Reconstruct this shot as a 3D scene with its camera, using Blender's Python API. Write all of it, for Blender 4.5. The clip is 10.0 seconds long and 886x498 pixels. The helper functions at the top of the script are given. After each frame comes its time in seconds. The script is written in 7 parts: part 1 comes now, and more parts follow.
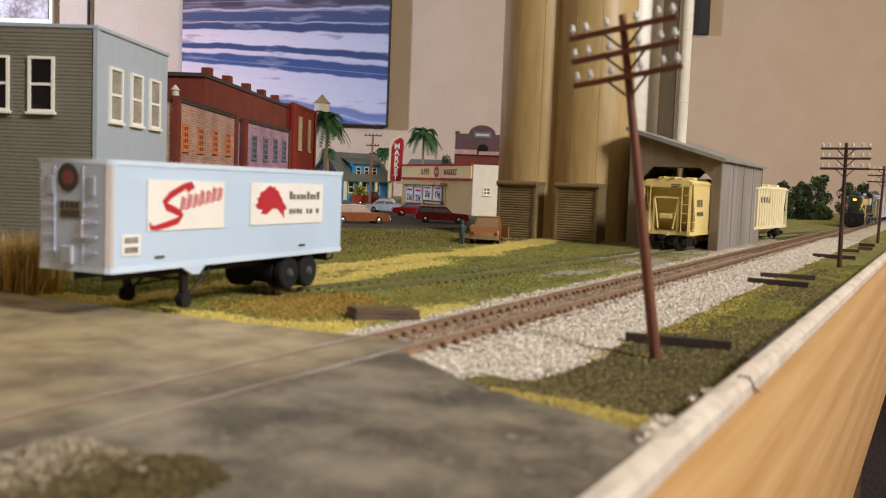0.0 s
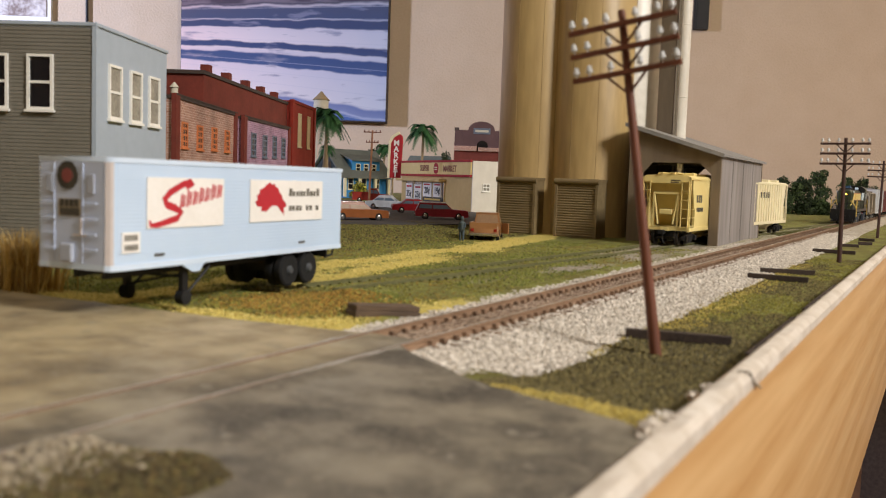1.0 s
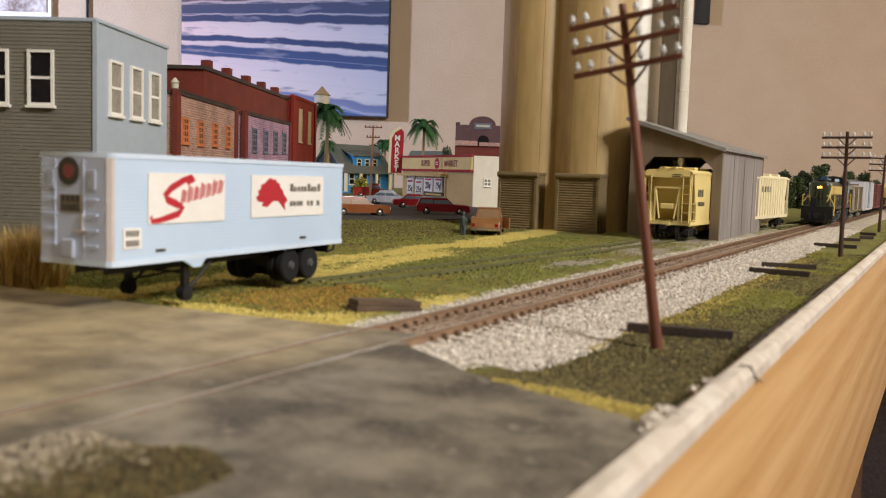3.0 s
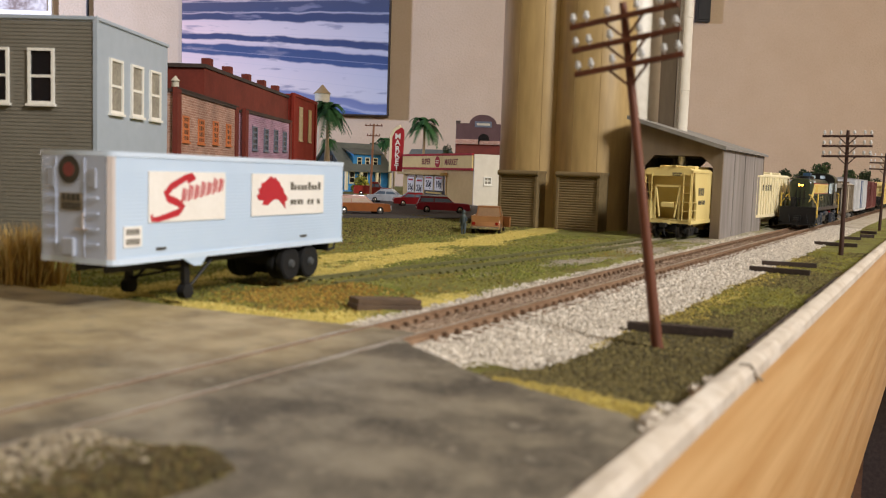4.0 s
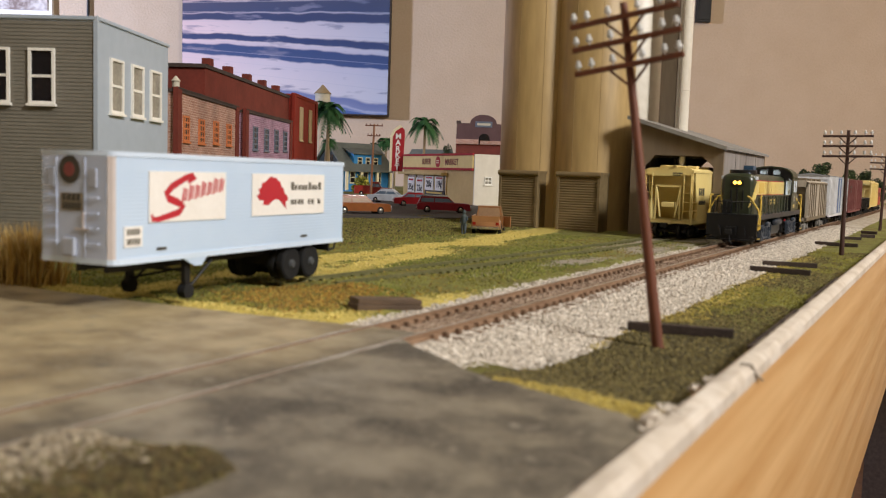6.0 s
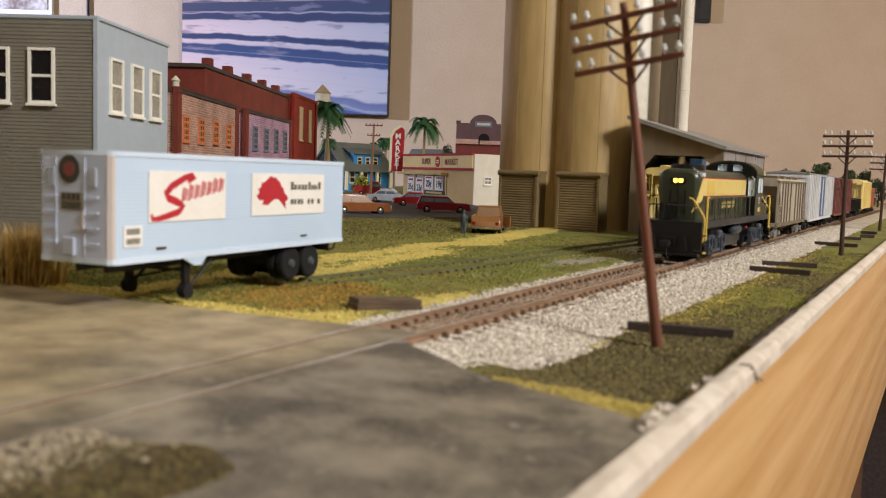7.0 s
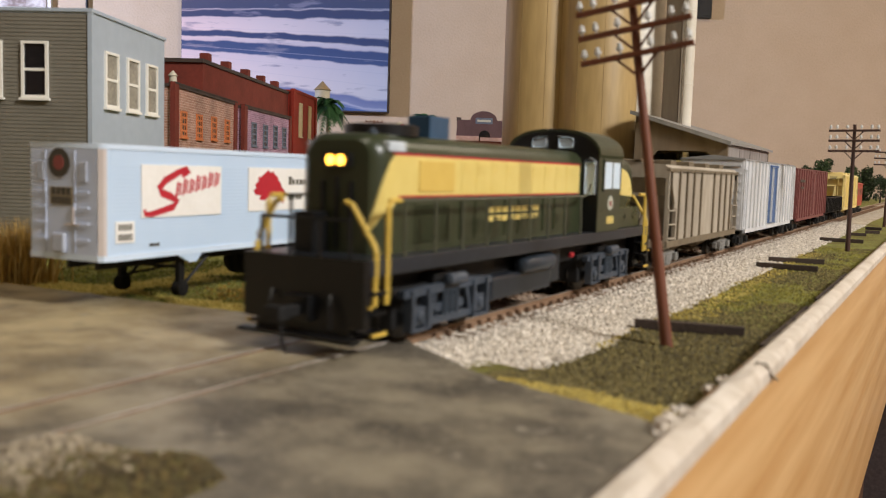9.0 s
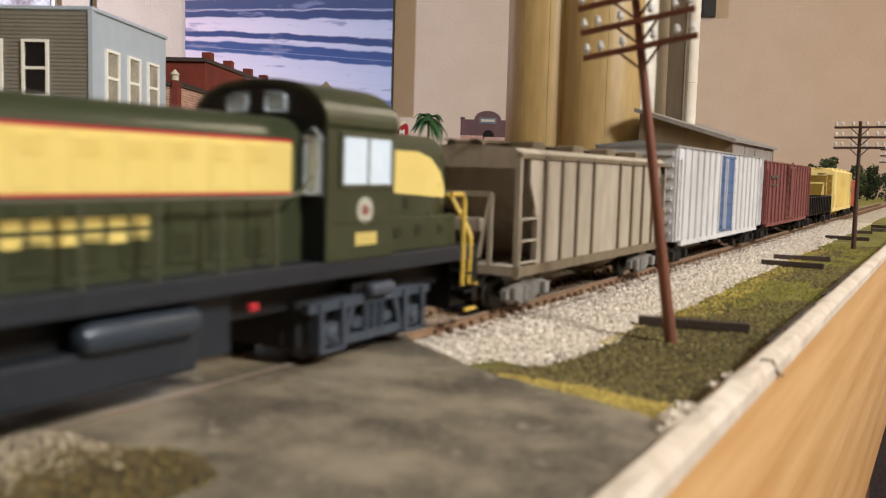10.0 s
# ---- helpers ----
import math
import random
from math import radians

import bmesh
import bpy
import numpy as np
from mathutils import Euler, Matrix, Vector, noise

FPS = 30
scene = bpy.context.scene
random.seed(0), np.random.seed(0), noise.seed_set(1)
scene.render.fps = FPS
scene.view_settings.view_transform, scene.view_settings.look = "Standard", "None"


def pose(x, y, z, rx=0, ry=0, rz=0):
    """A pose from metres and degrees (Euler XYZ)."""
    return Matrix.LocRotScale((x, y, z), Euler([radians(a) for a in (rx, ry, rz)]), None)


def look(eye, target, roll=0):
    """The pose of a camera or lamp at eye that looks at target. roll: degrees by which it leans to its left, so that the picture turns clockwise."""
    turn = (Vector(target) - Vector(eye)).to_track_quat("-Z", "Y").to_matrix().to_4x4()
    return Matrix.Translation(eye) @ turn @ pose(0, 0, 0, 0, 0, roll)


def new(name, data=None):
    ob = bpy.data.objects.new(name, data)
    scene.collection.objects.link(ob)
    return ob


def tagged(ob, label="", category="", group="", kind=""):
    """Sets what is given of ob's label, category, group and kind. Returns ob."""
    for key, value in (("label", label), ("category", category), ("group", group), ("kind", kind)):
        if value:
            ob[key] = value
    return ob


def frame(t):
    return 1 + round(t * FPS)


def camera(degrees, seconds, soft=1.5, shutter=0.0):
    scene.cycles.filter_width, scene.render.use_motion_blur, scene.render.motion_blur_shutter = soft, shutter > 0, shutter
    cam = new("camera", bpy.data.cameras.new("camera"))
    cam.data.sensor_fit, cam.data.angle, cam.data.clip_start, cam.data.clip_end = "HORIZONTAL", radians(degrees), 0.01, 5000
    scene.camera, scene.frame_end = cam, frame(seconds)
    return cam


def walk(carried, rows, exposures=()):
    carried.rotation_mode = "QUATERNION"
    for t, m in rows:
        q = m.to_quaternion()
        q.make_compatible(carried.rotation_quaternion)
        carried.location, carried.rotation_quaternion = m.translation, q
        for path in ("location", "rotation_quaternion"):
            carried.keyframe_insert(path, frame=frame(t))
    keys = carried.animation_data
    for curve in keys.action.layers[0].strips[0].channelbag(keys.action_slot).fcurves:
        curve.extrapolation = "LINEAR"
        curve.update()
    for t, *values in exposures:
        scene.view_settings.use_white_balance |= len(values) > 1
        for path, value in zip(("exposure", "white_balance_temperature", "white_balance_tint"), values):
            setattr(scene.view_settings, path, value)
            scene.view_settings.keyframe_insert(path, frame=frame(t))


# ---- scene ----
MM = 0.001
cam = camera(53.42, 10.0, soft=1.1, shutter=0.3)
cam.data.dof.use_dof, cam.data.dof.focus_distance, cam.data.dof.aperture_fstop = True, 1.1, 29.0
# seconds; eye x, y, z in millimetres; heading left of the track, tilt down, lean to the left in degrees
PATH = [
    (0.00, 0.000, -0.000, 41.000, 29.56, 4.20, 2.18),
    (0.50, 0.000, -0.000, 41.000, 29.54, 4.34, 2.01),
    (1.00, 0.000, -0.000, 41.000, 29.54, 4.43, 1.98),
    (1.50, 0.000, -0.000, 41.000, 29.57, 4.57, 1.96),
    (2.00, 0.000, -0.000, 41.000, 29.59, 4.63, 1.95),
    (2.50, 0.000, -0.000, 41.000, 29.60, 4.68, 1.85),
    (4.00, 0.000, 0.000, 41.000, 29.63, 4.86, 1.86),
    (4.50, 0.000, -0.000, 41.000, 29.65, 4.86, 1.84),
    (5.00, 0.000, -0.000, 41.000, 29.58, 4.84, 1.89),
    (5.50, 0.000, 0.000, 41.000, 29.65, 4.86, 1.86),
    (7.00, -0.000, 0.000, 41.000, 29.64, 4.87, 1.90),
    (7.50, -0.000, -0.000, 41.000, 29.64, 4.92, 1.93),
    (8.00, -0.000, -0.000, 41.000, 29.71, 5.01, 1.89),
    (8.50, -0.000, 0.000, 41.000, 29.73, 5.02, 1.87),
    (8.60, -0.000, 0.000, 41.000, 29.73, 5.02, 1.87),
    (8.85, -4.148, 6.368, 39.853, 29.66, 5.04, 1.79),
    (9.00, -4.148, 6.368, 39.853, 29.66, 5.04, 1.79),
    (9.50, -2.777, 8.323, 39.595, 29.89, 4.84, 1.63),
    (10.00, -4.668, 9.069, 38.577, 29.95, 5.03, 1.61),
]


def gaze(x, y, z, heading, tilt, lean):
    a, b = radians(heading), radians(tilt)
    eye = Vector((x, y, z)) * MM
    way = Vector((-math.sin(a) * math.cos(b), math.cos(a) * math.cos(b), -math.sin(b)))
    return look(eye, eye + way, lean)


walk(cam, [(t, gaze(*p)) for t, *p in PATH], [(0.0, 0.08), (8.6, 0.05), (9.0, 0.08), (10.0, 0.22)])

# ---- light ----
world = bpy.data.worlds.new("world")
world.use_nodes = True
world.node_tree.nodes["Background"].inputs[0].default_value = (0.9, 0.8, 0.7, 1)
world.node_tree.nodes["Background"].inputs[1].default_value = 0.002
scene.world = world


def lamp(name, eye, target, watts, size, colour, size_y=None):
    data = bpy.data.lights.new(name, "AREA")
    data.energy, data.size, data.color = watts, size * MM, colour
    if size_y:
        data.shape, data.size_y = "RECTANGLE", size_y * MM
    ob = new(name, data)
    ob.matrix_world = look(Vector(eye) * MM, Vector(target) * MM)
    return ob


lamp("room_lamp", (1500, 80, 1150), (-250, 600, 0), 43, 380, (1.0, 0.97, 0.95))
lamp("ceiling_lamp", (-150, -350, 1400), (-220, 200, 0), 4.5, 500, (1.0, 0.9, 0.74))
lamp("ceiling_lamp", (700, 2000, 1400), (700, 2200, 0), 20, 600, (1.0, 0.85, 0.66))
# a cool lamp that washes the far wall from its side
wash = lamp("wall_lamp", (-4175, -1054, 850), (-3993, 960, 640), 150, 240, (0.60, 0.68, 1.0))
wash.data.spread = radians(120)


# ---- materials ----
def srgb(h):
    v = [int(h[i:i + 2], 16) / 255 for i in (0, 2, 4)]
    return tuple(c / 12.92 if c <= 0.04045 else ((c + 0.055) / 1.055) ** 2.4 for c in v)


def mat(name, c1, c2=None, rough=0.6, metal=0.0, scale=400.0, fine=None, bump=0.15, glow=0.0, spread=0.35, coat=0.0, stretch=None, alpha_random=0.0, relief=0.6):
    """Two tones mixed by a coarse and a fine noise, with relief. Colours linear; scale in cycles per metre."""
    m = bpy.data.materials.new(name)
    m.use_nodes = True
    nt = m.node_tree
    b = nt.nodes["Principled BSDF"]
    c2 = c2 or tuple(v * 0.72 for v in c1)
    tc = nt.nodes.new("ShaderNodeTexCoord")
    mp = nt.nodes.new("ShaderNodeMapping")
    nt.links.new(tc.outputs["Object"], mp.inputs[0])
    if stretch:
        mp.inputs["Scale"].default_value = stretch
    n1, n2 = nt.nodes.new("ShaderNodeTexNoise"), nt.nodes.new("ShaderNodeTexNoise")
    n1.inputs["Scale"].default_value, n1.inputs["Detail"].default_value = scale * 0.18, 4
    n2.inputs["Scale"].default_value, n2.inputs["Detail"].default_value = fine or scale * 1.6, 3
    for n in (n1, n2):
        nt.links.new(mp.outputs[0], n.inputs["Vector"])
    mixf = nt.nodes.new("ShaderNodeMix")
    mixf.inputs[0].default_value = 0.45
    nt.links.new(n1.outputs["Fac"], mixf.inputs[2])
    nt.links.new(n2.outputs["Fac"], mixf.inputs[3])
    ramp = nt.nodes.new("ShaderNodeMapRange")
    ramp.inputs[1].default_value, ramp.inputs[2].default_value = 0.5 - spread / 2, 0.5 + spread / 2
    nt.links.new(mixf.outputs[0], ramp.inputs[0])
    col = nt.nodes.new("ShaderNodeMix")
    col.data_type = "RGBA"
    col.inputs[6].default_value, col.inputs[7].default_value = (*c1, 1), (*c2, 1)
    nt.links.new(ramp.outputs[0], col.inputs[0])
    out = col.outputs[2]
    if alpha_random:
        oi = nt.nodes.new("ShaderNodeObjectInfo")
        hv = nt.nodes.new("ShaderNodeHueSaturation")
        mr = nt.nodes.new("ShaderNodeMapRange")
        mr.inputs[3].default_value, mr.inputs[4].default_value = 1 - alpha_random, 1 + alpha_random
        nt.links.new(oi.outputs["Random"], mr.inputs[0])
        nt.links.new(mr.outputs[0], hv.inputs["Value"])
        nt.links.new(out, hv.inputs["Color"])
        out = hv.outputs[0]
    nt.links.new(out, b.inputs["Base Color"])
    rr = nt.nodes.new("ShaderNodeMapRange")
    rr.inputs[3].default_value, rr.inputs[4].default_value = max(rough - 0.1, 0.03), min(rough + 0.12, 1)
    nt.links.new(n1.outputs["Fac"], rr.inputs[0])
    nt.links.new(rr.outputs[0], b.inputs["Roughness"])
    b.inputs["Metallic"].default_value = metal
    b.inputs["Coat Weight"].default_value = coat
    if bump:
        bp = nt.nodes.new("ShaderNodeBump")
        bp.inputs["Strength"].default_value, bp.inputs["Distance"].default_value = bump, relief * MM
        nt.links.new(n2.outputs["Fac"], bp.inputs["Height"])
        nt.links.new(bp.outputs[0], b.inputs["Normal"])
    if glow:
        b.inputs["Emission Color"].default_value, b.inputs["Emission Strength"].default_value = (*c1, 1), glow
    return m


M = {
    "wall": mat("wall_paint", srgb("cab499"), srgb("c2ab8f"), 0.85, scale=60, fine=130, bump=0.45, relief=4.0),
    # unseen ceiling, kept dark so that less light bounces into the shadows
    "ceiling": mat("ceiling_paint", srgb("7d766c"), None, 0.9, scale=20),
    "floor": mat("carpet", srgb("6b4a33"), srgb("543a28"), 0.95, scale=200, bump=0.6),
    "lot": mat("lot_asphalt", srgb("47423f"), srgb("302d2b"), 0.85, scale=60, fine=900),
    "rail": mat("rusty_rail", srgb("9c7f64"), srgb("7b6049"), 0.6, 0.1, scale=300),
    "railtop": mat("worn_rail", srgb("cfc8bd"), srgb("a89e90"), 0.35, 0.5, scale=300),
    "tie": mat("tie_wood", srgb("8d7058"), srgb("64503f"), 0.85, scale=500, alpha_random=0.2, bump=0.4),
    "timber": mat("dark_timber", srgb("44352a"), srgb("2a2019"), 0.85, scale=500, bump=0.5),
    "old_timber": mat("old_timber", srgb("6f5a45"), srgb("44362a"), 0.9, scale=400, bump=0.6, stretch=(0.2, 1, 1)),
    "pole": mat("pole_wood", srgb("7a4429"), srgb("57301e"), 0.55, scale=300, stretch=(1, 1, 0.15)),
    "insulator": mat("clear_glass", (0.75, 0.75, 0.72), None, 0.15, bump=0),
    "ballast": mat("ballast_stone", srgb("bfb5a5"), srgb("908778"), 0.9, scale=600, fine=1500, bump=0.6, spread=0.25),
    "plaster": mat("edge_plaster", srgb("d6ccbe"), srgb("b3a490"), 0.85, scale=150, bump=0.7),
    "maple": None,
    "trailer": mat("trailer_blue", srgb("c3d5e8"), srgb("bbcfe4"), 0.35, scale=60, bump=0.03),
    "trailer_end": mat("trailer_grey", srgb("c6d0e4"), srgb("b9c4d8"), 0.4, scale=60, bump=0.05),
    "white": mat("white_paint", srgb("eeebe2"), srgb("e2ded2"), 0.5, scale=100, bump=0.05),
    "cream": mat("cream_paint", srgb("e8ddb8"), srgb("dccfa6"), 0.55, scale=100, bump=0.05),
    "red": mat("red_paint", srgb("c02a36"), srgb("b02430"), 0.45, scale=100, bump=0.03),
    "black": mat("black_plastic", srgb("111010"), srgb("0b0a0a"), 0.6, scale=200, bump=0.08),
    "ink": mat("black_ink", srgb("4a463c"), srgb("3c382f"), 0.6, bump=0),
    "tyre": mat("tyre_rubber", srgb("131313"), srgb("0c0c0c"), 0.85, scale=300),
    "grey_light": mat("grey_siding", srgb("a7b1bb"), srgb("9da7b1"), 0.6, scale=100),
    "concrete": mat("silo_concrete", srgb("ba9e68"), srgb("9a8052"), 0.45, scale=130, bump=0.1, stretch=(1, 1, 0.15)),
    "steel": mat("corrugated_steel", srgb("a39a8c"), srgb("8d8272"), 0.55, 0.2, scale=120, stretch=(1, 1, 0.2)),
    "shed": mat("shed_steel", srgb("9f9995"), srgb("756e68"), 0.6, 0.15, scale=80, stretch=(1, 1, 0.15)),
    "yellow": mat("yellow_car_paint", srgb("e6d28c"), srgb("dcc47c"), 0.5, scale=100, bump=0.04),
    "loco_green": mat("loco_green", srgb("393f2b"), srgb("303523"), 0.3, scale=120, bump=0.03),
    "loco_yellow": mat("loco_yellow", srgb("e2cd7c"), srgb("d8c06c"), 0.3, scale=120, bump=0.03),
    "loco_frame": mat("loco_black", srgb("101113"), srgb("0b0c0d"), 0.36, scale=120, bump=0.04),
    # black truck castings lightened to blue-grey: their cool sheen is in the colour
    "side_sheen": mat("truck_sheen_grey", srgb("4e5763"), srgb("394049"), 0.42, 0.2, scale=200),
    "weathered": mat("weathered_hopper", srgb("b3a896"), srgb("8f8473"), 0.7, scale=150, bump=0.1, stretch=(1, 1, 0.3)),
    "brown": mat("boxcar_brown", srgb("7d4742"), srgb("6b3b37"), 0.6, scale=120),
    "blue": mat("blue_door", srgb("4f6a92"), srgb("45608a"), 0.55, scale=120),
    "handrail": mat("yellow_rail", srgb("d8b650"), None, 0.45, bump=0),
}

M["loco_frame"].node_tree.nodes["Principled BSDF"].inputs["Specular IOR Level"].default_value = 0.5


# ---- mesh helpers (millimetres) ----
class Mesh:
    """Collects boxes, prisms, tubes and lathes into one mesh."""

    def __init__(self):
        self.v, self.f = [], []

    def add(self, verts, faces):
        n = len(self.v)
        self.v += [tuple(p) for p in verts]
        self.f += [tuple(i + n for i in q) for q in faces]
        return self

    def box(self, x0, x1, y0, y1, z0, z1, b=0.0):
        if b <= 0:
            v = [(x, y, z) for z in (z0, z1) for y in (y0, y1) for x in (x0, x1)]
            return self.add(v, [(0, 2, 3, 1), (4, 5, 7, 6), (0, 1, 5, 4), (2, 6, 7, 3), (0, 4, 6, 2), (1, 3, 7, 5)])
        bm = bmesh.new()
        bmesh.ops.create_cube(bm, size=1)
        for p in bm.verts:
            p.co = Vector(((x0 + x1) / 2 + p.co.x * (x1 - x0), (y0 + y1) / 2 + p.co.y * (y1 - y0), (z0 + z1) / 2 + p.co.z * (z1 - z0)))
        bmesh.ops.bevel(bm, geom=bm.edges[:], offset=b, segments=2, profile=0.6, affect="EDGES")
        bm.verts.index_update()
        self.add([p.co for p in bm.verts], [[q.index for q in f.verts] for f in bm.faces])
        bm.free()
        return self

    def prism(self, poly, axis, a, b):
        """A polygon of (u, w) pairs carried from a to b along an axis: x -> (y, z), y -> (x, z), z -> (x, y)."""
        put = {"x": lambda u, w, s: (s, u, w), "y": lambda u, w, s: (u, s, w), "z": lambda u, w, s: (u, w, s)}[axis]
        n = len(poly)
        v = [put(u, w, a) for u, w in poly] + [put(u, w, b) for u, w in poly]
        f = [tuple(range(n)), tuple(range(2 * n - 1, n - 1, -1))]
        f += [(i, i + n, (i + 1) % n + n, (i + 1) % n) for i in range(n)]
        return self.add(v, f)

    def tube(self, path, r, n=6, r2=None):
        path = [Vector(p) for p in path]
        v, f = [], []
        for i, p in enumerate(path):
            d = (path[min(i + 1, len(path) - 1)] - path[max(i - 1, 0)]).normalized()
            s = d.cross(Vector((0, 0, 1)) if abs(d.z) < 0.9 else Vector((1, 0, 0))).normalized()
            u = s.cross(d)
            rr = r if r2 is None else r + (r2 - r) * i / (len(path) - 1)
            v += [p + (s * math.cos(k * math.tau / n) + u * math.sin(k * math.tau / n)) * rr for k in range(n)]
        for i in range(len(path) - 1):
            for k in range(n):
                f.append((i * n + k, i * n + (k + 1) % n, (i + 1) * n + (k + 1) % n, (i + 1) * n + k))
        f += [tuple(range(n - 1, -1, -1)), tuple(range((len(path) - 1) * n, len(path) * n))]
        return self.add(v, f)

    def lathe(self, prof, n=24, x=0, y=0, z=0, axis="z"):
        """Profile of (radius, height) pairs turned round an axis."""
        v, f = [], []
        for r, h in prof:
            for k in range(n):
                c, s = r * math.cos(k * math.tau / n), r * math.sin(k * math.tau / n)
                v.append({"z": (x + c, y + s, z + h), "x": (x + h, y + c, z + s), "y": (x + s, y + h, z + c)}[axis])
        for i in range(len(prof) - 1):
            for k in range(n):
                f.append((i * n + k, i * n + (k + 1) % n, (i + 1) * n + (k + 1) % n, (i + 1) * n + k))
        f += [tuple(range(n - 1, -1, -1)), tuple(range((len(prof) - 1) * n, len(prof) * n))]
        return self.add(v, f)

    def data(self, name, material, smooth=False):
        me = bpy.data.meshes.new(name)
        me.from_pydata([(a * MM, b * MM, c * MM) for a, b, c in self.v], [], self.f)
        me.materials.append(material)
        if smooth:
            me.shade_smooth()
            me.set_sharp_from_angle(angle=radians(38))
        bm = bmesh.new()
        bm.from_mesh(me)
        bmesh.ops.recalc_face_normals(bm, faces=bm.faces)
        bm.to_mesh(me)
        bm.free()
        me.update()
        return me


def place(x, y, z=0, rx=0, ry=0, rz=0):
    return pose(x * MM, y * MM, z * MM, rx, ry, rz)


def thing(name, label, category, m=None, group="", kind=""):
    ob = new(name)
    ob.empty_display_size = 0.01
    ob.matrix_world = m or Matrix()
    return tagged(ob, label, category, group, kind)


def part(name, mesh, material, parent, label="", smooth=False, at=None):
    ob = new(name, mesh if isinstance(mesh, bpy.types.Mesh) else mesh.data(name, M[material] if isinstance(material, str) else material, smooth))
    ob.parent = parent
    if at is not None:
        ob.matrix_local = at
    return tagged(ob, label)


def solid(name, mesh, material, label, category, m=None, kind="", group="", smooth=False):
    ob = new(name, mesh.data(name, M[material] if isinstance(material, str) else material, smooth))
    ob.matrix_world = m or Matrix()
    return tagged(ob, label, category, group, kind)


def writing(text, size, material, parent, at, name="lettering", squeeze=1.0, shear=0.0, deep=0.1, bold=0.0):
    """Raised letters in the built-in font, turned into a mesh; at: a matrix in the parent's space; letters stand in local xy."""
    cu = bpy.data.curves.new(name, "FONT")
    cu.body, cu.size, cu.extrude, cu.shear, cu.offset = text, size * MM, deep * MM, shear, bold * MM
    cu.align_x, cu.align_y = "CENTER", "CENTER"
    tmp = bpy.data.objects.new("tmp", cu)
    me = bpy.data.meshes.new_from_object(tmp)
    bpy.data.objects.remove(tmp)
    bpy.data.curves.remove(cu)
    me.name = name
    for p in me.vertices:
        p.co.x *= squeeze
    me.materials.clear()
    me.materials.append(M[material])
    ob = new(name, me)
    ob.parent = parent
    ob.matrix_local = at
    return ob


# ---- room ----
ROOM = place(0, 0, 0, rz=29.65)


def room():
    lo, hi = -950, 1500
    x0, x1, y0, y1 = -4300, 2300, -1800, 3300
    for n, q in (("wall_north", (x0 - 100, x1 + 100, y1, y1 + 100, lo, hi)), ("wall_south", (x0 - 100, x1 + 100, y0 - 100, y0, lo, hi)),
                 ("wall_west", (x0 - 100, x0, y0, y1, lo, hi)), ("wall_east", (x1, x1 + 100, y0, y1, lo, hi))):
        solid(n, Mesh().box(*q), "wall", "plain tan painted wall with a lightly textured finish", "wall", ROOM, "structure")
    solid("floor", Mesh().box(x0 - 100, x1 + 100, y0 - 100, y1 + 100, lo - 60, lo), "floor", "dark brown carpeted floor", "floor", ROOM, "structure")
    solid("ceiling", Mesh().box(x0 - 100, x1 + 100, y0 - 100, y1 + 100, hi, hi + 60), "ceiling", "plain dark grey ceiling out of view, toned to cut bounce", "ceiling", ROOM, "structure")


room()

# ---- layout base ----
TRACK_X = -123.7
EDGE = -35.0


def smooth(a, b, v):
    t = min(max((v - a) / (b - a), 0), 1)
    return t * t * (3 - 2 * t)


ROAD_EDGE = [(-116, 182), (-108, 177), (-92, 167), (-81, 160), (-69, 156), (-57, 152), (-47, 149), (-39, 144)]


def road_edge(x):
    """Where the road ends on the side of the poles."""
    for (xa, ya), (xb, yb) in zip(ROAD_EDGE, ROAD_EDGE[1:]):
        if x <= xb:
            return ya + (yb - ya) * (max(x, xa) - xa) / (xb - xa)
    return ROAD_EDGE[-1][1]


def ground_z(x, y):
    """Height of the scenery: level with the rails on the town side, lower on the side of the poles."""
    z = -1.6 + (-5.2 + 1.6) * smooth(-112, -80, x)
    z -= 2.6 * (1 - smooth(17, 24, abs(x - TRACK_X))) + 2.0 * smooth(-104, -98, x) * (1 - smooth(-88, -80, x)) * (y > 190)
    near = (1 - smooth(84, 97, y)) * smooth(-116, -113, x) * (1 - smooth(-88, -74, x))
    z = z * (1 - near) + (0.5 - 1.2 * smooth(-80, -45, x)) * near
    on_road = (smooth(92, 99, y) if x > -115 else 1) * (1 - smooth(160, 176, y))
    edge_y = road_edge(x)
    if x > -114:
        on_road = max(smooth(92, 99, y), smooth(-88, -74, x)) * (1 - smooth(edge_y - 4, edge_y - 0.5, y))
        z += 3.6 * math.exp(-(max(y - edge_y - 4, 0) / 18) ** 2) * smooth(-100, -78, x)
    z -= 3.0 * on_road * (x > -170)
    z += 3.4 * math.exp(-((x + 176) / 15) ** 2 - ((y - 247) / 12) ** 2)
    n = noise.noise((x * 0.03, y * 0.03, 1)) * 0.9 + noise.noise((x * 0.12, y * 0.12, 5)) * 0.5
    return z + n * (1 if x < -146 else 0.7)


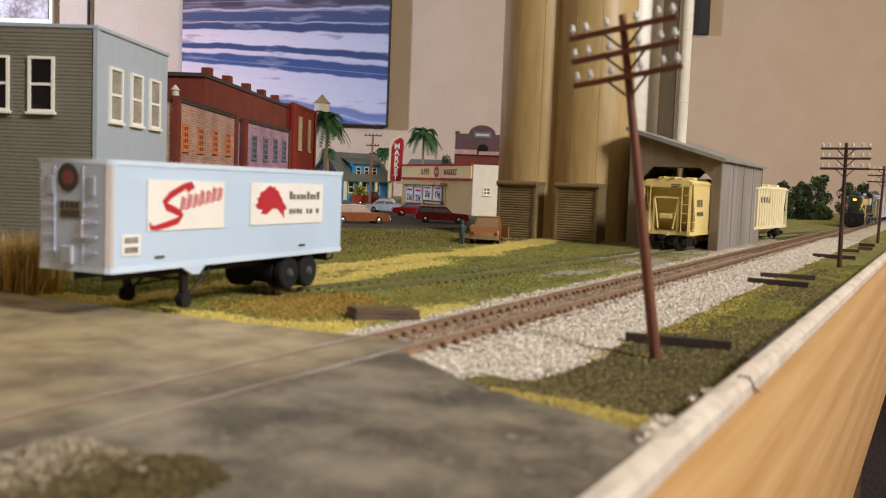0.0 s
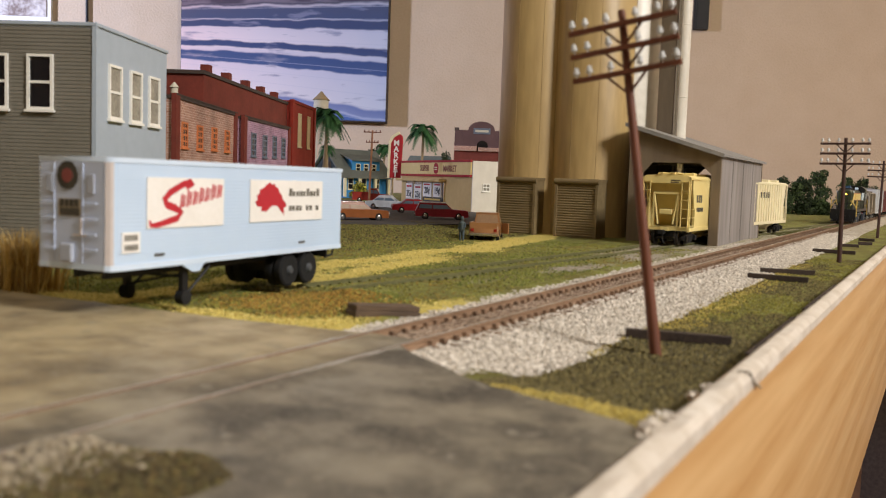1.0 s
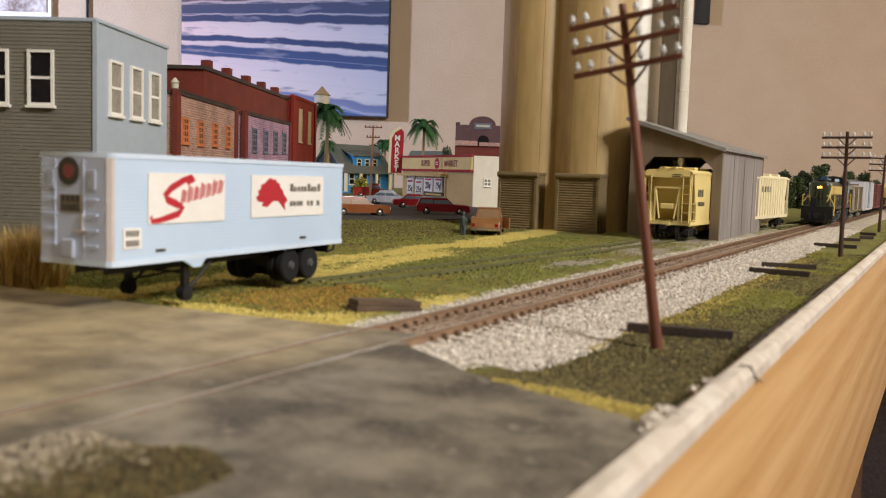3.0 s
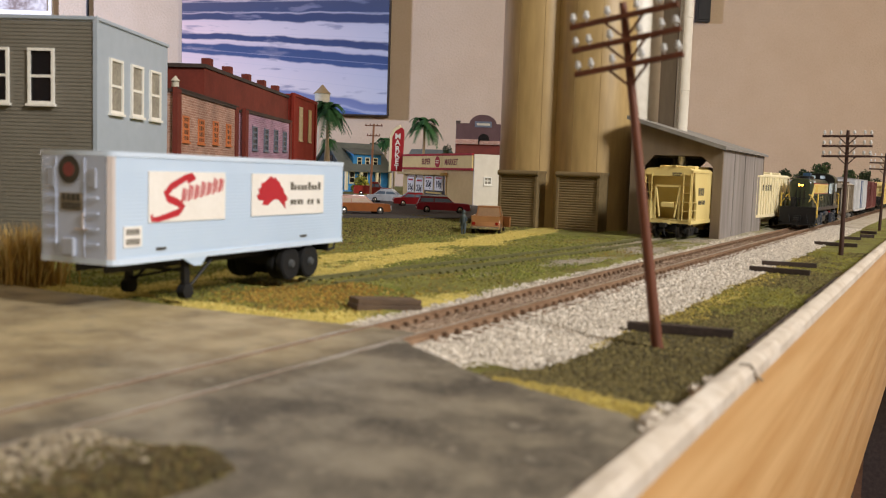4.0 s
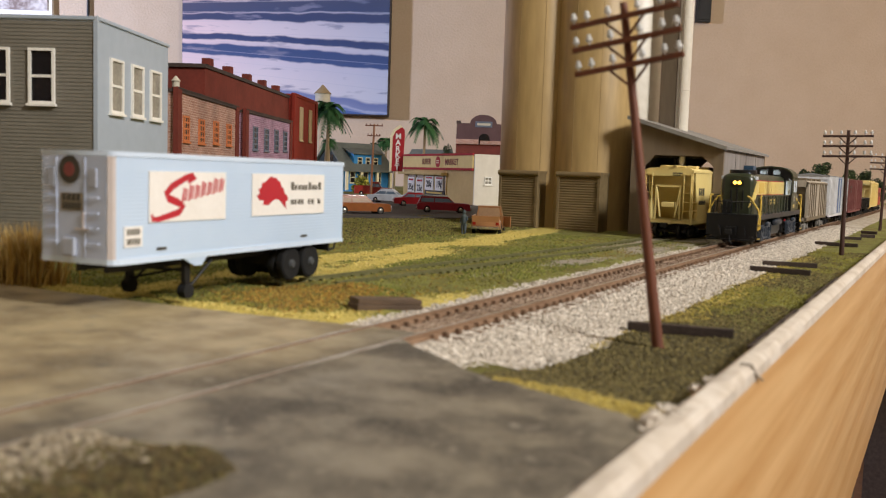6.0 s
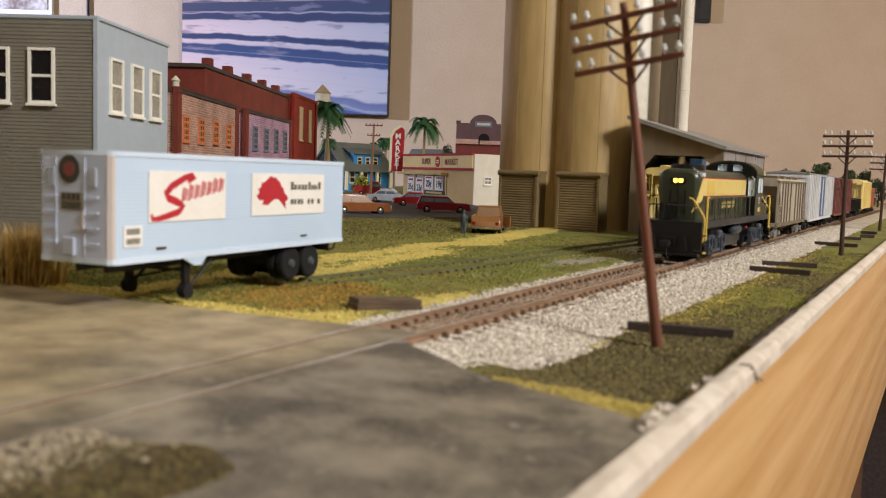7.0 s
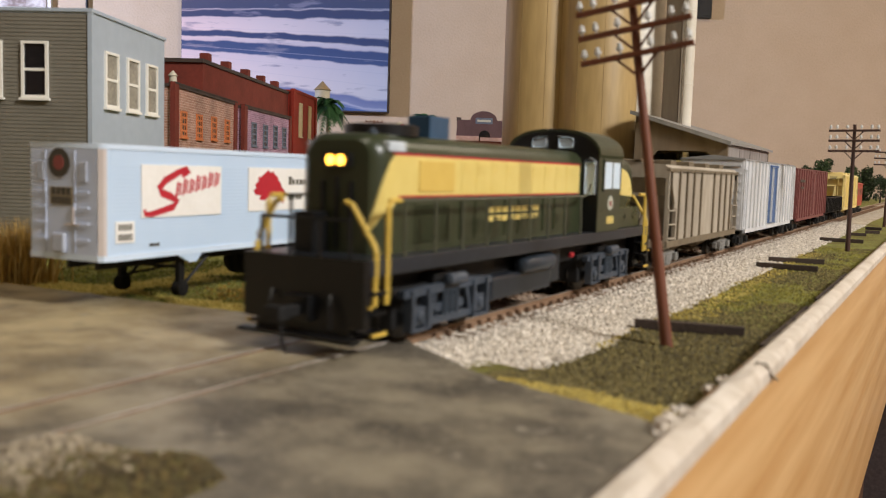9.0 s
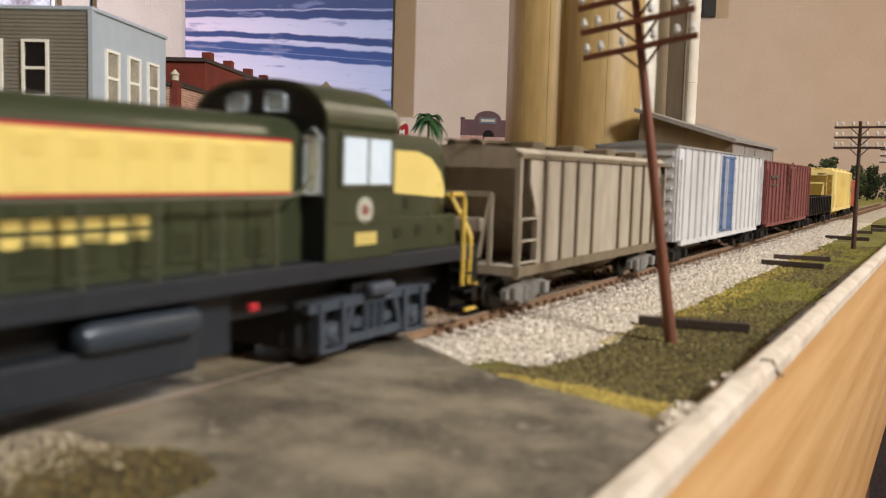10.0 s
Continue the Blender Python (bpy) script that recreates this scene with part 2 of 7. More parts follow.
def turf(x, y):
    """Weights of yellow straw, bare earth and grey gravel in the turf."""
    n = noise.noise((x * 0.035, y * 0.02, 9)) + 0.5 * noise.noise((x * 0.15, y * 0.15, 3))
    s = siding_x(y)
    yellow = 0.8 * math.exp(-((x - (-215 - 0.16 * (y - 260))) / 11) ** 2) * smooth(230, 300, y) + 0.75 * math.exp(-((x + 250 + 0.1 * (y - 300)) / 10) ** 2)
    yellow += 0.75 * math.exp(-((x + 150) / 12) ** 2) * (1 - smooth(250, 330, y)) * smooth(188, 205, y)
    yellow += 0.9 * math.exp(-((y - 197) / 7) ** 2) * (1 if x < -150 else 0)
    if x > -82:
        yellow += math.exp(-((y - road_edge(x) - 8 * smooth(-78, -50, x)) / (3 + 9 * smooth(-75, -48, x))) ** 2)
    yellow += 0.5 * math.exp(-((x + 78) / 6) ** 2) * smooth(300, 420, y)
    yellow *= 1 - smooth(640, 760, y)
    yellow = max(0, yellow + 0.8 * n * (yellow > 0.06))
    near = 1 - smooth(88, 97, y)
    earth = 0.8 * math.exp(-((x + 175) / 16) ** 2 - ((y - 218) / 12) ** 2) + max(0, n - 0.35)
    gravel = 0.42 * math.exp(-((x - s - 28) / 10) ** 2) * smooth(300, 380, y) + 0.5 * math.exp(-((x - s) / 22) ** 2) * smooth(470, 560, y)
    gravel = max(gravel, near * (0.9 - 0.9 * smooth(-112, -100, x)))
    return min(yellow * (1 - near), 1), min(max(earth, 0) + near * 0.3, 1), min(max(gravel + 0.4 * n * (gravel > 0.1), 0), 1)


def dark_turf(x, y):
    """Weight of the dark scorched turf round the leaning pole."""
    n = noise.noise((x * 0.05, y * 0.04, 6))
    return max(0.0, min(1.0, smooth(-90, -80, x) * (1 - smooth(262, 305, y + 12 * n)) + 0.5 * max(0, n - 0.2)))


SIDING = [(-203, 262), (-197, 330), (-190, 430), (-183, 547), (-178, 660), (-172, 800), (-163, 900), (-150, 1050), (-138, 1200), (-126, 1400)]


def siding_x(y):
    for (xa, ya), (xb, yb) in zip(SIDING, SIDING[1:]):
        if y <= yb:
            return xa + (xb - xa) * (y - ya) / (yb - ya)
    return SIDING[-1][0]


def ground_material():
    m = bpy.data.materials.new("scenic_turf")
    m.use_nodes = True
    nt = m.node_tree
    b = nt.nodes["Principled BSDF"]
    b.inputs["Roughness"].default_value = 0.95
    at = nt.nodes.new("ShaderNodeVertexColor")
    at.layer_name = "turf"
    sep = nt.nodes.new("ShaderNodeSeparateColor")
    nt.links.new(at.outputs[0], sep.inputs[0])
    tc = nt.nodes.new("ShaderNodeTexCoord")

    def noisy(scale, detail=4):
        n = nt.nodes.new("ShaderNodeTexNoise")
        n.inputs["Scale"].default_value, n.inputs["Detail"].default_value, n.inputs["Roughness"].default_value = scale, detail, 0.7
        nt.links.new(tc.outputs["Object"], n.inputs["Vector"])
        return n.outputs["Fac"]

    def blend(fac, a, b2):
        x = nt.nodes.new("ShaderNodeMix")
        x.data_type = "RGBA"
        nt.links.new(fac, x.inputs[0])
        for s, v in ((6, a), (7, b2)):
            if isinstance(v, tuple):
                x.inputs[s].default_value = (*v, 1)
            else:
                nt.links.new(v, x.inputs[s])
        return x.outputs[2]

    def rng(fac, a, b2):
        r = nt.nodes.new("ShaderNodeMapRange")
        r.inputs[1].default_value, r.inputs[2].default_value = a, b2
        nt.links.new(fac, r.inputs[0])
        return r.outputs[0]

    grain, patch = noisy(900), noisy(45)
    green = blend(rng(grain, 0.35, 0.65), srgb("666a2a"), srgb("949244"))
    olive = blend(rng(grain, 0.35, 0.65), srgb("56521f"), srgb("7c7230"))
    col = blend(rng(patch, 0.4, 0.62), green, olive)
    straw = blend(rng(grain, 0.3, 0.7), srgb("bea64a"), srgb("dccb72"))
    soil = blend(rng(grain, 0.35, 0.65), srgb("8e7030"), srgb("6a5424"))
    stones = blend(rng(noisy(1300), 0.4, 0.6), srgb("8e8574"), srgb("b5ab9a"))

    def gate(out):
        a = nt.nodes.new("ShaderNodeMath")
        a.operation = "ADD"
        nt.links.new(out, a.inputs[0])
        nt.links.new(grain, a.inputs[1])
        return rng(a.outputs[0], 0.72, 1.05)

    col = blend(gate(at.outputs["Alpha"]), col, blend(rng(grain, 0.35, 0.65), srgb("403a22"), srgb("5a5230")))
    col = blend(gate(sep.outputs[1]), col, soil)
    col = blend(gate(sep.outputs[2]), col, stones)
    col = blend(gate(sep.outputs[0]), col, straw)
    nt.links.new(col, b.inputs["Base Color"])
    bp = nt.nodes.new("ShaderNodeBump")
    bp.inputs["Strength"].default_value, bp.inputs["Distance"].default_value = 0.9, 0.0015
    nt.links.new(grain, bp.inputs["Height"])
    nt.links.new(bp.outputs[0], b.inputs["Normal"])
    return m


M["turf"] = ground_material()


def maple_material():
    m = bpy.data.materials.new("maple_veneer")
    m.use_nodes = True
    nt = m.node_tree
    b = nt.nodes["Principled BSDF"]
    b.inputs["Roughness"].default_value, b.inputs["Coat Weight"].default_value, b.inputs["Coat Roughness"].default_value = 0.4, 0.4, 0.2
    tc, mp = nt.nodes.new("ShaderNodeTexCoord"), nt.nodes.new("ShaderNodeMapping")
    mp.inputs["Scale"].default_value = (1, 0.05, 1)
    nt.links.new(tc.outputs["Object"], mp.inputs[0])
    w = nt.nodes.new("ShaderNodeTexWave")
    w.bands_direction = "Z"
    w.inputs["Scale"].default_value, w.inputs["Distortion"].default_value = 16, 5
    w.inputs["Detail"].default_value, w.inputs["Detail Scale"].default_value = 2, 0.8
    n = nt.nodes.new("ShaderNodeTexNoise")
    n.inputs["Scale"].default_value, n.inputs["Detail"].default_value = 260, 6
    nt.links.new(mp.outputs[0], w.inputs["Vector"])
    nt.links.new(mp.outputs[0], n.inputs["Vector"])
    mx = nt.nodes.new("ShaderNodeMix")
    mx.inputs[0].default_value = 0.75
    nt.links.new(w.outputs["Fac"], mx.inputs[2])
    nt.links.new(n.outputs["Fac"], mx.inputs[3])
    ramp = nt.nodes.new("ShaderNodeValToRGB")
    ramp.color_ramp.elements[0].position, ramp.color_ramp.elements[0].color = 0.2, (*srgb("be8e55"), 1)
    ramp.color_ramp.elements[1].position, ramp.color_ramp.elements[1].color = 0.8, (*srgb("dab27c"), 1)
    nt.links.new(mx.outputs[0], ramp.inputs[0])
    nt.links.new(ramp.outputs[0], b.inputs["Base Color"])
    return m


M["maple"] = maple_material()


def ground():
    xs = [-1500, -1300, -1100, -900, -760, -640, -560, -500, -450, -410]
    xs += [-380 + 3.4 * i for i in range(101)]
    ys = [-300, -200, -100, -30, 20] + [50 + 3.6 * i for i in range(140)]
    y = ys[-1]
    while y < 2860:
        y += max(3.6, (y - 500) * 0.035)
        ys.append(y)
    xs = [v for v in xs if v < EDGE - 4] + [EDGE - 3]
    v = [(a, b, ground_z(a, b)) for b in ys for a in xs]
    n = len(xs)
    f = [(j * n + i, j * n + i + 1, (j + 1) * n + i + 1, (j + 1) * n + i) for j in range(len(ys) - 1) for i in range(n - 1)]
    me = bpy.data.meshes.new("ground")
    me.from_pydata([(a * MM, b * MM, c * MM) for a, b, c in v], [], f)
    at = me.color_attributes.new("turf", "FLOAT_COLOR", "POINT")
    for i, (a, b, c) in enumerate(v):
        at.data[i].color = (*turf(a, b), dark_turf(a, b))
    me.materials.append(M["turf"])
    me.shade_smooth()
    tagged(new("ground", me), "model scenery turf in green, straw yellow and brown earth", "ground", kind="structure")


ground()


def table_edge():
    fascia = Mesh().box(EDGE - 7, EDGE, -300, 2900, -132, -1.4, 0.8)
    solid("fascia", fascia, "maple", "light maple veneer board along the layout's edge", "fascia", kind="structure", smooth=True)
    solid("layout_base", Mesh().box(-1500, EDGE - 8, -300, 2900, -120, -14), "timber", "dark timber underside of the layout table", "table base", kind="structure")
    for x in (-1440, -750, -120):
        for y in (-200, 1300, 2780):
            solid("table_leg", Mesh().box(x - 35, x + 35, y - 35, y + 35, -950, -119), "timber", "dark square timber leg under the layout table", "table leg", group="layout table legs")
    m = Mesh()
    rng = random.Random(4)
    ys = [-300 + 5 * i for i in range(480)]
    prof = [(-5.4, -6), (-5.0, 0.2), (-3.4, 1.3), (-0.9, 1.0), (0.5, -0.3), (0.5, -3.0)]
    vs, fs = [], []
    for y in ys:
        for k, (dx, z) in enumerate(prof):
            j = 0.45 * (k not in (0, 5))
            w = noise.noise((y * 0.05, k, 2))
            vs.append((EDGE + dx + w * j + rng.uniform(-0.25, 0.25) * (k == 1), y, z + w * j * 0.9))
    n = len(prof)
    for i in range(len(ys) - 1):
        fs += [(i * n + k, i * n + k + 1, (i + 1) * n + k + 1, (i + 1) * n + k) for k in range(n - 1)]
    m.add(vs, fs)
    solid("edge_trim", m, "plaster", "rough white plaster bead along the layout's edge", "trim", kind="structure", smooth=True)


table_edge()


# ---- road, ballast, track ----
def sheet(outline, z, drop=6, wobble=0.5, seed=0):
    """A slab with a wavering outline, its top at z."""
    pts = []
    for (xa, ya), (xb, yb) in zip(outline, outline[1:] + outline[:1]):
        k = max(1, int(math.hypot(xb - xa, yb - ya) / 4))
        for i in range(k):
            x, y = xa + (xb - xa) * i / k, ya + (yb - ya) * i / k
            pts.append((x + wobble * noise.noise((x * 0.2, y * 0.2, seed)) * 2, y + wobble * noise.noise((x * 0.2, y * 0.2, seed + 7)) * 2))
    return Mesh().prism(pts, "z", z - drop, z)


def road_material():
    """Tan with glancing sheen painted in, giving way to worn grey asphalt, with soft stains and a faint speckle."""
    m = bpy.data.materials.new("worn_asphalt")
    m.use_nodes = True
    nt = m.node_tree
    b = nt.nodes["Principled BSDF"]
    tc = nt.nodes.new("ShaderNodeTexCoord")

    def noisy(scale, detail):
        n = nt.nodes.new("ShaderNodeTexNoise")
        n.inputs["Scale"].default_value, n.inputs["Detail"].default_value, n.inputs["Roughness"].default_value = scale, detail, 0.55
        nt.links.new(tc.outputs["Object"], n.inputs["Vector"])
        return n.outputs["Fac"]

    def math_(op, a, c):
        q = nt.nodes.new("ShaderNodeMath")
        q.operation = op
        for i, v in enumerate((a, c)):
            if isinstance(v, float):
                q.inputs[i].default_value = v
            else:
                nt.links.new(v, q.inputs[i])
        return q.outputs[0]

    def rng(fac, a, c, lo=0.0, hi=1.0):
        r = nt.nodes.new("ShaderNodeMapRange")
        r.interpolation_type = "SMOOTHSTEP"
        for i, v in enumerate((a, c, lo, hi)):
            r.inputs[i + 1].default_value = v
        nt.links.new(fac, r.inputs[0])
        return r.outputs[0]

    def blend(fac, a, c):
        x = nt.nodes.new("ShaderNodeMix")
        x.data_type = "RGBA"
        nt.links.new(fac, x.inputs[0])
        for s, v in ((6, a), (7, c)):
            if isinstance(v, tuple):
                x.inputs[s].default_value = (*v, 1)
            else:
                nt.links.new(v, x.inputs[s])
        return x.outputs[2]

    sep = nt.nodes.new("ShaderNodeSeparateXYZ")
    nt.links.new(tc.outputs["Object"], sep.inputs[0])
    broad, soft, grain = noisy(14, 2), noisy(55, 6), noisy(620, 3)
    # tan on the town side holds the road's grazing gloss as colour
    across = math_("ADD", sep.outputs["X"], math_("MULTIPLY", broad, 0.11))
    sheen_fade = rng(across, -0.1, -0.045)
    tan = blend(rng(soft, 0.3, 0.7), srgb("b4a27c"), srgb("8a795a"))
    grey = blend(rng(soft, 0.32, 0.68), srgb("8a816f"), srgb("4c463d"))
    col = blend(sheen_fade, tan, grey)
    col = blend(rng(grain, 0.52, 0.72, 0.0, 0.5), col, srgb("9a917e"))
    col = blend(rng(noisy(110, 3), 0.62, 0.74, 0.0, 0.6), col, srgb("a39a88"))
    col = blend(rng(noisy(120, 4), 0.52, 0.72, 0.0, 0.4), col, srgb("3c3832"))
    nt.links.new(col, b.inputs["Base Color"])
    nt.links.new(rng(soft, 0.3, 0.7, 0.42, 0.62), b.inputs["Roughness"])
    bp = nt.nodes.new("ShaderNodeBump")
    bp.inputs["Strength"].default_value, bp.inputs["Distance"].default_value = 0.3, 0.0005
    nt.links.new(math_("ADD", grain, math_("MULTIPLY", soft, 2.0)), bp.inputs["Height"])
    nt.links.new(bp.outputs[0], b.inputs["Normal"])
    return m


M["asphalt"] = road_material()
M["chipped"] = mat("chipped_edge", srgb("e4e0d8"), srgb("b8b0a4"), 0.5, scale=300, bump=0.3)


def road():
    gauge = 8.25
    a = [(TRACK_X + gauge + 0.75, 183)] + ROAD_EDGE[1:] + [(-39, -40), (TRACK_X + gauge + 0.75, -40)]
    b = [(TRACK_X - gauge - 0.75, -40), (-900, -40), (-900, 140), (-420, 168), (-330, 176), (-269, 180), (-210, 183), (-165, 187), (TRACK_X - gauge - 0.75, 192)]
    c = [(TRACK_X - gauge + 1.3, -40), (TRACK_X + gauge - 1.3, -40), (TRACK_X + gauge - 1.3, 193), (TRACK_X - gauge + 1.3, 193)]
    top = tagged(new("road"), "weathered grey asphalt road over a level crossing", "road", kind="structure")
    for n, (o, z) in {"road_slab": (a, -0.1), "far_slab": (b, -0.1), "crossing_panel": (c, -0.15)}.items():
        part("road_slab" if n != "crossing_panel" else n, sheet(o, z, 5, 0.6 if n != "crossing_panel" else 0.1), "asphalt", top)

    # chipped pale edges where the slabs meet the rails
    for side, y0, y1, seed in ((1, 140, 184, 1), (-1, 160, 191, 2)):
        x0 = TRACK_X + side * (gauge + 0.8)
        v, f = [], []
        for i in range(int((y1 - y0) / 2)):
            y = y0 + 2 * i
            w = 0.2 + 1.2 * max(0, noise.noise((y * 0.12, seed, 3)) + 0.2) * smooth(0, 20, y - y0)
            v += [(x0, y, 0.06), (x0 + side * w, y, 0.02)]
        f = [(2 * i, 2 * i + 1, 2 * i + 3, 2 * i + 2) for i in range(len(v) // 2 - 1)]
        part("chipped_edge", Mesh().add(v, f), "chipped", top, "pale chipped road edge along the rail")


road()


def rail(line, side):
    """A rail of flat-bottom section along a polyline of (x, y)."""
    prof = [(-1.0, -2.1), (1.0, -2.1), (1.0, -1.8), (0.28, -1.5), (0.28, -0.7), (0.5, -0.5), (0.5, 0), (-0.5, 0), (-0.5, -0.5), (-0.28, -0.7), (-0.28, -1.5), (-1.0, -1.8)]
    v, f, n = [], [], len(prof)
    for x, y in line:
        v += [(x + side + u, y, w) for u, w in prof]
    for i in range(len(line) - 1):
        f += [(i * n + k, i * n + (k + 1) % n, (i + 1) * n + (k + 1) % n, (i + 1) * n + k) for k in range(n)]
    return Mesh().add(v, f)


def tie_mesh(rng):
    m = Mesh().box(-15, 15, -1.35, 1.35, -4.4, -2.25)
    for s in (-8.25, 8.25):
        m.box(s - 2.6, s + 2.6, -1.0, 1.0, -2.3, -1.85)
        for d in (-1.5, 1.5):
            m.box(s + d - 0.65, s + d + 0.65, -0.6, 0.6, -2.0, -1.0)
    return m


def track(name, label, line, gap, first, last, mesh, top="rail", shine="railtop"):
    ob = thing(name, label, "railway track")
    for s in (-8.25, 8.25):
        part("rail", rail(line, s), top, ob, "rust-brown rail")
        head = Mesh()
        for (xa, ya), (xb, yb) in zip(line, line[1:]):
            head.add([(xa + s - 0.4, ya, 0.03), (xa + s + 0.4, ya, 0.03), (xb + s + 0.4, yb, 0.03), (xb + s - 0.4, yb, 0.03)], [(0, 1, 2, 3)])
        part("railhead", head, shine, ob, "worn bright rail top")
    rng = random.Random(8)
    y, i = first, 0
    while y < last:
        x = line[0][0] if len(line) == 2 else siding_x(y)
        part("tie", mesh, None, ob, at=place(x + rng.uniform(-0.4, 0.4), y + rng.uniform(-0.25, 0.25), 0, rz=rng.uniform(-1, 1)))
        y += gap * (1 if y < 1100 else 1.35)
    return ob


TIE = tie_mesh(random.Random(1)).data("tie", M["tie"])
track("railway_track", "main line model track with rusty rails on dark ties", [(TRACK_X, -300), (TRACK_X, 2890)], 6.2, 197, 1950, TIE)
M["siding_rail"] = mat("dusty_rail", srgb("6f6c44"), srgb("57552f"), 0.8, scale=300)
M["siding_tie"] = mat("dusty_tie", srgb("64622f"), srgb("4c4a22"), 0.9, scale=300, alpha_random=0.2)
TIE_OLD = tie_mesh(random.Random(1)).data("tie", M["siding_tie"])
track("siding_track", "overgrown siding track sunk into green turf", SIDING, 6.2, 266, 1180, TIE_OLD, top="siding_rail", shine="siding_rail")


def stones(name, count, spot, size, material, label, seed):
    """Loose grains, each a small lopsided block, in one mesh."""
    rng = random.Random(seed)
    cube = [(-1, -1, -1), (1, -1, -1), (1, 1, -1), (-1, 1, -1), (-1, -1, 1), (1, -1, 1), (1, 1, 1), (-1, 1, 1)]
    quads = [(0, 3, 2, 1), (4, 5, 6, 7), (0, 1, 5, 4), (1, 2, 6, 5), (2, 3, 7, 6), (3, 0, 4, 7)]
    v, f = [], []
    for _ in range(count):
        p = spot(rng)
        if p is None:
            continue
        s = size * rng.uniform(0.55, 1.25)
        r = Euler((rng.uniform(0, 6), rng.uniform(0, 6), rng.uniform(0, 6))).to_matrix()
        n = len(v)
        for c in cube:
            q = r @ Vector([k * s * 0.5 * rng.uniform(0.55, 1.0) for k in c])
            v.append(((p[0] + q.x) * MM, (p[1] + q.y) * MM, (p[2] + q.z) * MM))
        f += [tuple(i + n for i in q) for q in quads]
    me = bpy.data.meshes.new(name)
    me.from_pydata(v, [], f)
    me.materials.append(material)
    return tagged(new(name, me), label, "gravel", kind="stuff")


def island_material(name, tones, rough=0.9):
    m = bpy.data.materials.new(name)
    m.use_nodes = True
    nt = m.node_tree
    b = nt.nodes["Principled BSDF"]
    b.inputs["Roughness"].default_value = rough
    g = nt.nodes.new("ShaderNodeNewGeometry")
    r = nt.nodes.new("ShaderNodeValToRGB")
    r.color_ramp.interpolation = "LINEAR"
    els = r.color_ramp.elements
    while len(els) < len(tones):
        els.new(0.5)
    for i, t in enumerate(tones):
        els[i].position, els[i].color = i / (len(tones) - 1), (*srgb(t), 1)
    nt.links.new(g.outputs["Random Per Island"], r.inputs[0])
    nt.links.new(r.outputs[0], b.inputs["Base Color"])
    return m


M["grit"] = island_material("ballast_grains", ["b4a999", "d3c9ba", "e4dbcd", "c6bcac", "9a9082", "dcd2c3"])
M["brown_grit"] = island_material("stained_ballast", ["94806c", "b09a84", "7c6855", "c0ac96"])
M["turf_grain"] = island_material("turf_grains", ["666420", "8a8434", "4c4a1c", "a09640", "78722a"])
M["straw_grain"] = island_material("straw_grains", ["cab45a", "e6d482", "b09c4a", "d8c46a", "948a44"])
M["dark_grain"] = island_material("dark_turf_grains", ["524a2a", "6e6238", "3b341f", "807244", "5c5230", "988a54"])


def ballast():
    prof = [(-150, -3.0), (-142, -3.1), (-108, -3.2), (-98, -4.0), (-86, -4.9), (-78, -6.5)]
    ys = [172 + 6 * i for i in range(133)] + [970 + 40 * i for i in range(50)]
    v, f, n = [], [], len(prof)
    for y in ys:
        for k, (x, z) in enumerate(prof):
            v.append((x + noise.noise((y * 0.06, k, 4)) * (3 if k == 5 else 1) - (0 if y > 205 else (205 - y) * 0.35 * (k > 3)), y, z + 0.3 * noise.noise((y * 0.1, k * 3, 1))))
    for i in range(len(ys) - 1):
        f += [(i * n + k, i * n + k + 1, (i + 1) * n + k + 1, (i + 1) * n + k) for k in range(n - 1)]
    solid("ballast_bed", Mesh().add(v, f), "ballast", "pale grey ballast shoulder beside the rails", "ballast", kind="structure", smooth=True)

    def shoulder(rng):
        y = 160 + 920 * rng.random() ** 2.1
        x = rng.uniform(-115, -80 + 3 * noise.noise((y * 0.05, 3, 3)))
        if y < road_edge(x) + rng.uniform(-1, 2) or (y < 205 and x > -84 - (205 - y) * 0.22 + rng.gauss(0, 1.5)):
            return None
        return x, y, -3.0 - 2.3 * smooth(-108, -84, x) + rng.uniform(-0.2, 0.5)

    def between(rng):
        y = 197 + 500 * rng.random() ** 1.8
        x = TRACK_X + rng.uniform(-7, 7)
        return x, y, -2.75 + rng.uniform(-0.2, 0.3)

    def far_side(rng):
        y = 197 + 600 * rng.random() ** 1.6
        return rng.uniform(-151, -133), y, -2.6 + rng.uniform(-0.3, 0.4)

    stones("ballast_stones", 52000, shoulder, 0.95, M["grit"], "pale grey crushed ballast stones on the track shoulder", 2)
    stones("tie_ballast", 10000, between, 0.9, M["brown_grit"], "grey ballast stones between the ties", 3)
    stones("shoulder_stones", 9000, far_side, 0.8, M["grit"], "ballast stones mixed with soil along the track", 6)


ballast()

# ---- the train ----
TRAIN, WHEELS = [], []


def lead(t):
    """Where the locomotive's front stands along the track, in millimetres."""
    return 80 + 149.5 * (9.5 - t)


def wheelset(r, parent, y):
    m = Mesh()
    for s in (-1, 1):
        m.lathe([(1.2, -1.3), (r - 0.9, -1.3), (r, -1.1), (r, 0.5), (r + 0.6, 0.8), (r + 0.6, 1.2), (r * 0.7, 1.2), (r * 0.65, 0.7), (1.2, 0.9)] if s < 0 else
                [(1.2, 1.3), (r - 0.9, 1.3), (r, 1.1), (r, -0.5), (r + 0.6, -0.8), (r + 0.6, -1.2), (r * 0.7, -1.2), (r * 0.65, -0.7), (1.2, -0.9)], 20, x=s * 8.6, axis="x")
    m.lathe([(1.1, -14), (1.1, 14)], 8, axis="x")
    ob = part("wheelset", m, "steelwheel", parent, "dark steel wheels on an axle", True, place(0, y, r))
    return ob, r


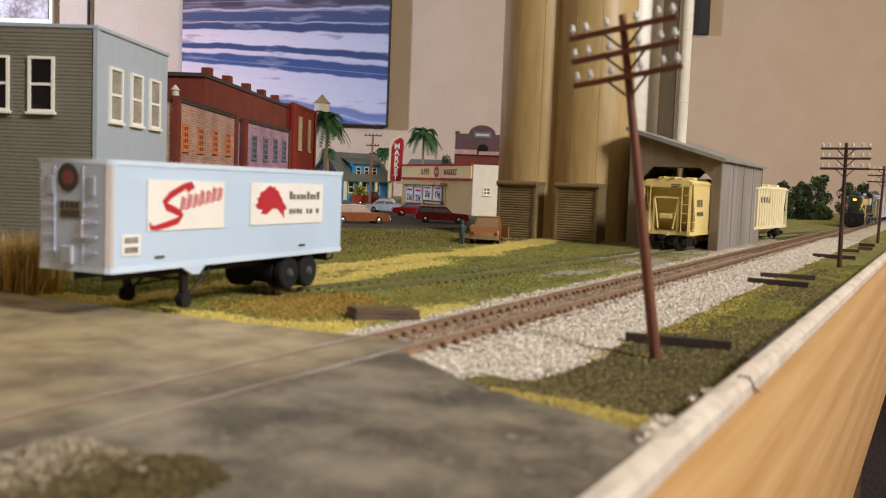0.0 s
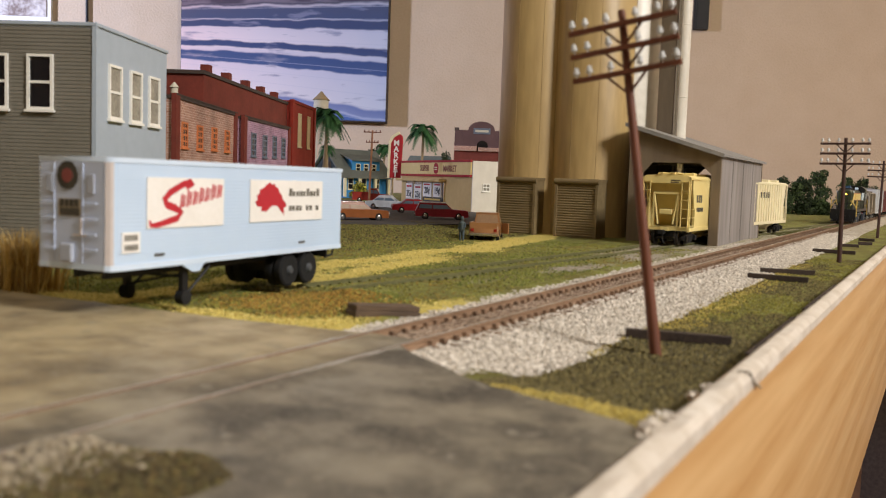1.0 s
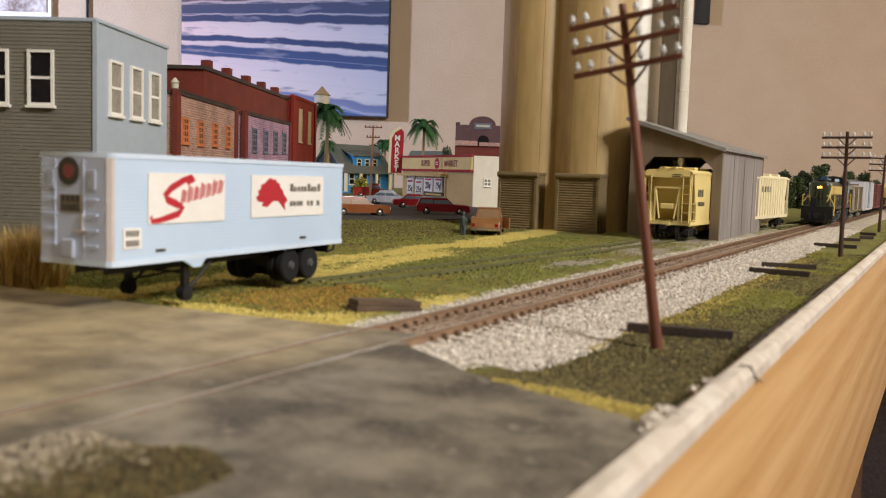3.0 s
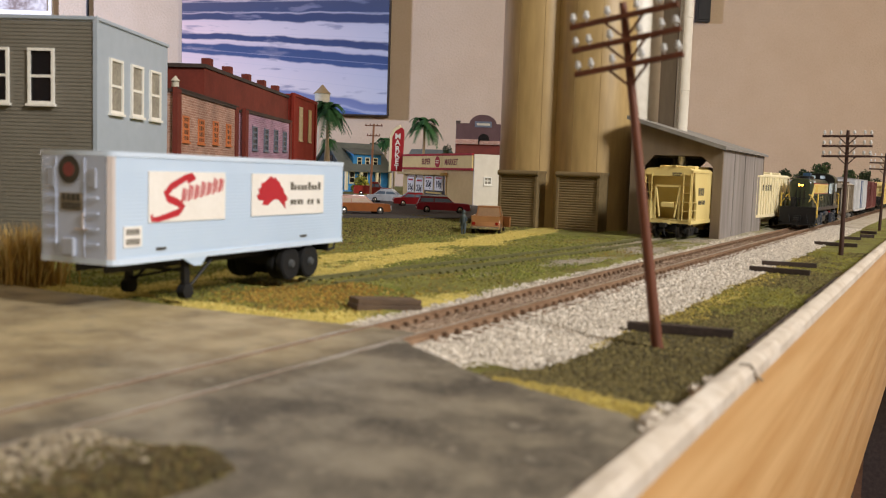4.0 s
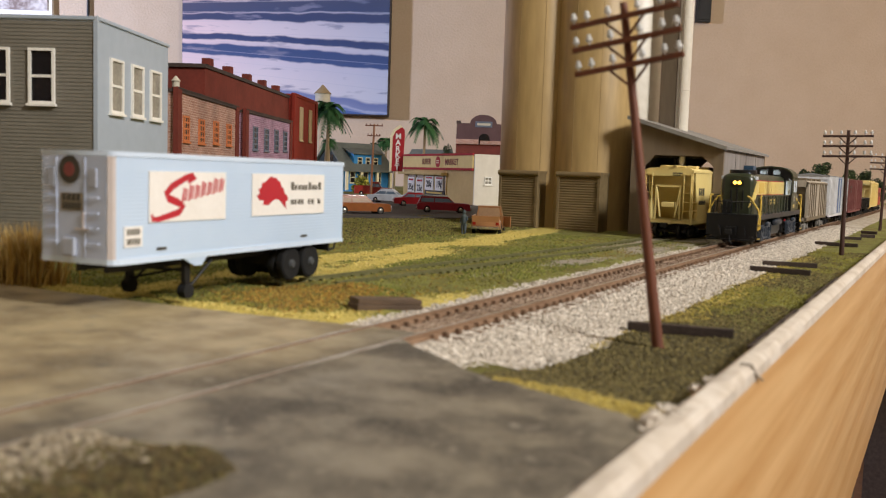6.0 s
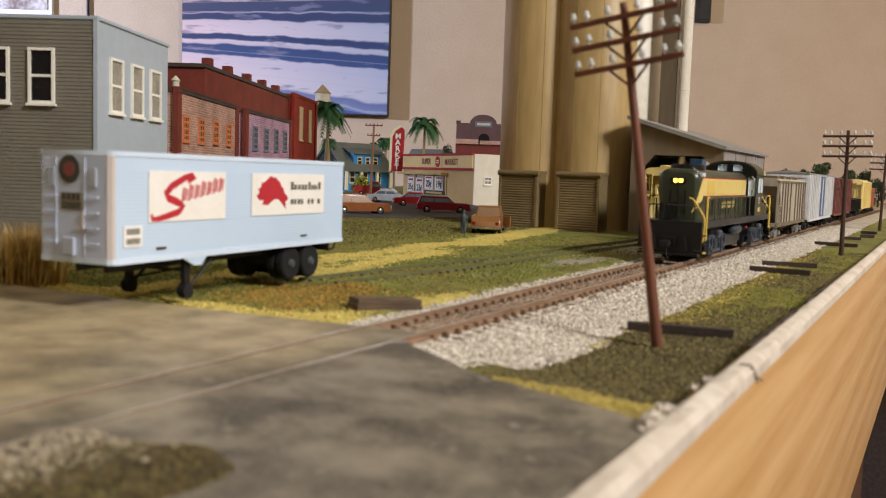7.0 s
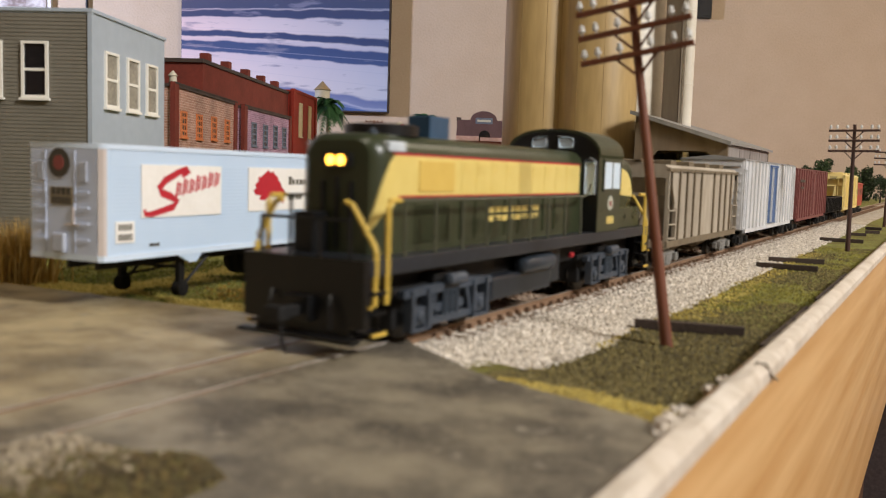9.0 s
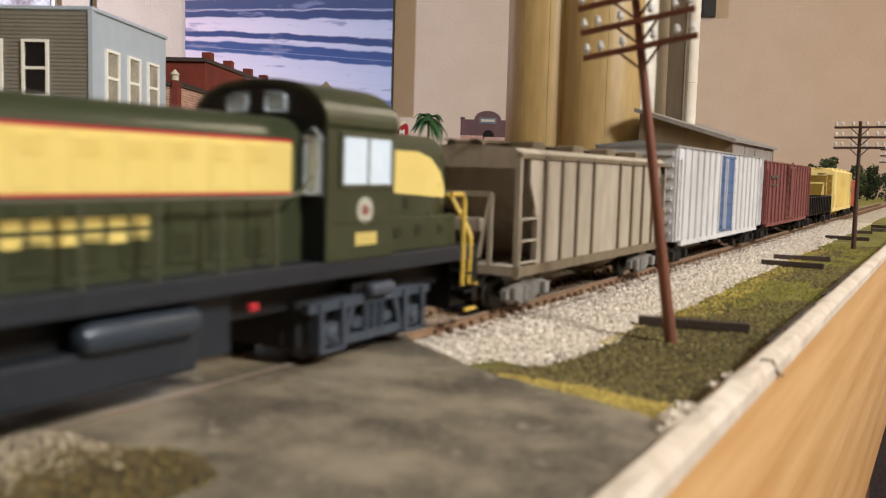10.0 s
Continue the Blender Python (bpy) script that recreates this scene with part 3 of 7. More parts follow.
def freight_truck(parent, y, moving=True, r=4.8, material="truckblack"):
    """Bar-sided two-axle freight truck with springs and journal boxes."""
    m = Mesh()
    for s in (-1, 1):
        a, b = sorted((s * 12.6, s * 14.4))
        m.prism([(-14, 6.2), (-11.5, 7.6), (-5, 8.2), (-3, 9.6), (3, 9.6), (5, 8.2), (11.5, 7.6), (14, 6.2), (14, 3.6), (7.6, 3.6), (4.6, 1.6), (-4.6, 1.6), (-7.6, 3.6), (-14, 3.6)], "x", a, b)
        for d in (-10.2, 10.2):
            a2, b2 = sorted((s * 14.4, s * 16.2))
            m.box(a2, b2, d - 1.7, d + 1.7, 3.4, 7.0, 0.4)
        for d in (-2, 0, 2):
            m.lathe([(0.85, 2.4), (0.85, 6.8)], 8, x=s * 14.6, y=d)
    m.box(-12.6, 12.6, -2.6, 2.6, 5, 10)
    tr = part("truck", m, material, parent, "cast bar-sided freight truck", at=place(0, y))
    for d in (-10.2, 10.2):
        w = wheelset(r, tr, d)
        if moving:
            WHEELS.append(w)


def coupler(parent, y, d):
    m = Mesh().box(-1.3, 1.3, min(y, y + 6 * d), max(y, y + 6 * d), 8.2, 10.6, 0.3)
    m.box(-2.4, 2.2, min(y + 5 * d, y + 8.5 * d), max(y + 5 * d, y + 8.5 * d), 7.8, 11, 0.5)
    m.tube([(0.5, y + 6 * d, 8), (1.2, y + 6.5 * d, 3), (3.0, y + 7 * d, 1.4)], 0.35)
    part("coupler", m, "truckblack", parent, "knuckle coupler with trip pin")


def ladder(m, x, y, z0, z1, n, w=5.2, side=True):
    for k in range(n):
        z = z0 + (z1 - z0) * k / (n - 1)
        if side:
            m.box(x - 0.1, x + 0.9, y, y + w, z, z + 0.45)
        else:
            m.box(x, x + w, y - 0.9, y + 0.1, z, z + 0.45)
    if side:
        for e in (0, w):
            m.box(x + 0.1, x + 0.8, y + e - 0.25, y + e + 0.25, z0 - 1, z1 + 1)
    else:
        for e in (0, w):
            m.box(x + e - 0.25, x + e + 0.25, y - 0.8, y, z0 - 1, z1 + 1)


def covered_hopper(name, label, length, top, material, trim, ribs, group="", moving=True, letters=None, bays=3, end_ladders=True):
    """Covered hopper: ribbed sides, sloped end sheets behind open end frames, discharge bays, roof walk."""
    ob = thing(name, label, "covered hopper car", group=group)
    L, w, sill = length, 17.6, 13.0
    e = 11.0
    prof = [(-w, sill), (w, sill), (w, top - 6), (w - 0.8, top - 3.4), (w - 3.2, top - 1.6), (0, top - 0.6), (-w + 3.2, top - 1.6), (-w + 0.8, top - 3.4), (-w, top - 6)]
    body = Mesh()
    # side walls with the curved cut at the ends
    for s in (-1, 1):
        a, b = sorted((s * w, s * (w - 0.9)))
        side = [(e + 1.4, sill), (L - e - 1.4, sill), (L - e - 1.4, sill + 16), (L - e + 2.6, top - 11), (L - e + 2.8, top - 3), (e - 2.8, top - 3), (e - 2.6, top - 11), (e + 1.4, sill + 16)]
        body.prism(side, "x", a, b)
    # sloped end sheets
    for f in (0, 1):
        q = [(e + 3, top - 4), (e + 4, top - 4), (e + 6, top - 14), (e + 25, sill), (e + 23, sill), (e + 4.6, top - 14.5)]
        body.prism([(y if not f else L - y, z) for y, z in q], "x", -w + 1, w - 1)
    part("body", body, material, ob)
    roof = Mesh().prism([(-w - 0.3, top - 3), (w + 0.3, top - 3), (w - 2, top - 1.4), (0, top - 0.4), (-w + 2, top - 1.4)], "y", 1.5, L - 1.5)
    part("roof", roof, material, ob)
    walkm = Mesh()
    for x in (-4, 4):
        walkm.box(x - 1.5, x + 1.5, 0, L, top + 0.3, top + 0.8)
    for k in range(9):
        walkm.box(-5.5, 5.5, 2 + k * (L - 6) / 8, 4 + k * (L - 6) / 8, top - 0.6, top + 0.3)
    part("roof_walk", walkm, trim, ob, "weathered roof walk")
    for k in range(4):
        y = L * (0.16 + 0.225 * k)
        for x in (-10, 10):
            part("hatch", Mesh().box(x - 3.6, x + 3.6, y - 4.5, y + 4.5, top - 1.6, top + 0.9, 0.5), trim, ob, "round-edged roof hatch")
    for y in ribs:
        for s in (-1, 1):
            a, b = sorted((s * (w - 0.1), s * (w + 0.8)))
            part("rib", Mesh().box(a, b, y - 0.65, y + 0.65, sill + 0.3, top - 3), trim, ob)
    sills = Mesh()
    for s in (-1, 1):
        a, b = sorted((s * (w - 1.2), s * (w + 0.6)))
        sills.box(a, b, 1, L - 1, sill - 2.6, sill + 0.2)
        sills.box(a, b, 1, L - 1, top - 4.2, top - 2.8)
    sills.box(-3, 3, 0, L, sill - 3, sill)
    part("side_sill", sills, trim, ob)
    for f in (0, 1):
        y0 = 1.0 if not f else L - 2.0
        m = Mesh()
        for s in (-1, 1):
            a, b = sorted((s * (w - 1.2), s * (w + 0.4)))
            m.box(a, b, y0, y0 + 1.2, sill - 3, top - 2.5)
            m.box(*sorted((s * 9.6, s * 8.4)), y0, y0 + 1, sill - 1, top - 14)
        m.box(-w, w, y0, y0 + 1.2, top - 7, top - 2.6)
        m.box(-w, w, y0, y0 + 1.2, sill - 2.4, sill)
        m.box(-w, w, y0, y0 + 8, sill - 0.6, sill)
        m.box(-9, 9, y0, y0 + 0.8, top - 15, top - 13.6)
        for s in (-1, 1):
            yy = (e + 2) if not f else L - e - 2
            m.tube([(s * 9, y0 + 0.6, sill), (s * 5, yy + (8 if not f else -8), sill - 1)], 0.5)
            m.tube([(s * 9, y0 + 0.6, top - 14), (s * 5.5, y0 + 0.6, sill + 2)], 0.7)
        m.box(-5, 5, y0 + 0.2, y0 + 5, sill + 9, sill + 13, 0.8)
        part("end_frame", m, material, ob)
        for x in (-w + 0.4, w - 6.0) if end_ladders else ():
            l = Mesh()
            ladder(l, x, y0 if not f else y0 + 2.0, sill, top - 6, 6, side=False)
            part("ladder", l, material, ob)
        for x in (w, -w - 0.9):
            l = Mesh()
            ladder(l, x, y0 + 0.6 if not f else y0 - 10.4, sill + 1, sill + 13, 3, w=11)
            part("ladder", l, material, ob)
        coupler(ob, 1.0 if not f else L - 1, -1 if not f else 1)
    n = bays
    for k in range(n):
        y = L * (k + 1) / (n + 1) + (k - (n - 1) / 2) * 4
        m = Mesh()
        v = [(-w + 1, y - 17, sill), (w - 1, y - 17, sill), (w - 1, y + 17, sill), (-w + 1, y + 17, sill), (-6, y - 4.5, 4.5), (6, y - 4.5, 4.5), (6, y + 4.5, 4.5), (-6, y + 4.5, 4.5)]
        m.add(v, [(3, 2, 1, 0), (4, 5, 6, 7), (0, 1, 5, 4), (1, 2, 6, 5), (2, 3, 7, 6), (3, 0, 4, 7)])
        m.box(-7.5, 7.5, y - 5.5, y + 5.5, 3.6, 4.7)
        part("discharge_bay", m, trim, ob, "sloped discharge hopper bay")
    for y in (16, L - 16):
        freight_truck(ob, y, moving, material="truck_dusty" if trim == "weathered_dark" else "truckblack")
    if letters:
        for s in (-1, 1):
            for n, y, z, size in letters:
                for k in range(n):
                    q = (y if s > 0 else L - y) + (k - n / 2) * size * 0.85
                    part("letter_bar", Mesh().box(*sorted((s * w, s * (w + 0.15))), q, q + size * 0.6, z - size * 0.45, z + size * 0.45), "ink", ob, "dark lettering bar")
        for k in range(2):
            part("lettering", Mesh().box(3, 10 - k, 0.85, 1.0, top - 5.2 - k * 1.4, top - 4.5 - k * 1.4), "ink", ob)
    return ob


def boxcar(name, label, length, top, side, door, roofmat, ribs, lettering=None):
    ob = thing(name, label, "boxcar")
    L, w, sill = length, 17.8, 11.5
    part("body", Mesh().box(-w, w, 0.8, L - 0.8, sill, top - 2.2, 0.3), side, ob)
    part("roof", Mesh().prism([(-w - 0.7, top - 2.4), (w + 0.7, top - 2.4), (w + 0.5, top - 1.7), (0, top), (-w - 0.5, top - 1.7)], "y", 0, L), roofmat, ob)
    for k in range(11):
        y = 4 + (L - 8) * k / 10
        part("roof_rib", Mesh().prism([(-w - 0.4, top - 1.6), (w + 0.4, top - 1.6), (0, top + 0.35)], "y", y - 0.4, y + 0.4), roofmat, ob)
    d0, d1 = L / 2 - 15, L / 2 + 15
    step = (d0 - 3) / ribs
    ys = [2.2 + step * k for k in range(ribs + 1)] + [d1 + 0.8 + step * k for k in range(ribs + 1)]
    for s in (-1, 1):
        a, b = sorted((s * (w - 0.1), s * (w + 0.8)))
        for y in ys:
            part("side_post", Mesh().box(a, b, y - 0.6, y + 0.6, sill, top - 2.5), side, ob)
        m = Mesh().box(*sorted((s * w, s * (w + 1.1))), d0, d1, sill + 1, top - 3.6, 0.2)
        dr = part("sliding_door", m, door, ob)
        for k in range(7):
            z = sill + 3 + k * (top - sill - 8) / 6
            part("door_rib", Mesh().box(*sorted((s * (w + 1.0), s * (w + 1.6))), d0 + 1.5, d1 - 1.5, z, z + 1.2), door, dr)
        h = Mesh()
        for y in (d0 + 4, d0 + 8, d1 - 6):
            h.tube([(s * (w + 1.9), y, sill + 2), (s * (w + 1.9), y, top - 5)], 0.35)
        part("lock_rod", h, side, dr)
        x = w + 0.1 if s > 0 else -w - 1.0
        for y in (1.5, L - 7):
            l = Mesh()
            ladder(l, x, y, sill + 1, top - 8, 5)
            part("ladder", l, side, ob)
        part("side_sill", Mesh().box(*sorted((s * (w - 1), s * (w + 0.5))), 12, L - 12, sill - 2.2, sill + 0.1), side, ob)
    for f in (0, 1):
        y = 0.8 if not f else L - 0.8
        m = Mesh()
        for k in range(8):
            z = sill + 3 + k * (top - sill - 9) / 7
            m.box(-w + 1.5, w - 1.5, min(y, y - 0.8 * (1 - 2 * f)), max(y, y - 0.8 * (1 - 2 * f)), z, z + 1.6)
        part("end_rib", m, side, ob)
        coupler(ob, y, -1 if not f else 1)
    part("underframe", Mesh().box(-5, 5, 2, L - 2, 7.5, sill), "truckblack", ob)
    if lettering:
        for s in (-1, 1):
            for y, z, ly, lz in lettering:
                part("lettering", Mesh().box(*sorted((s * (w + 0.82), s * (w + 0.9))), y, y + ly, z, z + lz), "ink", ob, "dark lettering bars")
    for y in (20, L - 20):
        freight_truck(ob, y)
    return ob


def gondola(length):
    ob = thing("gondola", "low black empty gondola car with ribbed sides", "gondola car")
    L, w = length, 17.4
    m = Mesh()
    for s in (-1, 1):
        m.box(*sorted((s * w, s * (w - 1))), 1, L - 1, 11, 26)
    m.box(-w, w, 1, 2.2, 11, 26).box(-w, w, L - 2.2, L - 1, 11, 26).box(-w, w, 1, L - 1, 10.5, 12)
    part("body", m, "loco_frame", ob)
    for k in range(13):
        y = 6 + (L - 12) * k / 12
        for s in (-1, 1):
            part("side_post", Mesh().box(*sorted((s * w, s * (w + 1))), y - 0.7, y + 0.7, 11, 25.4), "loco_frame", ob)
    coupler(ob, 1, -1), coupler(ob, L - 1, 1)
    for y in (20, L - 20):
        freight_truck(ob, y)
    return ob


def caboose():
    ob = thing("caboose", "orange-red caboose with a cupola at the train's end", "caboose")
    part("body", Mesh().box(-16, 16, 12, 98, 13, 40, 0.4), "caboose_red", ob)
    part("roof", Mesh().prism([(-17, 40), (17, 40), (12, 42), (0, 43), (-12, 42)], "y", 2, 108), "caboose_red", ob)
    part("cupola", Mesh().box(-11, 11, 40, 66, 42, 51, 0.6), "caboose_red", ob)
    for y in (24, 46, 68, 86):
        for s in (-1, 1):
            part("window", Mesh().box(*sorted((s * 15.9, s * 16.3)), y - 3.5, y + 3.5, 26, 34), "darkglass", ob, "dark window pane")
    r = Mesh().box(-15, 15, 2, 108, 11, 13)
    for y in (3, 107):
        for x in (-14, -5, 5, 14):
            r.tube([(x, y, 12), (x, y, 40)], 0.5)
        r.tube([(-14, y, 24), (14, y, 24)], 0.45)
    part("platform", r, "caboose_red", ob)
    coupler(ob, 2, -1)
    for y in (22, 88):
        freight_truck(ob, y)
    return ob


def loft(sections):
    """Closed rings of equal count joined in order, with end caps."""
    v = [p for s in sections for p in s]
    n, f = len(sections[0]), []
    for i in range(len(sections) - 1):
        f += [(i * n + k, i * n + (k + 1) % n, (i + 1) * n + (k + 1) % n, (i + 1) * n + k) for k in range(n)]
    f += [tuple(range(n)), tuple(range(len(v) - 1, len(v) - n - 1, -1))]
    return Mesh().add(v, f)


def hood_ring(y, w, top, base, r):
    pts = [(-w, y, base), (w, y, base)]
    pts += [(w - r + r * math.cos(a), y, top - r + r * math.sin(a)) for a in [i * math.pi / 12 for i in range(7)]]
    pts += [(-w + r - r * math.sin(a), y, top - r + r * math.cos(a)) for a in [i * math.pi / 12 for i in range(7)]]
    return pts


def loco_truck(parent, y):
    tr = part("truck", Mesh().box(-11.4, 11.4, -21, 21, 3.2, 12.8, 0.5).box(-13, 13, -5, 5, 5, 15, 0.3), "truckblack", parent, "black cast locomotive truck with bluish sheen coloured in", at=place(0, y))
    for s in (-1, 1):
        m = Mesh()
        a, b = sorted((s * 13.4, s * 15.2))
        # top bar, lower bar and slanted ends round an open middle
        m.prism([(-22, 12.6), (-13, 13.0), (13, 13.0), (22, 12.6), (22, 10.8), (12, 10.9), (-12, 10.9), (-22, 10.8)], "x", a, b)
        m.prism([(-12.5, 3.4), (12.5, 3.4), (15, 5.2), (-15, 5.2)], "x", a, b)
        for d in (-1, 1):
            m.prism([(d * 9.2, 5.0), (d * 10.6, 5.0), (d * 8.6, 11.0), (d * 7.2, 11.0)], "x", a, b)
        m.prism([(-6.4, 6.0), (6.4, 6.0), (7.4, 7.0), (6.4, 8.2), (-6.4, 8.2), (-7.4, 7.0)], "x", *sorted((s * 13.2, s * 14.6)))
        part("side_frame", m, "side_sheen", tr)
        for d in (-15, 15):
            j = Mesh()
            for e in (-1, 1):
                j.box(*sorted((s * 13.4, s * 15.8)), d + e * 3.6 - 0.7, d + e * 3.6 + 0.7, 2.8, 12.4)
            j.box(*sorted((s * 13.2, s * 15.4)), d - 2.4, d + 2.4, 4.0, 8.4, 0.4).box(*sorted((s * 13.4, s * 15.6)), d - 3.2, d + 3.2, 2.6, 3.5)
            j.lathe([(1.6, 0), (1.6, 0.4), (1.0, 0.7)] if s > 0 else [(1.0, -0.7), (1.6, -0.4), (1.6, 0)], 10, x=s * 15.4, y=d, z=6.2, axis="x")
            part("journal_box", j, "side_sheen", tr)
        for d in (-2.8, 0, 2.8):
            part("spring", Mesh().lathe([(1.2, 5), (0.9, 6), (1.2, 7), (0.9, 8), (1.2, 9), (0.9, 10), (1.2, 11.6)], 10, x=s * 14.6, y=d), "tank_grey", tr, smooth=True)
        part("brake_cylinder", Mesh().lathe([(0.6, -4.4), (1.5, -4), (1.5, 4), (0.6, 4.4)], 12, x=s * 16.2, y=0, z=13.8, axis="y"), "side_sheen", tr, smooth=True)
    for d in (-15, 15):
        WHEELS.append(wheelset(5.8, tr, d))


def locomotive():
    ob = thing("diesel_locomotive", "olive green and yellow diesel road switcher locomotive with lit headlight", "locomotive")
    sillm = Mesh().box(-16.6, 16.6, 2.5, 197.5, 17.2, 20.8, 0.4)
    part("walkway", sillm, "sill_sheen", ob, "black walkway deck and side sill, greyed to show sheen")
    part("frame", Mesh().box(-9, 9, 6, 194, 11, 17.4), "truckblack", ob)
    for f in (0, 1):
        def at_y(y):
            return y if not f else 200 - y
        p = Mesh().prism([(-16.4, 20.8), (-16.4, 6.5), (-12.5, 6.5), (-12.5, 4.2), (12.5, 4.2), (12.5, 6.5), (16.4, 6.5), (16.4, 20.8)], "y", *sorted((at_y(0.4), at_y(2.8))))
        p.box(-15.5, 15.5, *sorted((at_y(-2.6), at_y(0.6))), 3.4, 4.4).box(-3.6, 3.6, *sorted((at_y(-1.6), at_y(0.6))), 7, 12.6, 0.4)
        for x in (-8, 8):
            p.tube([(x, at_y(0.2), 13), (x + 1, at_y(-1.6), 11), (x + 1.6, at_y(-1.8), 6)], 0.45)
        part("pilot", p, "loco_frame", ob, "black pilot plate with footboards")
        for s in (-1, 1):
            st = Mesh()
            for z in (4.6, 9.0, 13.4):
                st.box(*sorted((s * 12.6, s * 17)), *sorted((at_y(2.8), at_y(8))), z, z + 0.7)
            st.box(*sorted((s * 12.2, s * 12.8)), *sorted((at_y(2.8), at_y(8))), 4.4, 17.4)
            step = part("step_well", st, "loco_frame", ob)
            part("step_edge", Mesh().box(*sorted((s * 16.6, s * 17.3)), *sorted((at_y(2.6), at_y(8))), 4.5, 5.3), "handrail", step, "yellow step edge")
            part("step_edge", Mesh().box(*sorted((s * 13, s * 17.3)), *sorted((at_y(1.8), at_y(2.6))), 10.6, 11.3), "handrail", step, "yellow step edge")
            part("end_handrail", Mesh().tube([(s * 16.2, at_y(4.6), 11), (s * 16.4, at_y(4.6), 22.5), (s * 15.6, at_y(4.4), 24.4), (s * 10.4, at_y(4.0), 32.2), (s * 8.6, at_y(4.0), 32.8)], 0.62, 8), "handrail", ob, "yellow end handrail")
            part("corner_handrail", Mesh().tube([(s * 16.6, at_y(8.6), 11), (s * 16.6, at_y(8.6), 31.8), (s * 16.4, at_y(9.4), 33.2), (s * 16.0, at_y(14), 33.2)], 0.62, 8), "handrail", ob, "yellow corner handrail")
        e = Mesh()
        for x in (-12, -4, 4, 12):
            e.tube([(x, at_y(1.2), 20.8), (x, at_y(1.2), 29)], 0.4)
        e.tube([(-12, at_y(1.2), 29), (12, at_y(1.2), 29)], 0.4)
        part("end_railing", e, "loco_frame", ob)
        coupler(ob, at_y(-0.8), -1 if not f else 1)
    rings = [hood_ring(12.6, 8.4, 46.2, 20.8, 4), hood_ring(13.4, 9.8, 47.2, 20.8, 4.8), hood_ring(15.4, 10.9, 47.9, 20.8, 5.4), hood_ring(18, 11.2, 48.1, 20.8, 5.6), hood_ring(137, 11.2, 48.1, 20.8, 5.6)]
    hood = part("long_hood", loft(rings), "loco_green", ob, "olive green long hood with rounded top", True)
    rings = [hood_ring(159, 11.2, 47.0, 20.8, 5.6), hood_ring(190, 11.2, 47.0, 20.8, 5.6), hood_ring(192, 10.4, 46.6, 20.8, 5.2), hood_ring(193.2, 8.6, 45.6, 20.8, 4.2)]
    short = part("short_hood", loft(rings), "loco_green", ob, "olive green short hood", True)
    for s in (-1, 1):
        def strip(poly, t0, t1, name, material, parent=hood, label=""):
            part(name, Mesh().prism(poly, "x", *sorted((s * t0, s * t1))), material, parent, label)
        strip([(18.4, 43.2), (133, 43.2), (133, 34.0), (20.4, 34.0), (18.4, 31.5)], 11.1, 11.42, "yellow_band", "loco_yellow", label="yellow hood band")
        # the band sweeps down the rounded nose corner
        v = []
        for y, x, zt, zb in ((12.5, 7.6, 25.2, 24.8), (12.8, 8.6, 28.6, 25.9), (13.3, 9.7, 31.8, 27.2), (14.2, 10.4, 35.4, 28.7), (15.3, 11.0, 38.8, 29.9), (16.6, 11.25, 41.3, 30.9), (18.4, 11.4, 43.2, 31.5)):
            v += [(s * (x + 0.12), y - 0.12, zb), (s * (x + 0.12), y - 0.12, zt)]
        part("nose_band", Mesh().add(v, [(2 * k, 2 * k + 1, 2 * k + 3, 2 * k + 2) for k in range(6)]), "loco_yellow", hood, "yellow band curving down the nose")
        strip([(18.4, 43.2), (133, 43.2), (133, 43.7), (18.4, 43.7)], 11.1, 11.46, "pinstripe", "red")
        strip([(20.4, 33.6), (133, 33.6), (133, 34.0), (20.4, 34.0)], 11.1, 11.46, "pinstripe", "red")
        for y0, y1 in ((50, 56), (58, 64), (67, 73), (76, 82), (85, 91), (94, 100), (103, 109), (112, 118), (121, 127)):
            up = part("hood_door", Mesh().box(*sorted((s * 11.3, s * 11.55)), y0, y1, 34.6, 42.6, 0.08), "loco_yellow", hood, "yellow hood door")
            lv = Mesh()
            for k in range(5):
                lv.box(*sorted((s * 11.5, s * 11.68)), y0 + 1, y1 - 1, 39.4 + k * 0.6, 39.7 + k * 0.6)
            part("louver", lv, "loco_yellow", up)
            lo = part("hood_door", Mesh().box(*sorted((s * 11.1, s * 11.6)), y0, y1, 22.6, 32.6, 0.15), "loco_green", hood)
            lv = Mesh()
            for k in range(6):
                lv.box(*sorted((s * 11.55, s * 11.85)), y0 + 1, y1 - 1, 24 + k * 0.65, 24.35 + k * 0.65)
            part("louver", lv, "loco_green", lo)
        part("radiator_shutter", Mesh().box(*sorted((s * 11.3, s * 11.7)), 29, 46, 34.8, 42.2, 0.2), "loco_shutter", hood, "yellow radiator shutter")
        g = Mesh().box(*sorted((s * 11.1, s * 11.5)), 28, 45, 22.6, 32.2, 0.2)
        for k in range(12):
            g.box(*sorted((s * 11.45, s * 11.7)), 29 + k * 1.3, 29.5 + k * 1.3, 23, 31.8)
        part("intake_grille", g, "loco_green", hood)
        for k in range(8):
            y = 65.5 + k * 4.3
            b = Mesh()
            for u0, u1, w0, w1 in ((0, 3.3, 29.0, 30.6), (0, 3.3, 26.6, 28.2)):
                b.box(*sorted((s * 11.6, s * 11.72)), y + u0, y + u1, w0, w1)
            part("name_bar", b, "loco_yellow", hood, "yellow lettering bar")
        # walkway railing with posts
        rl = Mesh().tube([(s * 16.0, 14, 33.2), (s * 16.0, 126, 33.2), (s * 15.6, 131, 34), (s * 15.2, 134, 37)], 0.4)
        part("side_handrail", rl, "loco_rail", ob, "thin dark side handrail")
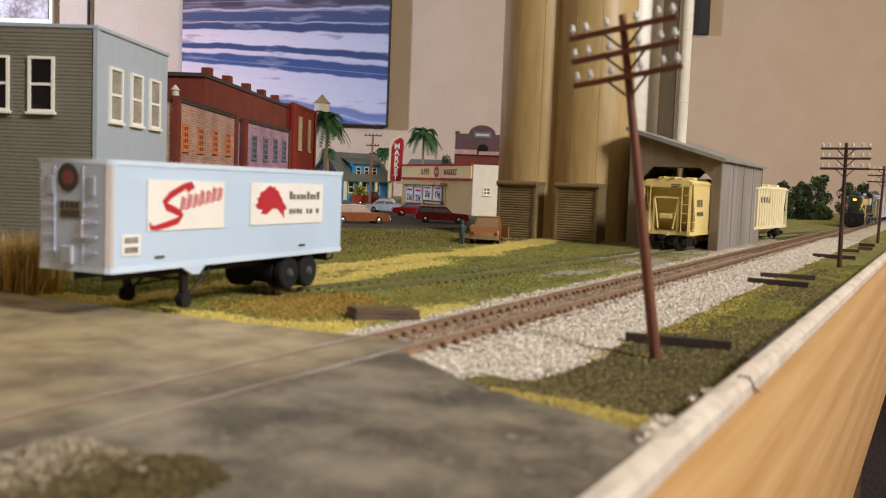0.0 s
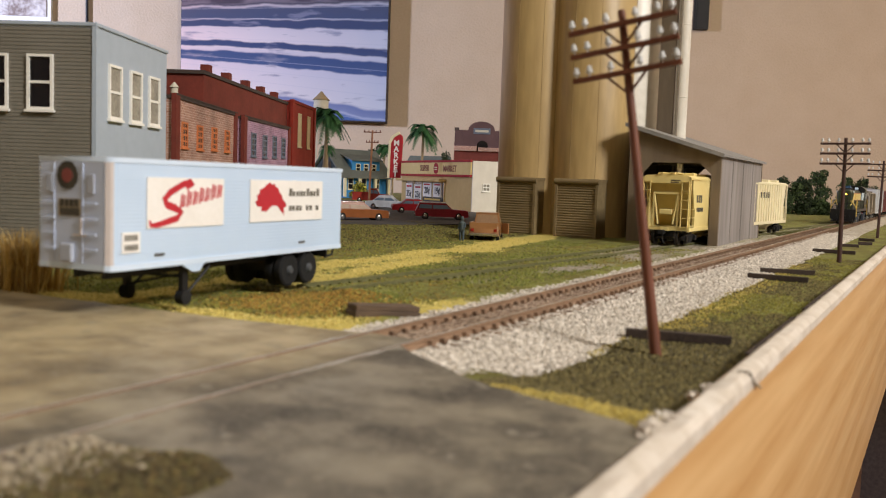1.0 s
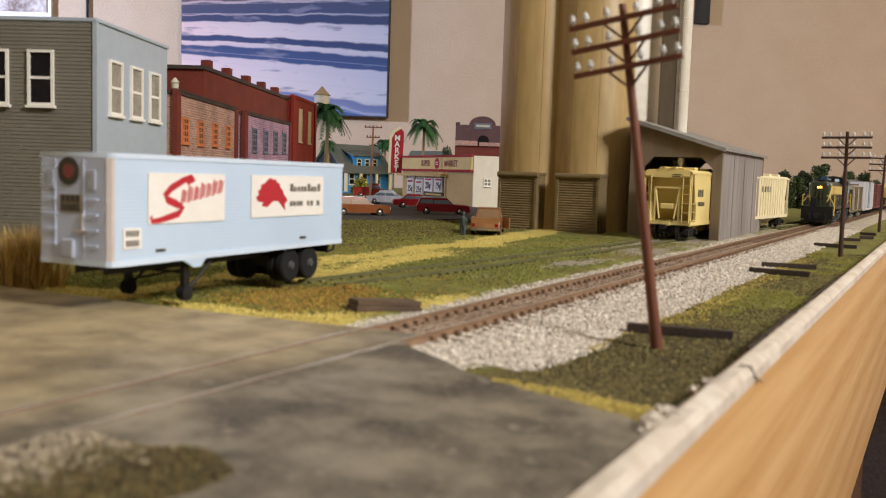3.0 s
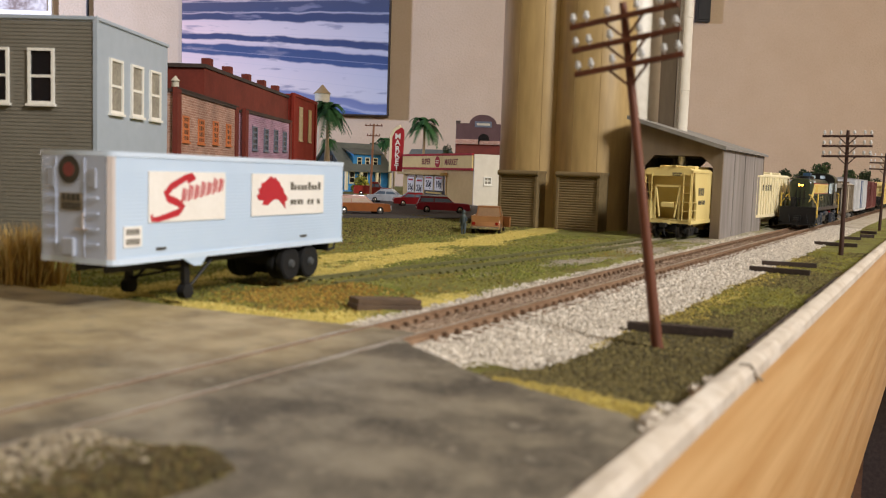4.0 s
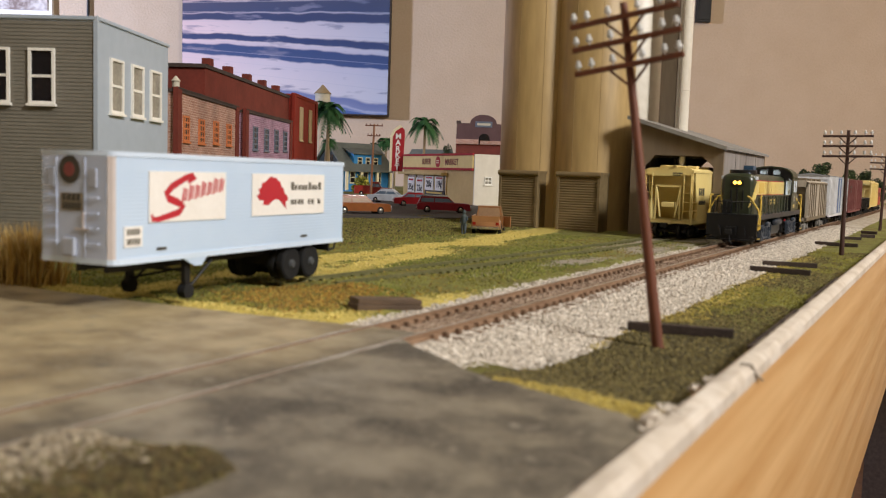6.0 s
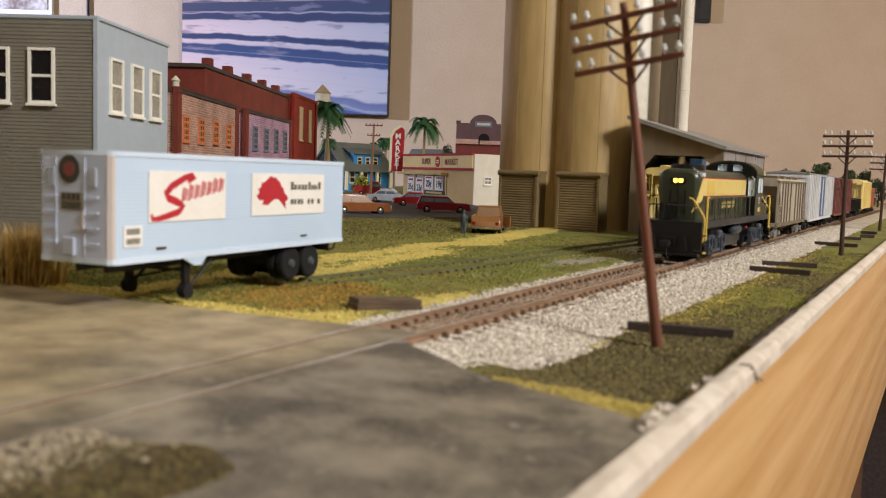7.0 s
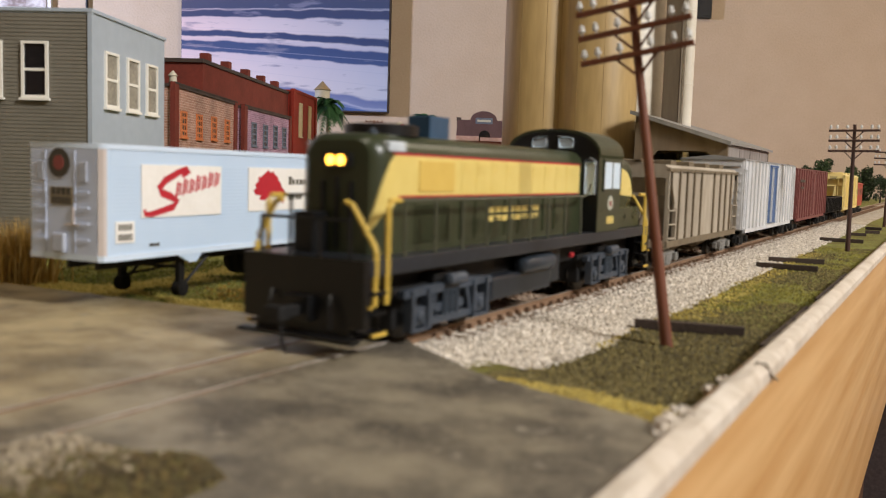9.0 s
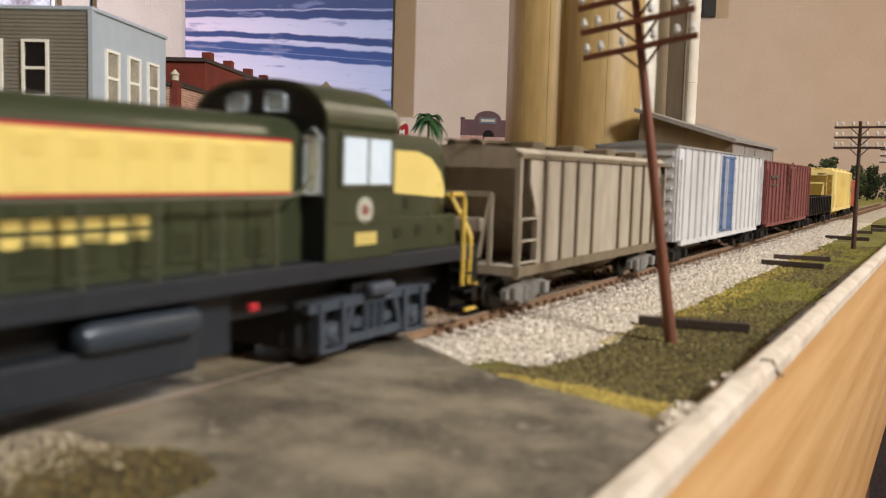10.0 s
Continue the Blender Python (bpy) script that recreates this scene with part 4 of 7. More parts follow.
        for k in range(9):
            part("railing_post", Mesh().tube([(s * 16.2, 16 + k * 13.4, 20.6), (s * 16.0, 16 + k * 13.4, 33.2)], 0.42), "loco_rail", ob)
        part("number_board", Mesh().box(*sorted((s * 9.4, s * 11.6)), 16, 23, 43.9, 46.2, 0.4), "number_white", hood, "white number board lamp")
        # cab sides
        strip([(159.5, 43.0), (178, 43.0), (184, 41.6), (188.4, 38.4), (190.4, 34.6), (190.4, 32.2), (159.5, 34.0)], 11.1, 11.4, "yellow_band", "loco_yellow", short, "yellow short hood band")
        part("battery_box", Mesh().box(*sorted((s * 11, s * 14.6)), 160, 191, 20.8, 28.4, 0.4), "loco_green", short)
        for y in (165, 174, 184):
            lv = Mesh()
            for k in range(5):
                lv.box(*sorted((s * 14.5, s * 14.9)), y - 1.6, y + 1.6, 24 + k * 0.5, 24.3 + k * 0.5)
                if y < 180:
                    lv.box(*sorted((s * 11.1, s * 11.6)), y - 1.6, y + 1.6, 30 + k * 0.5, 30.3 + k * 0.5)
            part("louver", lv, "loco_green", short)
        # fuel tank with the air reservoir before it
        part("air_tank", Mesh().lathe([(0.8, 84), (2.2, 84.8), (2.8, 86.5), (2.8, 105), (2.2, 106.6), (0.8, 107.4)], 18, x=s * 13, z=13.4, axis="y"), "tank_grey", ob, "blue-grey air reservoir", True)
    part("fuel_tank", Mesh().box(-13, 13, 66, 108, 4.6, 11.4, 1.0).box(-12.5, 12.5, 98, 116, 6, 16.6, 0.6), "sill_sheen", ob)
    part("fuel_cap", Mesh().box(15, 16.2, 117, 119, 13.6, 15.0, 0.3), "red", ob, "red fuel cap")
    # cab
    cw = 17.0
    arch = [(cw, 20.8), (cw, 46.8)] + [(cw * math.cos(a) ** 0.75, 46.8 + 8.6 * math.sin(a)) for a in [i * math.pi / 20 for i in range(1, 10)]]
    arch += [(0, 55.4)] + [(-x, z) for x, z in reversed(arch[2:])] + [(-cw, 46.8), (-cw, 20.8)]
    cab = part("cab", Mesh().prism(arch, "y", 136.5, 159.6), "loco_green", ob, "dark green cab with arched roof", True)
    part("cab_front", Mesh().prism([(x * 0.985, z - 0.2 * (z > 30)) for x, z in arch], "y", 136.22, 136.6), "loco_frame", cab, "black cab front wall")
    roof = [(x * 1.03, z + 0.25) for x, z in arch[1:-1]]
    roof += [(x, z - 0.8) for x, z in reversed(arch[1:-1])]
    part("cab_roof", Mesh().prism(roof, "y", 136.0, 160.4), "loco_green", cab, "overhanging olive cab roof")
    for s in (-1, 1):
        w = part("side_window", Mesh().box(*sorted((s * cw, s * (cw + 0.3))), 141, 158, 35.4, 45.0, 0.3), "cab_glass_glare", cab, "cab window with a pale reflection put into its colour")
        fr = Mesh()
        for q in ((140.4, 158.6, 44.8, 45.6), (140.4, 158.6, 34.8, 35.6), (140.4, 141.2, 35, 45.4), (157.8, 158.6, 35, 45.4), (149.3, 149.8, 35, 45.4)):
            fr.box(*sorted((s * cw, s * (cw + 0.5))), *q)
        part("window_frame", fr, "loco_rail", w)
        part("emblem", Mesh().lathe([(2.7, 0), (2.7, 0.15)] if s > 0 else [(2.7, -0.15), (2.7, 0)], 20, x=s * cw, y=149, z=30.4, axis="x"), "emblem_grey", cab, "round white emblem")
        part("emblem_core", Mesh().lathe([(1.1, 0), (1.1, 0.25)] if s > 0 else [(1.1, -0.25), (1.1, 0)], 16, x=s * cw, y=149, z=30.4, axis="x"), "emblem_red", cab)
        b = Mesh()
        for k in range(4):
            b.box(*sorted((s * cw, s * (cw + 0.12))), 146 + k * 1.9, 147.4 + k * 1.9, 23.4, 26)
        part("number_bars", b, "loco_yellow", cab, "yellow number bars")
        part("panel_line", Mesh().box(*sorted((s * cw, s * (cw + 0.2))), 140, 158, 28.0, 28.3), "loco_green", cab)
        for f, y in ((0, 136.2), (1, 159.9)):
            part("end_window", Mesh().box(*sorted((s * 12.4, s * 15.8)), min(y, y - 0.3 + 0.6 * f), max(y, y - 0.3 + 0.6 * f), 33.5, 44.6, 0.9), "cab_glass_glare", cab, "upright cab end window")
            part("window_rim", Mesh().tube([(s * 12.2, y - 0.3 + 0.6 * f, 33.4), (s * 12.2, y - 0.3 + 0.6 * f, 44.8), (s * 14.2, y - 0.3 + 0.6 * f, 46), (s * 16, y - 0.3 + 0.6 * f, 44.4), (s * 16, y - 0.3 + 0.6 * f, 33.4)], 0.4), "rim_metal", cab, "bright window rim")
            part("end_window", Mesh().box(*sorted((s * 2.4, s * 7.4)), min(y, y - 0.3 + 0.6 * f), max(y, y - 0.3 + 0.6 * f), 49.2, 52.6, 0.8), "cab_glass_glare", cab)
            part("window_rim", Mesh().tube([(s * 2.2, y - 0.3 + 0.6 * f, 49), (s * 2.2, y - 0.3 + 0.6 * f, 53), (s * 6.0, y - 0.3 + 0.6 * f, 52.8), (s * 7.8, y - 0.3 + 0.6 * f, 51), (s * 7.6, y - 0.3 + 0.6 * f, 49), (s * 2.2, y - 0.3 + 0.6 * f, 49)], 0.3), "rim_metal", cab)
    # nose: headlight, number plate, doors
    hl = part("headlight", Mesh().box(-4.2, 4.2, 11.6, 13, 40.0, 43.4, 0.7), "loco_frame", ob, "twin headlight housing")
    for x in (-1.4, 1.4):
        part("lens", Mesh().lathe([(0.2, -0.2), (1.2, 0)], 16, x=x, y=11.55, z=41.7, axis="y"), "headlamp", hl, "lit amber headlight lens")
    nose = Mesh().box(-0.5, 0.5, 11.9, 13, 22, 38, 0.2)
    for x in (-4.4, 3.4):
        nose.box(x, x + 1, 11.8, 13, 24, 37, 0.2)
    part("nose_post", nose, "loco_frame", ob)
    ns = Mesh().box(-8, -2.4, 7, 12.8, 20.8, 30, 0.3)
    part("sand_box", ns, "loco_frame", ob)
    # roof fittings
    part("fan_shroud", Mesh().lathe([(9.0, 0), (9.0, 2.6), (8.2, 2.8), (8.0, 1.6)], 28, y=30, z=47.8), "loco_frame", hood, "round roof fan shroud", True)
    part("exhaust_pipe", Mesh().box(-3.4, 3.4, 47, 57, 47.6, 54, 0.3), "stack_blue", hood, "square blue exhaust stack")
    part("bell", Mesh().lathe([(1.4, 0), (1.1, 1.2), (0.4, 2.0)], 12, x=6, y=17.5, z=47.2), "tank_grey", hood)
    h = Mesh()
    for x in (-1.5, 0, 1.5):
        h.lathe([(0.3, 0), (0.3, 3), (0.7, 4)], 8, x=x, y=134, z=55.3, axis="y")
    part("air_horn", h, "loco_frame", cab)
    loco_truck(ob, 40)
    loco_truck(ob, 156)
    return ob


M["rim_metal"] = mat("rim_metal", srgb("b4bcc0"), srgb("9aa2a6"), 0.25, 0.7, bump=0)
# grey instead of black on sill and fuel tank: bluish highlights painted in
M["sill_sheen"] = mat("sill_sheen", srgb("30353c"), srgb("24282e"), 0.32, 0.2, scale=200, bump=0.05)
M["stack_blue"] = mat("stack_blue", srgb("34526c"), srgb("2a445c"), 0.4, scale=150)
M["emblem_grey"] = mat("emblem_grey", srgb("b4b4a4"), srgb("a0a092"), 0.5, bump=0)
M["emblem_red"] = mat("emblem_red", srgb("8e4a44"), None, 0.6, bump=0)
M["steelwheel"] = mat("wheel_steel", srgb("3a352f"), srgb("2a2622"), 0.45, 0.6, scale=300)
M["truckblack"] = mat("truck_black", srgb("191817"), srgb("121110"), 0.6, 0.1, scale=300)
M["truck_dusty"] = mat("dusty_truck", srgb("8f8d88"), srgb("6c6860"), 0.7, scale=300)
M["weathered_dark"] = mat("weathered_trim", srgb("7a6c56"), srgb("5c503e"), 0.75, scale=200, stretch=(1, 1, 0.3))
M["darkglass"] = mat("dark_pane", (0.01, 0.01, 0.012), None, 0.1, bump=0)
# the pale pane colour stands in for a bright reflection on the glass
M["cab_glass_glare"] = mat("cab_pane", srgb("dae8f2"), srgb("c8dae8"), 0.2, 0.0, bump=0)
M["caboose_red"] = mat("caboose_red", srgb("b2452c"), srgb("9a3a26"), 0.55, scale=120)
M["loco_shutter"] = mat("ochre_shutter", srgb("dcbd62"), srgb("d0ae54"), 0.45, scale=120)
M["loco_rail"] = mat("olive_rail", srgb("4f5140"), None, 0.45, bump=0)
M["number_white"] = mat("number_white", srgb("cfd6da"), srgb("b5bec4"), 0.35, bump=0)
M["tank_grey"] = mat("tank_grey", srgb("3f4852"), srgb("343c45"), 0.35, 0.3, scale=200)
M["headlamp"] = mat("headlamp_glow", (1.0, 0.46, 0.05), (1.0, 0.46, 0.05), 0.3, bump=0, glow=7.0)
M["boxcar_white"] = mat("boxcar_white", srgb("d5d6d8"), srgb("b9b8b6"), 0.55, scale=150, stretch=(1, 1, 0.25))
M["roof_grey"] = mat("roof_grey", srgb("9a9a98"), srgb("858482"), 0.5, 0.2, scale=150)

TRAIN.append((locomotive(), 0))
TRAIN.append((covered_hopper("covered_hopper", "weathered grey two-bay covered hopper with ribbed sides", 140, 47, "weathered", "weathered_dark", [18, 30.5, 43, 57, 83, 97, 109.5, 122], bays=2, end_ladders=False), 219))
TRAIN.append((boxcar("boxcar", "white ribbed boxcar with blue sliding doors", 192, 54, "boxcar_white", "blue", "roof_grey", 7), 373))
TRAIN.append((boxcar("boxcar", "oxide brown boxcar with ribbed steel sides", 196, 52.5, "brown", "brown", "brown", 6, [(20, 40, 26, 2.2), (24, 35, 16, 1.6)]), 573))
TRAIN.append((gondola(148), 777))
TRAIN.append((covered_hopper("covered_hopper", "cream yellow covered hopper car with dark lettering", 172, 52, "yellow", "yellow", [30 + 9.4 * k for k in range(13)], letters=[(6, 86, 38, 7)]), 933))
TRAIN.append((caboose(), 1110))

HOPPER_LABEL = "pale yellow covered hopper car parked"
parked = covered_hopper("covered_hopper", HOPPER_LABEL + " inside the loading shed", 160, 52, "yellow", "yellow", [], group="parked hopper cars", moving=False, letters=[(3, 26, 34, 6), (6, 28, 26, 3.4)])
parked.matrix_world = place(-177.5, 640, 0, rz=-2.3)
parked2 = covered_hopper("covered_hopper", HOPPER_LABEL + " behind the loading shed", 150, 52, "cream", "cream", [26 + 9 * k for k in range(12)], group="parked hopper cars", moving=False, letters=[(7, 66, 38, 6)])
parked2.matrix_world = place(-170.5, 812, 0, rz=-4.5)


# ---- beside the track ----
def semi_trailer():
    ob = thing("semi_trailer", "pale blue ribbed semi trailer with red logo panels, parked", "semi trailer", place(-195.4, 162.4, 0, rz=5.6))
    W2, L, z0, z1 = 28.0, 120.7, 13.1, 44.3
    body = [(-W2, 2.2), (-W2 + 0.7, 0.7), (-W2 + 2.2, 0), (-2.2, 0), (-0.7, 0.7), (0, 2.2), (0, L), (-W2, L)]
    part("body", Mesh().prism(body, "z", z0 + 1, z1 - 0.6), "trailer", ob, smooth=True)
    rail_top = [(-W2 - 0.3, 2.2), (-W2 + 0.5, 0.5), (-W2 + 2.0, -0.3), (-2.0, -0.3), (-0.5, 0.5), (0.3, 2.2), (0.3, L + 0.2), (-W2 - 0.3, L + 0.2)]
    part("roof", Mesh().prism(rail_top, "z", z1 - 1.4, z1), "trailer_white", ob, "white roof edge", True)
    part("bottom_rail", Mesh().prism(rail_top, "z", z0, z0 + 1.6), "trailer_white", ob)
    part("front_panel", Mesh().box(-W2 + 2.2, -2.4, -0.25, 0.2, z0 + 1.6, z1 - 1.4), "trailer_end", ob, "dull grey front wall")
    part("corner_post", Mesh().prism([(-1.9, -0.28), (-0.6, 0.45), (-0.2, 1.2), (-0.9, 1.4), (-1.9, 0.3)], "z", z0 + 1.6, z1 - 1.4), "trailer_tan", ob, "tan corner post")
    for k in range(25):
        z = z0 + 2.6 + k * 1.08
        part("side_rib", Mesh().prism([(0.02, z), (0.045, z + 0.3), (0.045, z + 0.5), (0.02, z + 0.78)], "y", 2.4, L - 1), "trailer", ob)
    part("upper_band", Mesh().box(-0.1, 0.06, 2.4, L - 1, z1 - 5.2, z1 - 1.6), "trailer", ob, "plain pale upper band")
    # panels
    a = part("logo_panel", Mesh().box(0.1, 0.42, 13.2, 47.4, 24.5, 39.2), "cream_white", ob, "cream panel with a red swoosh logo")
    path = [(29.5, 36.0), (32.8, 37.6), (31.6, 38.2), (28.0, 37.2), (22.5, 34.8), (20.2, 32.8), (21.2, 31.3), (24.8, 30.2), (27.4, 28.8), (25.6, 27.2), (21.5, 26.3), (17.0, 25.4), (14.6, 25.4), (14.3, 26.8)]
    v, f = [], []
    for i, (y, z) in enumerate(path):
        d = Vector((path[min(i + 1, len(path) - 1)][0] - path[max(i - 1, 0)][0], path[min(i + 1, len(path) - 1)][1] - path[max(i - 1, 0)][1])).normalized()
        w = 1.15 * (0.4 + 0.6 * math.sin(math.pi * (i + 0.6) / len(path)))
        v += [(0.47, y - d.y * w, z + d.x * w), (0.47, y + d.y * w, z - d.x * w)]
    f = [(2 * i, 2 * i + 1, 2 * i + 3, 2 * i + 2) for i in range(len(path) - 1)]
    part("logo_swoosh", Mesh().add(v, f), "red", a, "red swoosh")
    for k in range(7):
        # paired slanted bars stand for the rest of the logo
        y, z, h, w = 26.6 + k * 2.85, 30.0 + k * 0.5, 4.4 + 0.5 * (k % 2), 2.1
        m = Mesh()
        for u0, u1, w0, w1 in ((0, 0.85, 0, 1), (1.25, 2.0, 0.12, 0.92)):
            m.prism([(y + u0 + w0 * 0.9, z + w0 * h), (y + u1 + w0 * 0.9, z + w0 * h), (y + u1 + w1 * 0.9, z + w1 * h), (y + u0 + w1 * 0.9, z + w1 * h)], "x", 0.42, 0.5)
        part("logo_stroke", m, "red", a)
    b = part("logo_panel", Mesh().box(0.1, 0.42, 61.3, 106.2, 24.9, 39.2), "cream_white", ob, "cream panel with a red animal emblem")
    # a bristly humped outline on two short legs
    blob = [(70.6, 37.7), (72.2, 38.4), (73.4, 37.6), (74.8, 38.0), (75.9, 36.8), (77.2, 36.4), (78.0, 34.9), (79.2, 34.2), (79.9, 32.6), (81.4, 31.6), (82.3, 30.3), (80.6, 29.4), (81.0, 27.0), (79.2, 28.4), (76.6, 30.3),
            (73.8, 30.4), (71.8, 29.3), (70.3, 28.4), (67.0, 28.7), (68.0, 30.0), (65.1, 30.3), (63.8, 31.7), (65.4, 32.5), (64.8, 33.9), (66.4, 34.6), (66.6, 36.0), (68.6, 36.4)]
    part("emblem", Mesh().prism(blob, "x", 0.42, 0.52), "red", b, "red bristly animal-like shape")
    for k in range(9):
        y = 84 + k * 2.25
        part("letter_bar", Mesh().box(0.42, 0.5, y, y + (1.9, 1.5, 1.7)[k % 3], 33.6, 35.4 + 1.0 * (k in (0, 5, 8))), "soft_ink", b)
    for k in range(9):
        y = 84 + k * 2.2
        if k in (4, 7):
            continue
        part("letter_bar", Mesh().box(0.42, 0.5, y, y + (1.8, 1.5)[k % 2], 28.4, 30.2), "soft_ink", b)
    s = part("number_panel", Mesh().box(0.1, 0.4, 3.7, 10.6, 17.9, 23.7), "cream_white", ob, "small cream panel with dark bars")
    for r, n in ((21.3, 4), (18.6, 6)):
        for k in range(n):
            y = 4.6 + k * 5.2 / n
            part("letter_bar", Mesh().box(0.4, 0.47, y, y + 4.0 / n, r, r + 1.7), "soft_ink", s)
    for y in (16.5, 91):
        part("small_mark", Mesh().box(0.2, 0.32, y, y + 4, 16.4, 17.2), "ink", ob)
    # front wall fittings
    e = part("round_emblem", Mesh().lathe([(3.9, -0.55), (3.9, -0.2)], 28, x=-15.5, z=39.0, axis="y"), "ink", ob, "round dark emblem")
    part("emblem_centre", Mesh().lathe([(2.0, -0.65), (2.0, -0.5)], 20, x=-15.5, z=39.0, axis="y"), "emblem_red", e, "dull red centre")
    s = part("number_panel", Mesh().box(-18.9, -10.6, -0.45, -0.2, 27.8, 32.6), "panel_buff", ob)
    for r, n in ((30.4, 4), (28.0, 6)):
        for k in range(n):
            x = -18.2 + k * 7.2 / n
            part("letter_bar", Mesh().box(x, x + 5.6 / n, -0.55, -0.4, r, r + 2.0), "ink", s)
    for x in (-23.6, -8.2):
        for z in (31.5, 27.2, 23.0, 18.8):
            part("step_rung", Mesh().tube([(x, -0.2, z), (x, -0.8, z), (x + 3.4, -0.8, z), (x + 3.4, -0.2, z)], 0.22), "trailer_end", ob)
        part("vent", Mesh().box(x + 0.2, x + 2.6, -0.7, -0.2, 34.2, 39.4, 0.2), "trailer_fitting", ob)
    part("air_box", Mesh().box(-17.4, -13.0, -1.5, -0.2, 15.0, 20.2, 0.5), "trailer_fitting", ob)
    for x in (-20.6, -10.0):
        part("panel_seam", Mesh().box(x - 0.2, x + 0.2, -0.5, -0.2, z0 + 2, z1 - 2), "trailer_end", ob)
    part("lock_bar", Mesh().box(-13.2, -8.4, -0.8, -0.3, 22.4, 22.9).box(-10.6, -10.0, -0.8, -0.3, 22.4, 27.4), "trailer_tan", ob)
    # underside
    part("apron", Mesh().prism([(28, z0 + 0.2), (39, z0 + 0.2), (36.4, 10.6), (33.2, 10.6)], "x", -0.6, 0.2), "trailer", ob)
    part("chassis_rail", Mesh().box(-20, -18.6, 6, L - 2, 10, z0).box(-9.4, -8, 6, L - 2, 10, z0), "black", ob)
    for x in (-25.0, -2.6):
        g = Mesh().box(x - 0.8, x + 0.8, 31, 33.4, 1.4, z0).tube([(x, 33, 3), (x, 45, 12)], 0.5)
        leg = part("landing_leg", g, "black", ob, "black landing gear leg")
        part("foot_wheel", Mesh().lathe([(0.8, -1.6), (2.3, -1.4), (2.3, 1.4), (0.8, 1.6)], 18, x=x, y=32.2, z=2.7, axis="x"), "tyre", leg, "landing gear wheel", True)
    part("leg_brace", Mesh().tube([(-25, 32, 9), (-2.6, 32, 9)], 0.5).tube([(-25, 32, 5), (-2.6, 32, 10)], 0.4), "black", ob)
    for y in (88.0, 100.6):
        ax = part("axle", Mesh().tube([(-26, y, 6.7), (-2, y, 6.7)], 1.0).box(-21, -7, y - 3, y + 3, 6, 10.4), "black", ob)
        for x, s2 in ((-24.6, -1), (-20.8, -1), (-6.8, 1), (-3.0, 1)):
            t = part("tyre", Mesh().lathe([(3.0, -1.6), (5.2, -1.7), (5.9, -1.2), (6.05, 0), (5.9, 1.2), (5.2, 1.7), (3.0, 1.6)], 28, x=x, y=y, z=6.7, axis="x"), "tyre", ax, "black rubber tyre", True)
    for y in (88.0, 100.6):
        part("wheel_hub", Mesh().lathe([(3.1, -0.6), (3.0, 0.4), (1.8, 0.7), (1.2, 1.6), (0.4, 1.7)], 16, x=-2.2, y=y, z=6.7, axis="x"), "hub_grey", ob, "dull grey wheel hub", True)
    part("mud_bar", Mesh().box(-27, -1, 112, 113, 10, z0).tube([(-2, 113, 10), (-2, 118, 10.6), (-2, 119, z0)], 0.5), "black", ob)
    return ob


M["trailer_fitting"] = mat("dull_fitting", srgb("b4bac6"), srgb("a4aab6"), 0.6, scale=100)
M["hub_grey"] = mat("hub_grey", srgb("55585a"), srgb("45484a"), 0.5, scale=300)
M["soft_ink"] = mat("soft_ink", srgb("6d685c"), srgb("5d584c"), 0.6, bump=0)
M["trailer_white"] = mat("trailer_white", srgb("d3e0ee"), srgb("c8d8e8"), 0.35, scale=60, bump=0.03)
M["trailer_tan"] = mat("trailer_tan", srgb("d2c8c2"), srgb("c2b6ae"), 0.6, scale=120)
M["cream_white"] = mat("cream_panel", srgb("efebe4"), srgb("e6e1d8"), 0.5, bump=0)
M["panel_buff"] = mat("buff_panel", srgb("a89c86"), None, 0.6, bump=0)
semi_trailer()


M["pole_dark"] = mat("aged_pole", srgb("45281b"), srgb("321d14"), 0.65, scale=300, stretch=(1, 1, 0.15))


def telegraph_pole(label, m, length=96.0, wood="pole_dark"):
    ob = thing("telegraph_pole", label, "utility pole", m, "telegraph poles along the line")
    part("pole", Mesh().tube([(0, 0, -8), (0, 0, 40), (0, 0, length)], 1.75, 12, 1.05), wood, ob, smooth=True)
    for z in (length - 4, length - 10.6, length - 17.4):
        arm = part("crossarm", Mesh().box(-15.5, 15.5, -2.2, -0.9, z - 0.75, z + 0.75, 0.2), wood, ob)
        for x in (-14.3, -10.4, -4.2, 4.2, 10.4, 14.3):
            ins = Mesh().lathe([(0.3, 0.6), (0.35, 1.6), (0.95, 1.7), (1.0, 2.5), (0.7, 2.7), (0.75, 3.4), (0.3, 3.8)], 10, x=x, y=-1.5, z=z)
            part("insulator", ins, "insulator", arm, "clear glass insulator", True)
        for s in (-1, 1):
            part("brace", Mesh().tube([(s * 0.8, -0.8, z - 5.2), (s * 5.6, -0.9, z - 0.4)], 0.38), wood, arm)
    return ob


telegraph_pole("leaning red-brown telegraph pole with three crossarms", place(-67, 240, -5, ry=-8.8), wood="pole")
telegraph_pole("upright dark brown telegraph pole with three crossarms", place(-59.5, 649, -17, ry=-0.6))
telegraph_pole("dark brown telegraph pole far down the line", place(-62, 1073, -17, ry=0.8))
telegraph_pole("dark brown telegraph pole beyond the trees", place(-64, 1500, -17))


def loose_tie(x, y, rz, n=30, z=-5.0, w=3.0):
    m = Mesh().box(-n / 2, n / 2, -w / 2, w / 2, 0, 2.8, 0.25)
    solid("railway_tie", m, "timber", "dark weathered wooden tie lying on the turf", "railway tie", place(x, y, z, rz=rz), group="discarded ties")


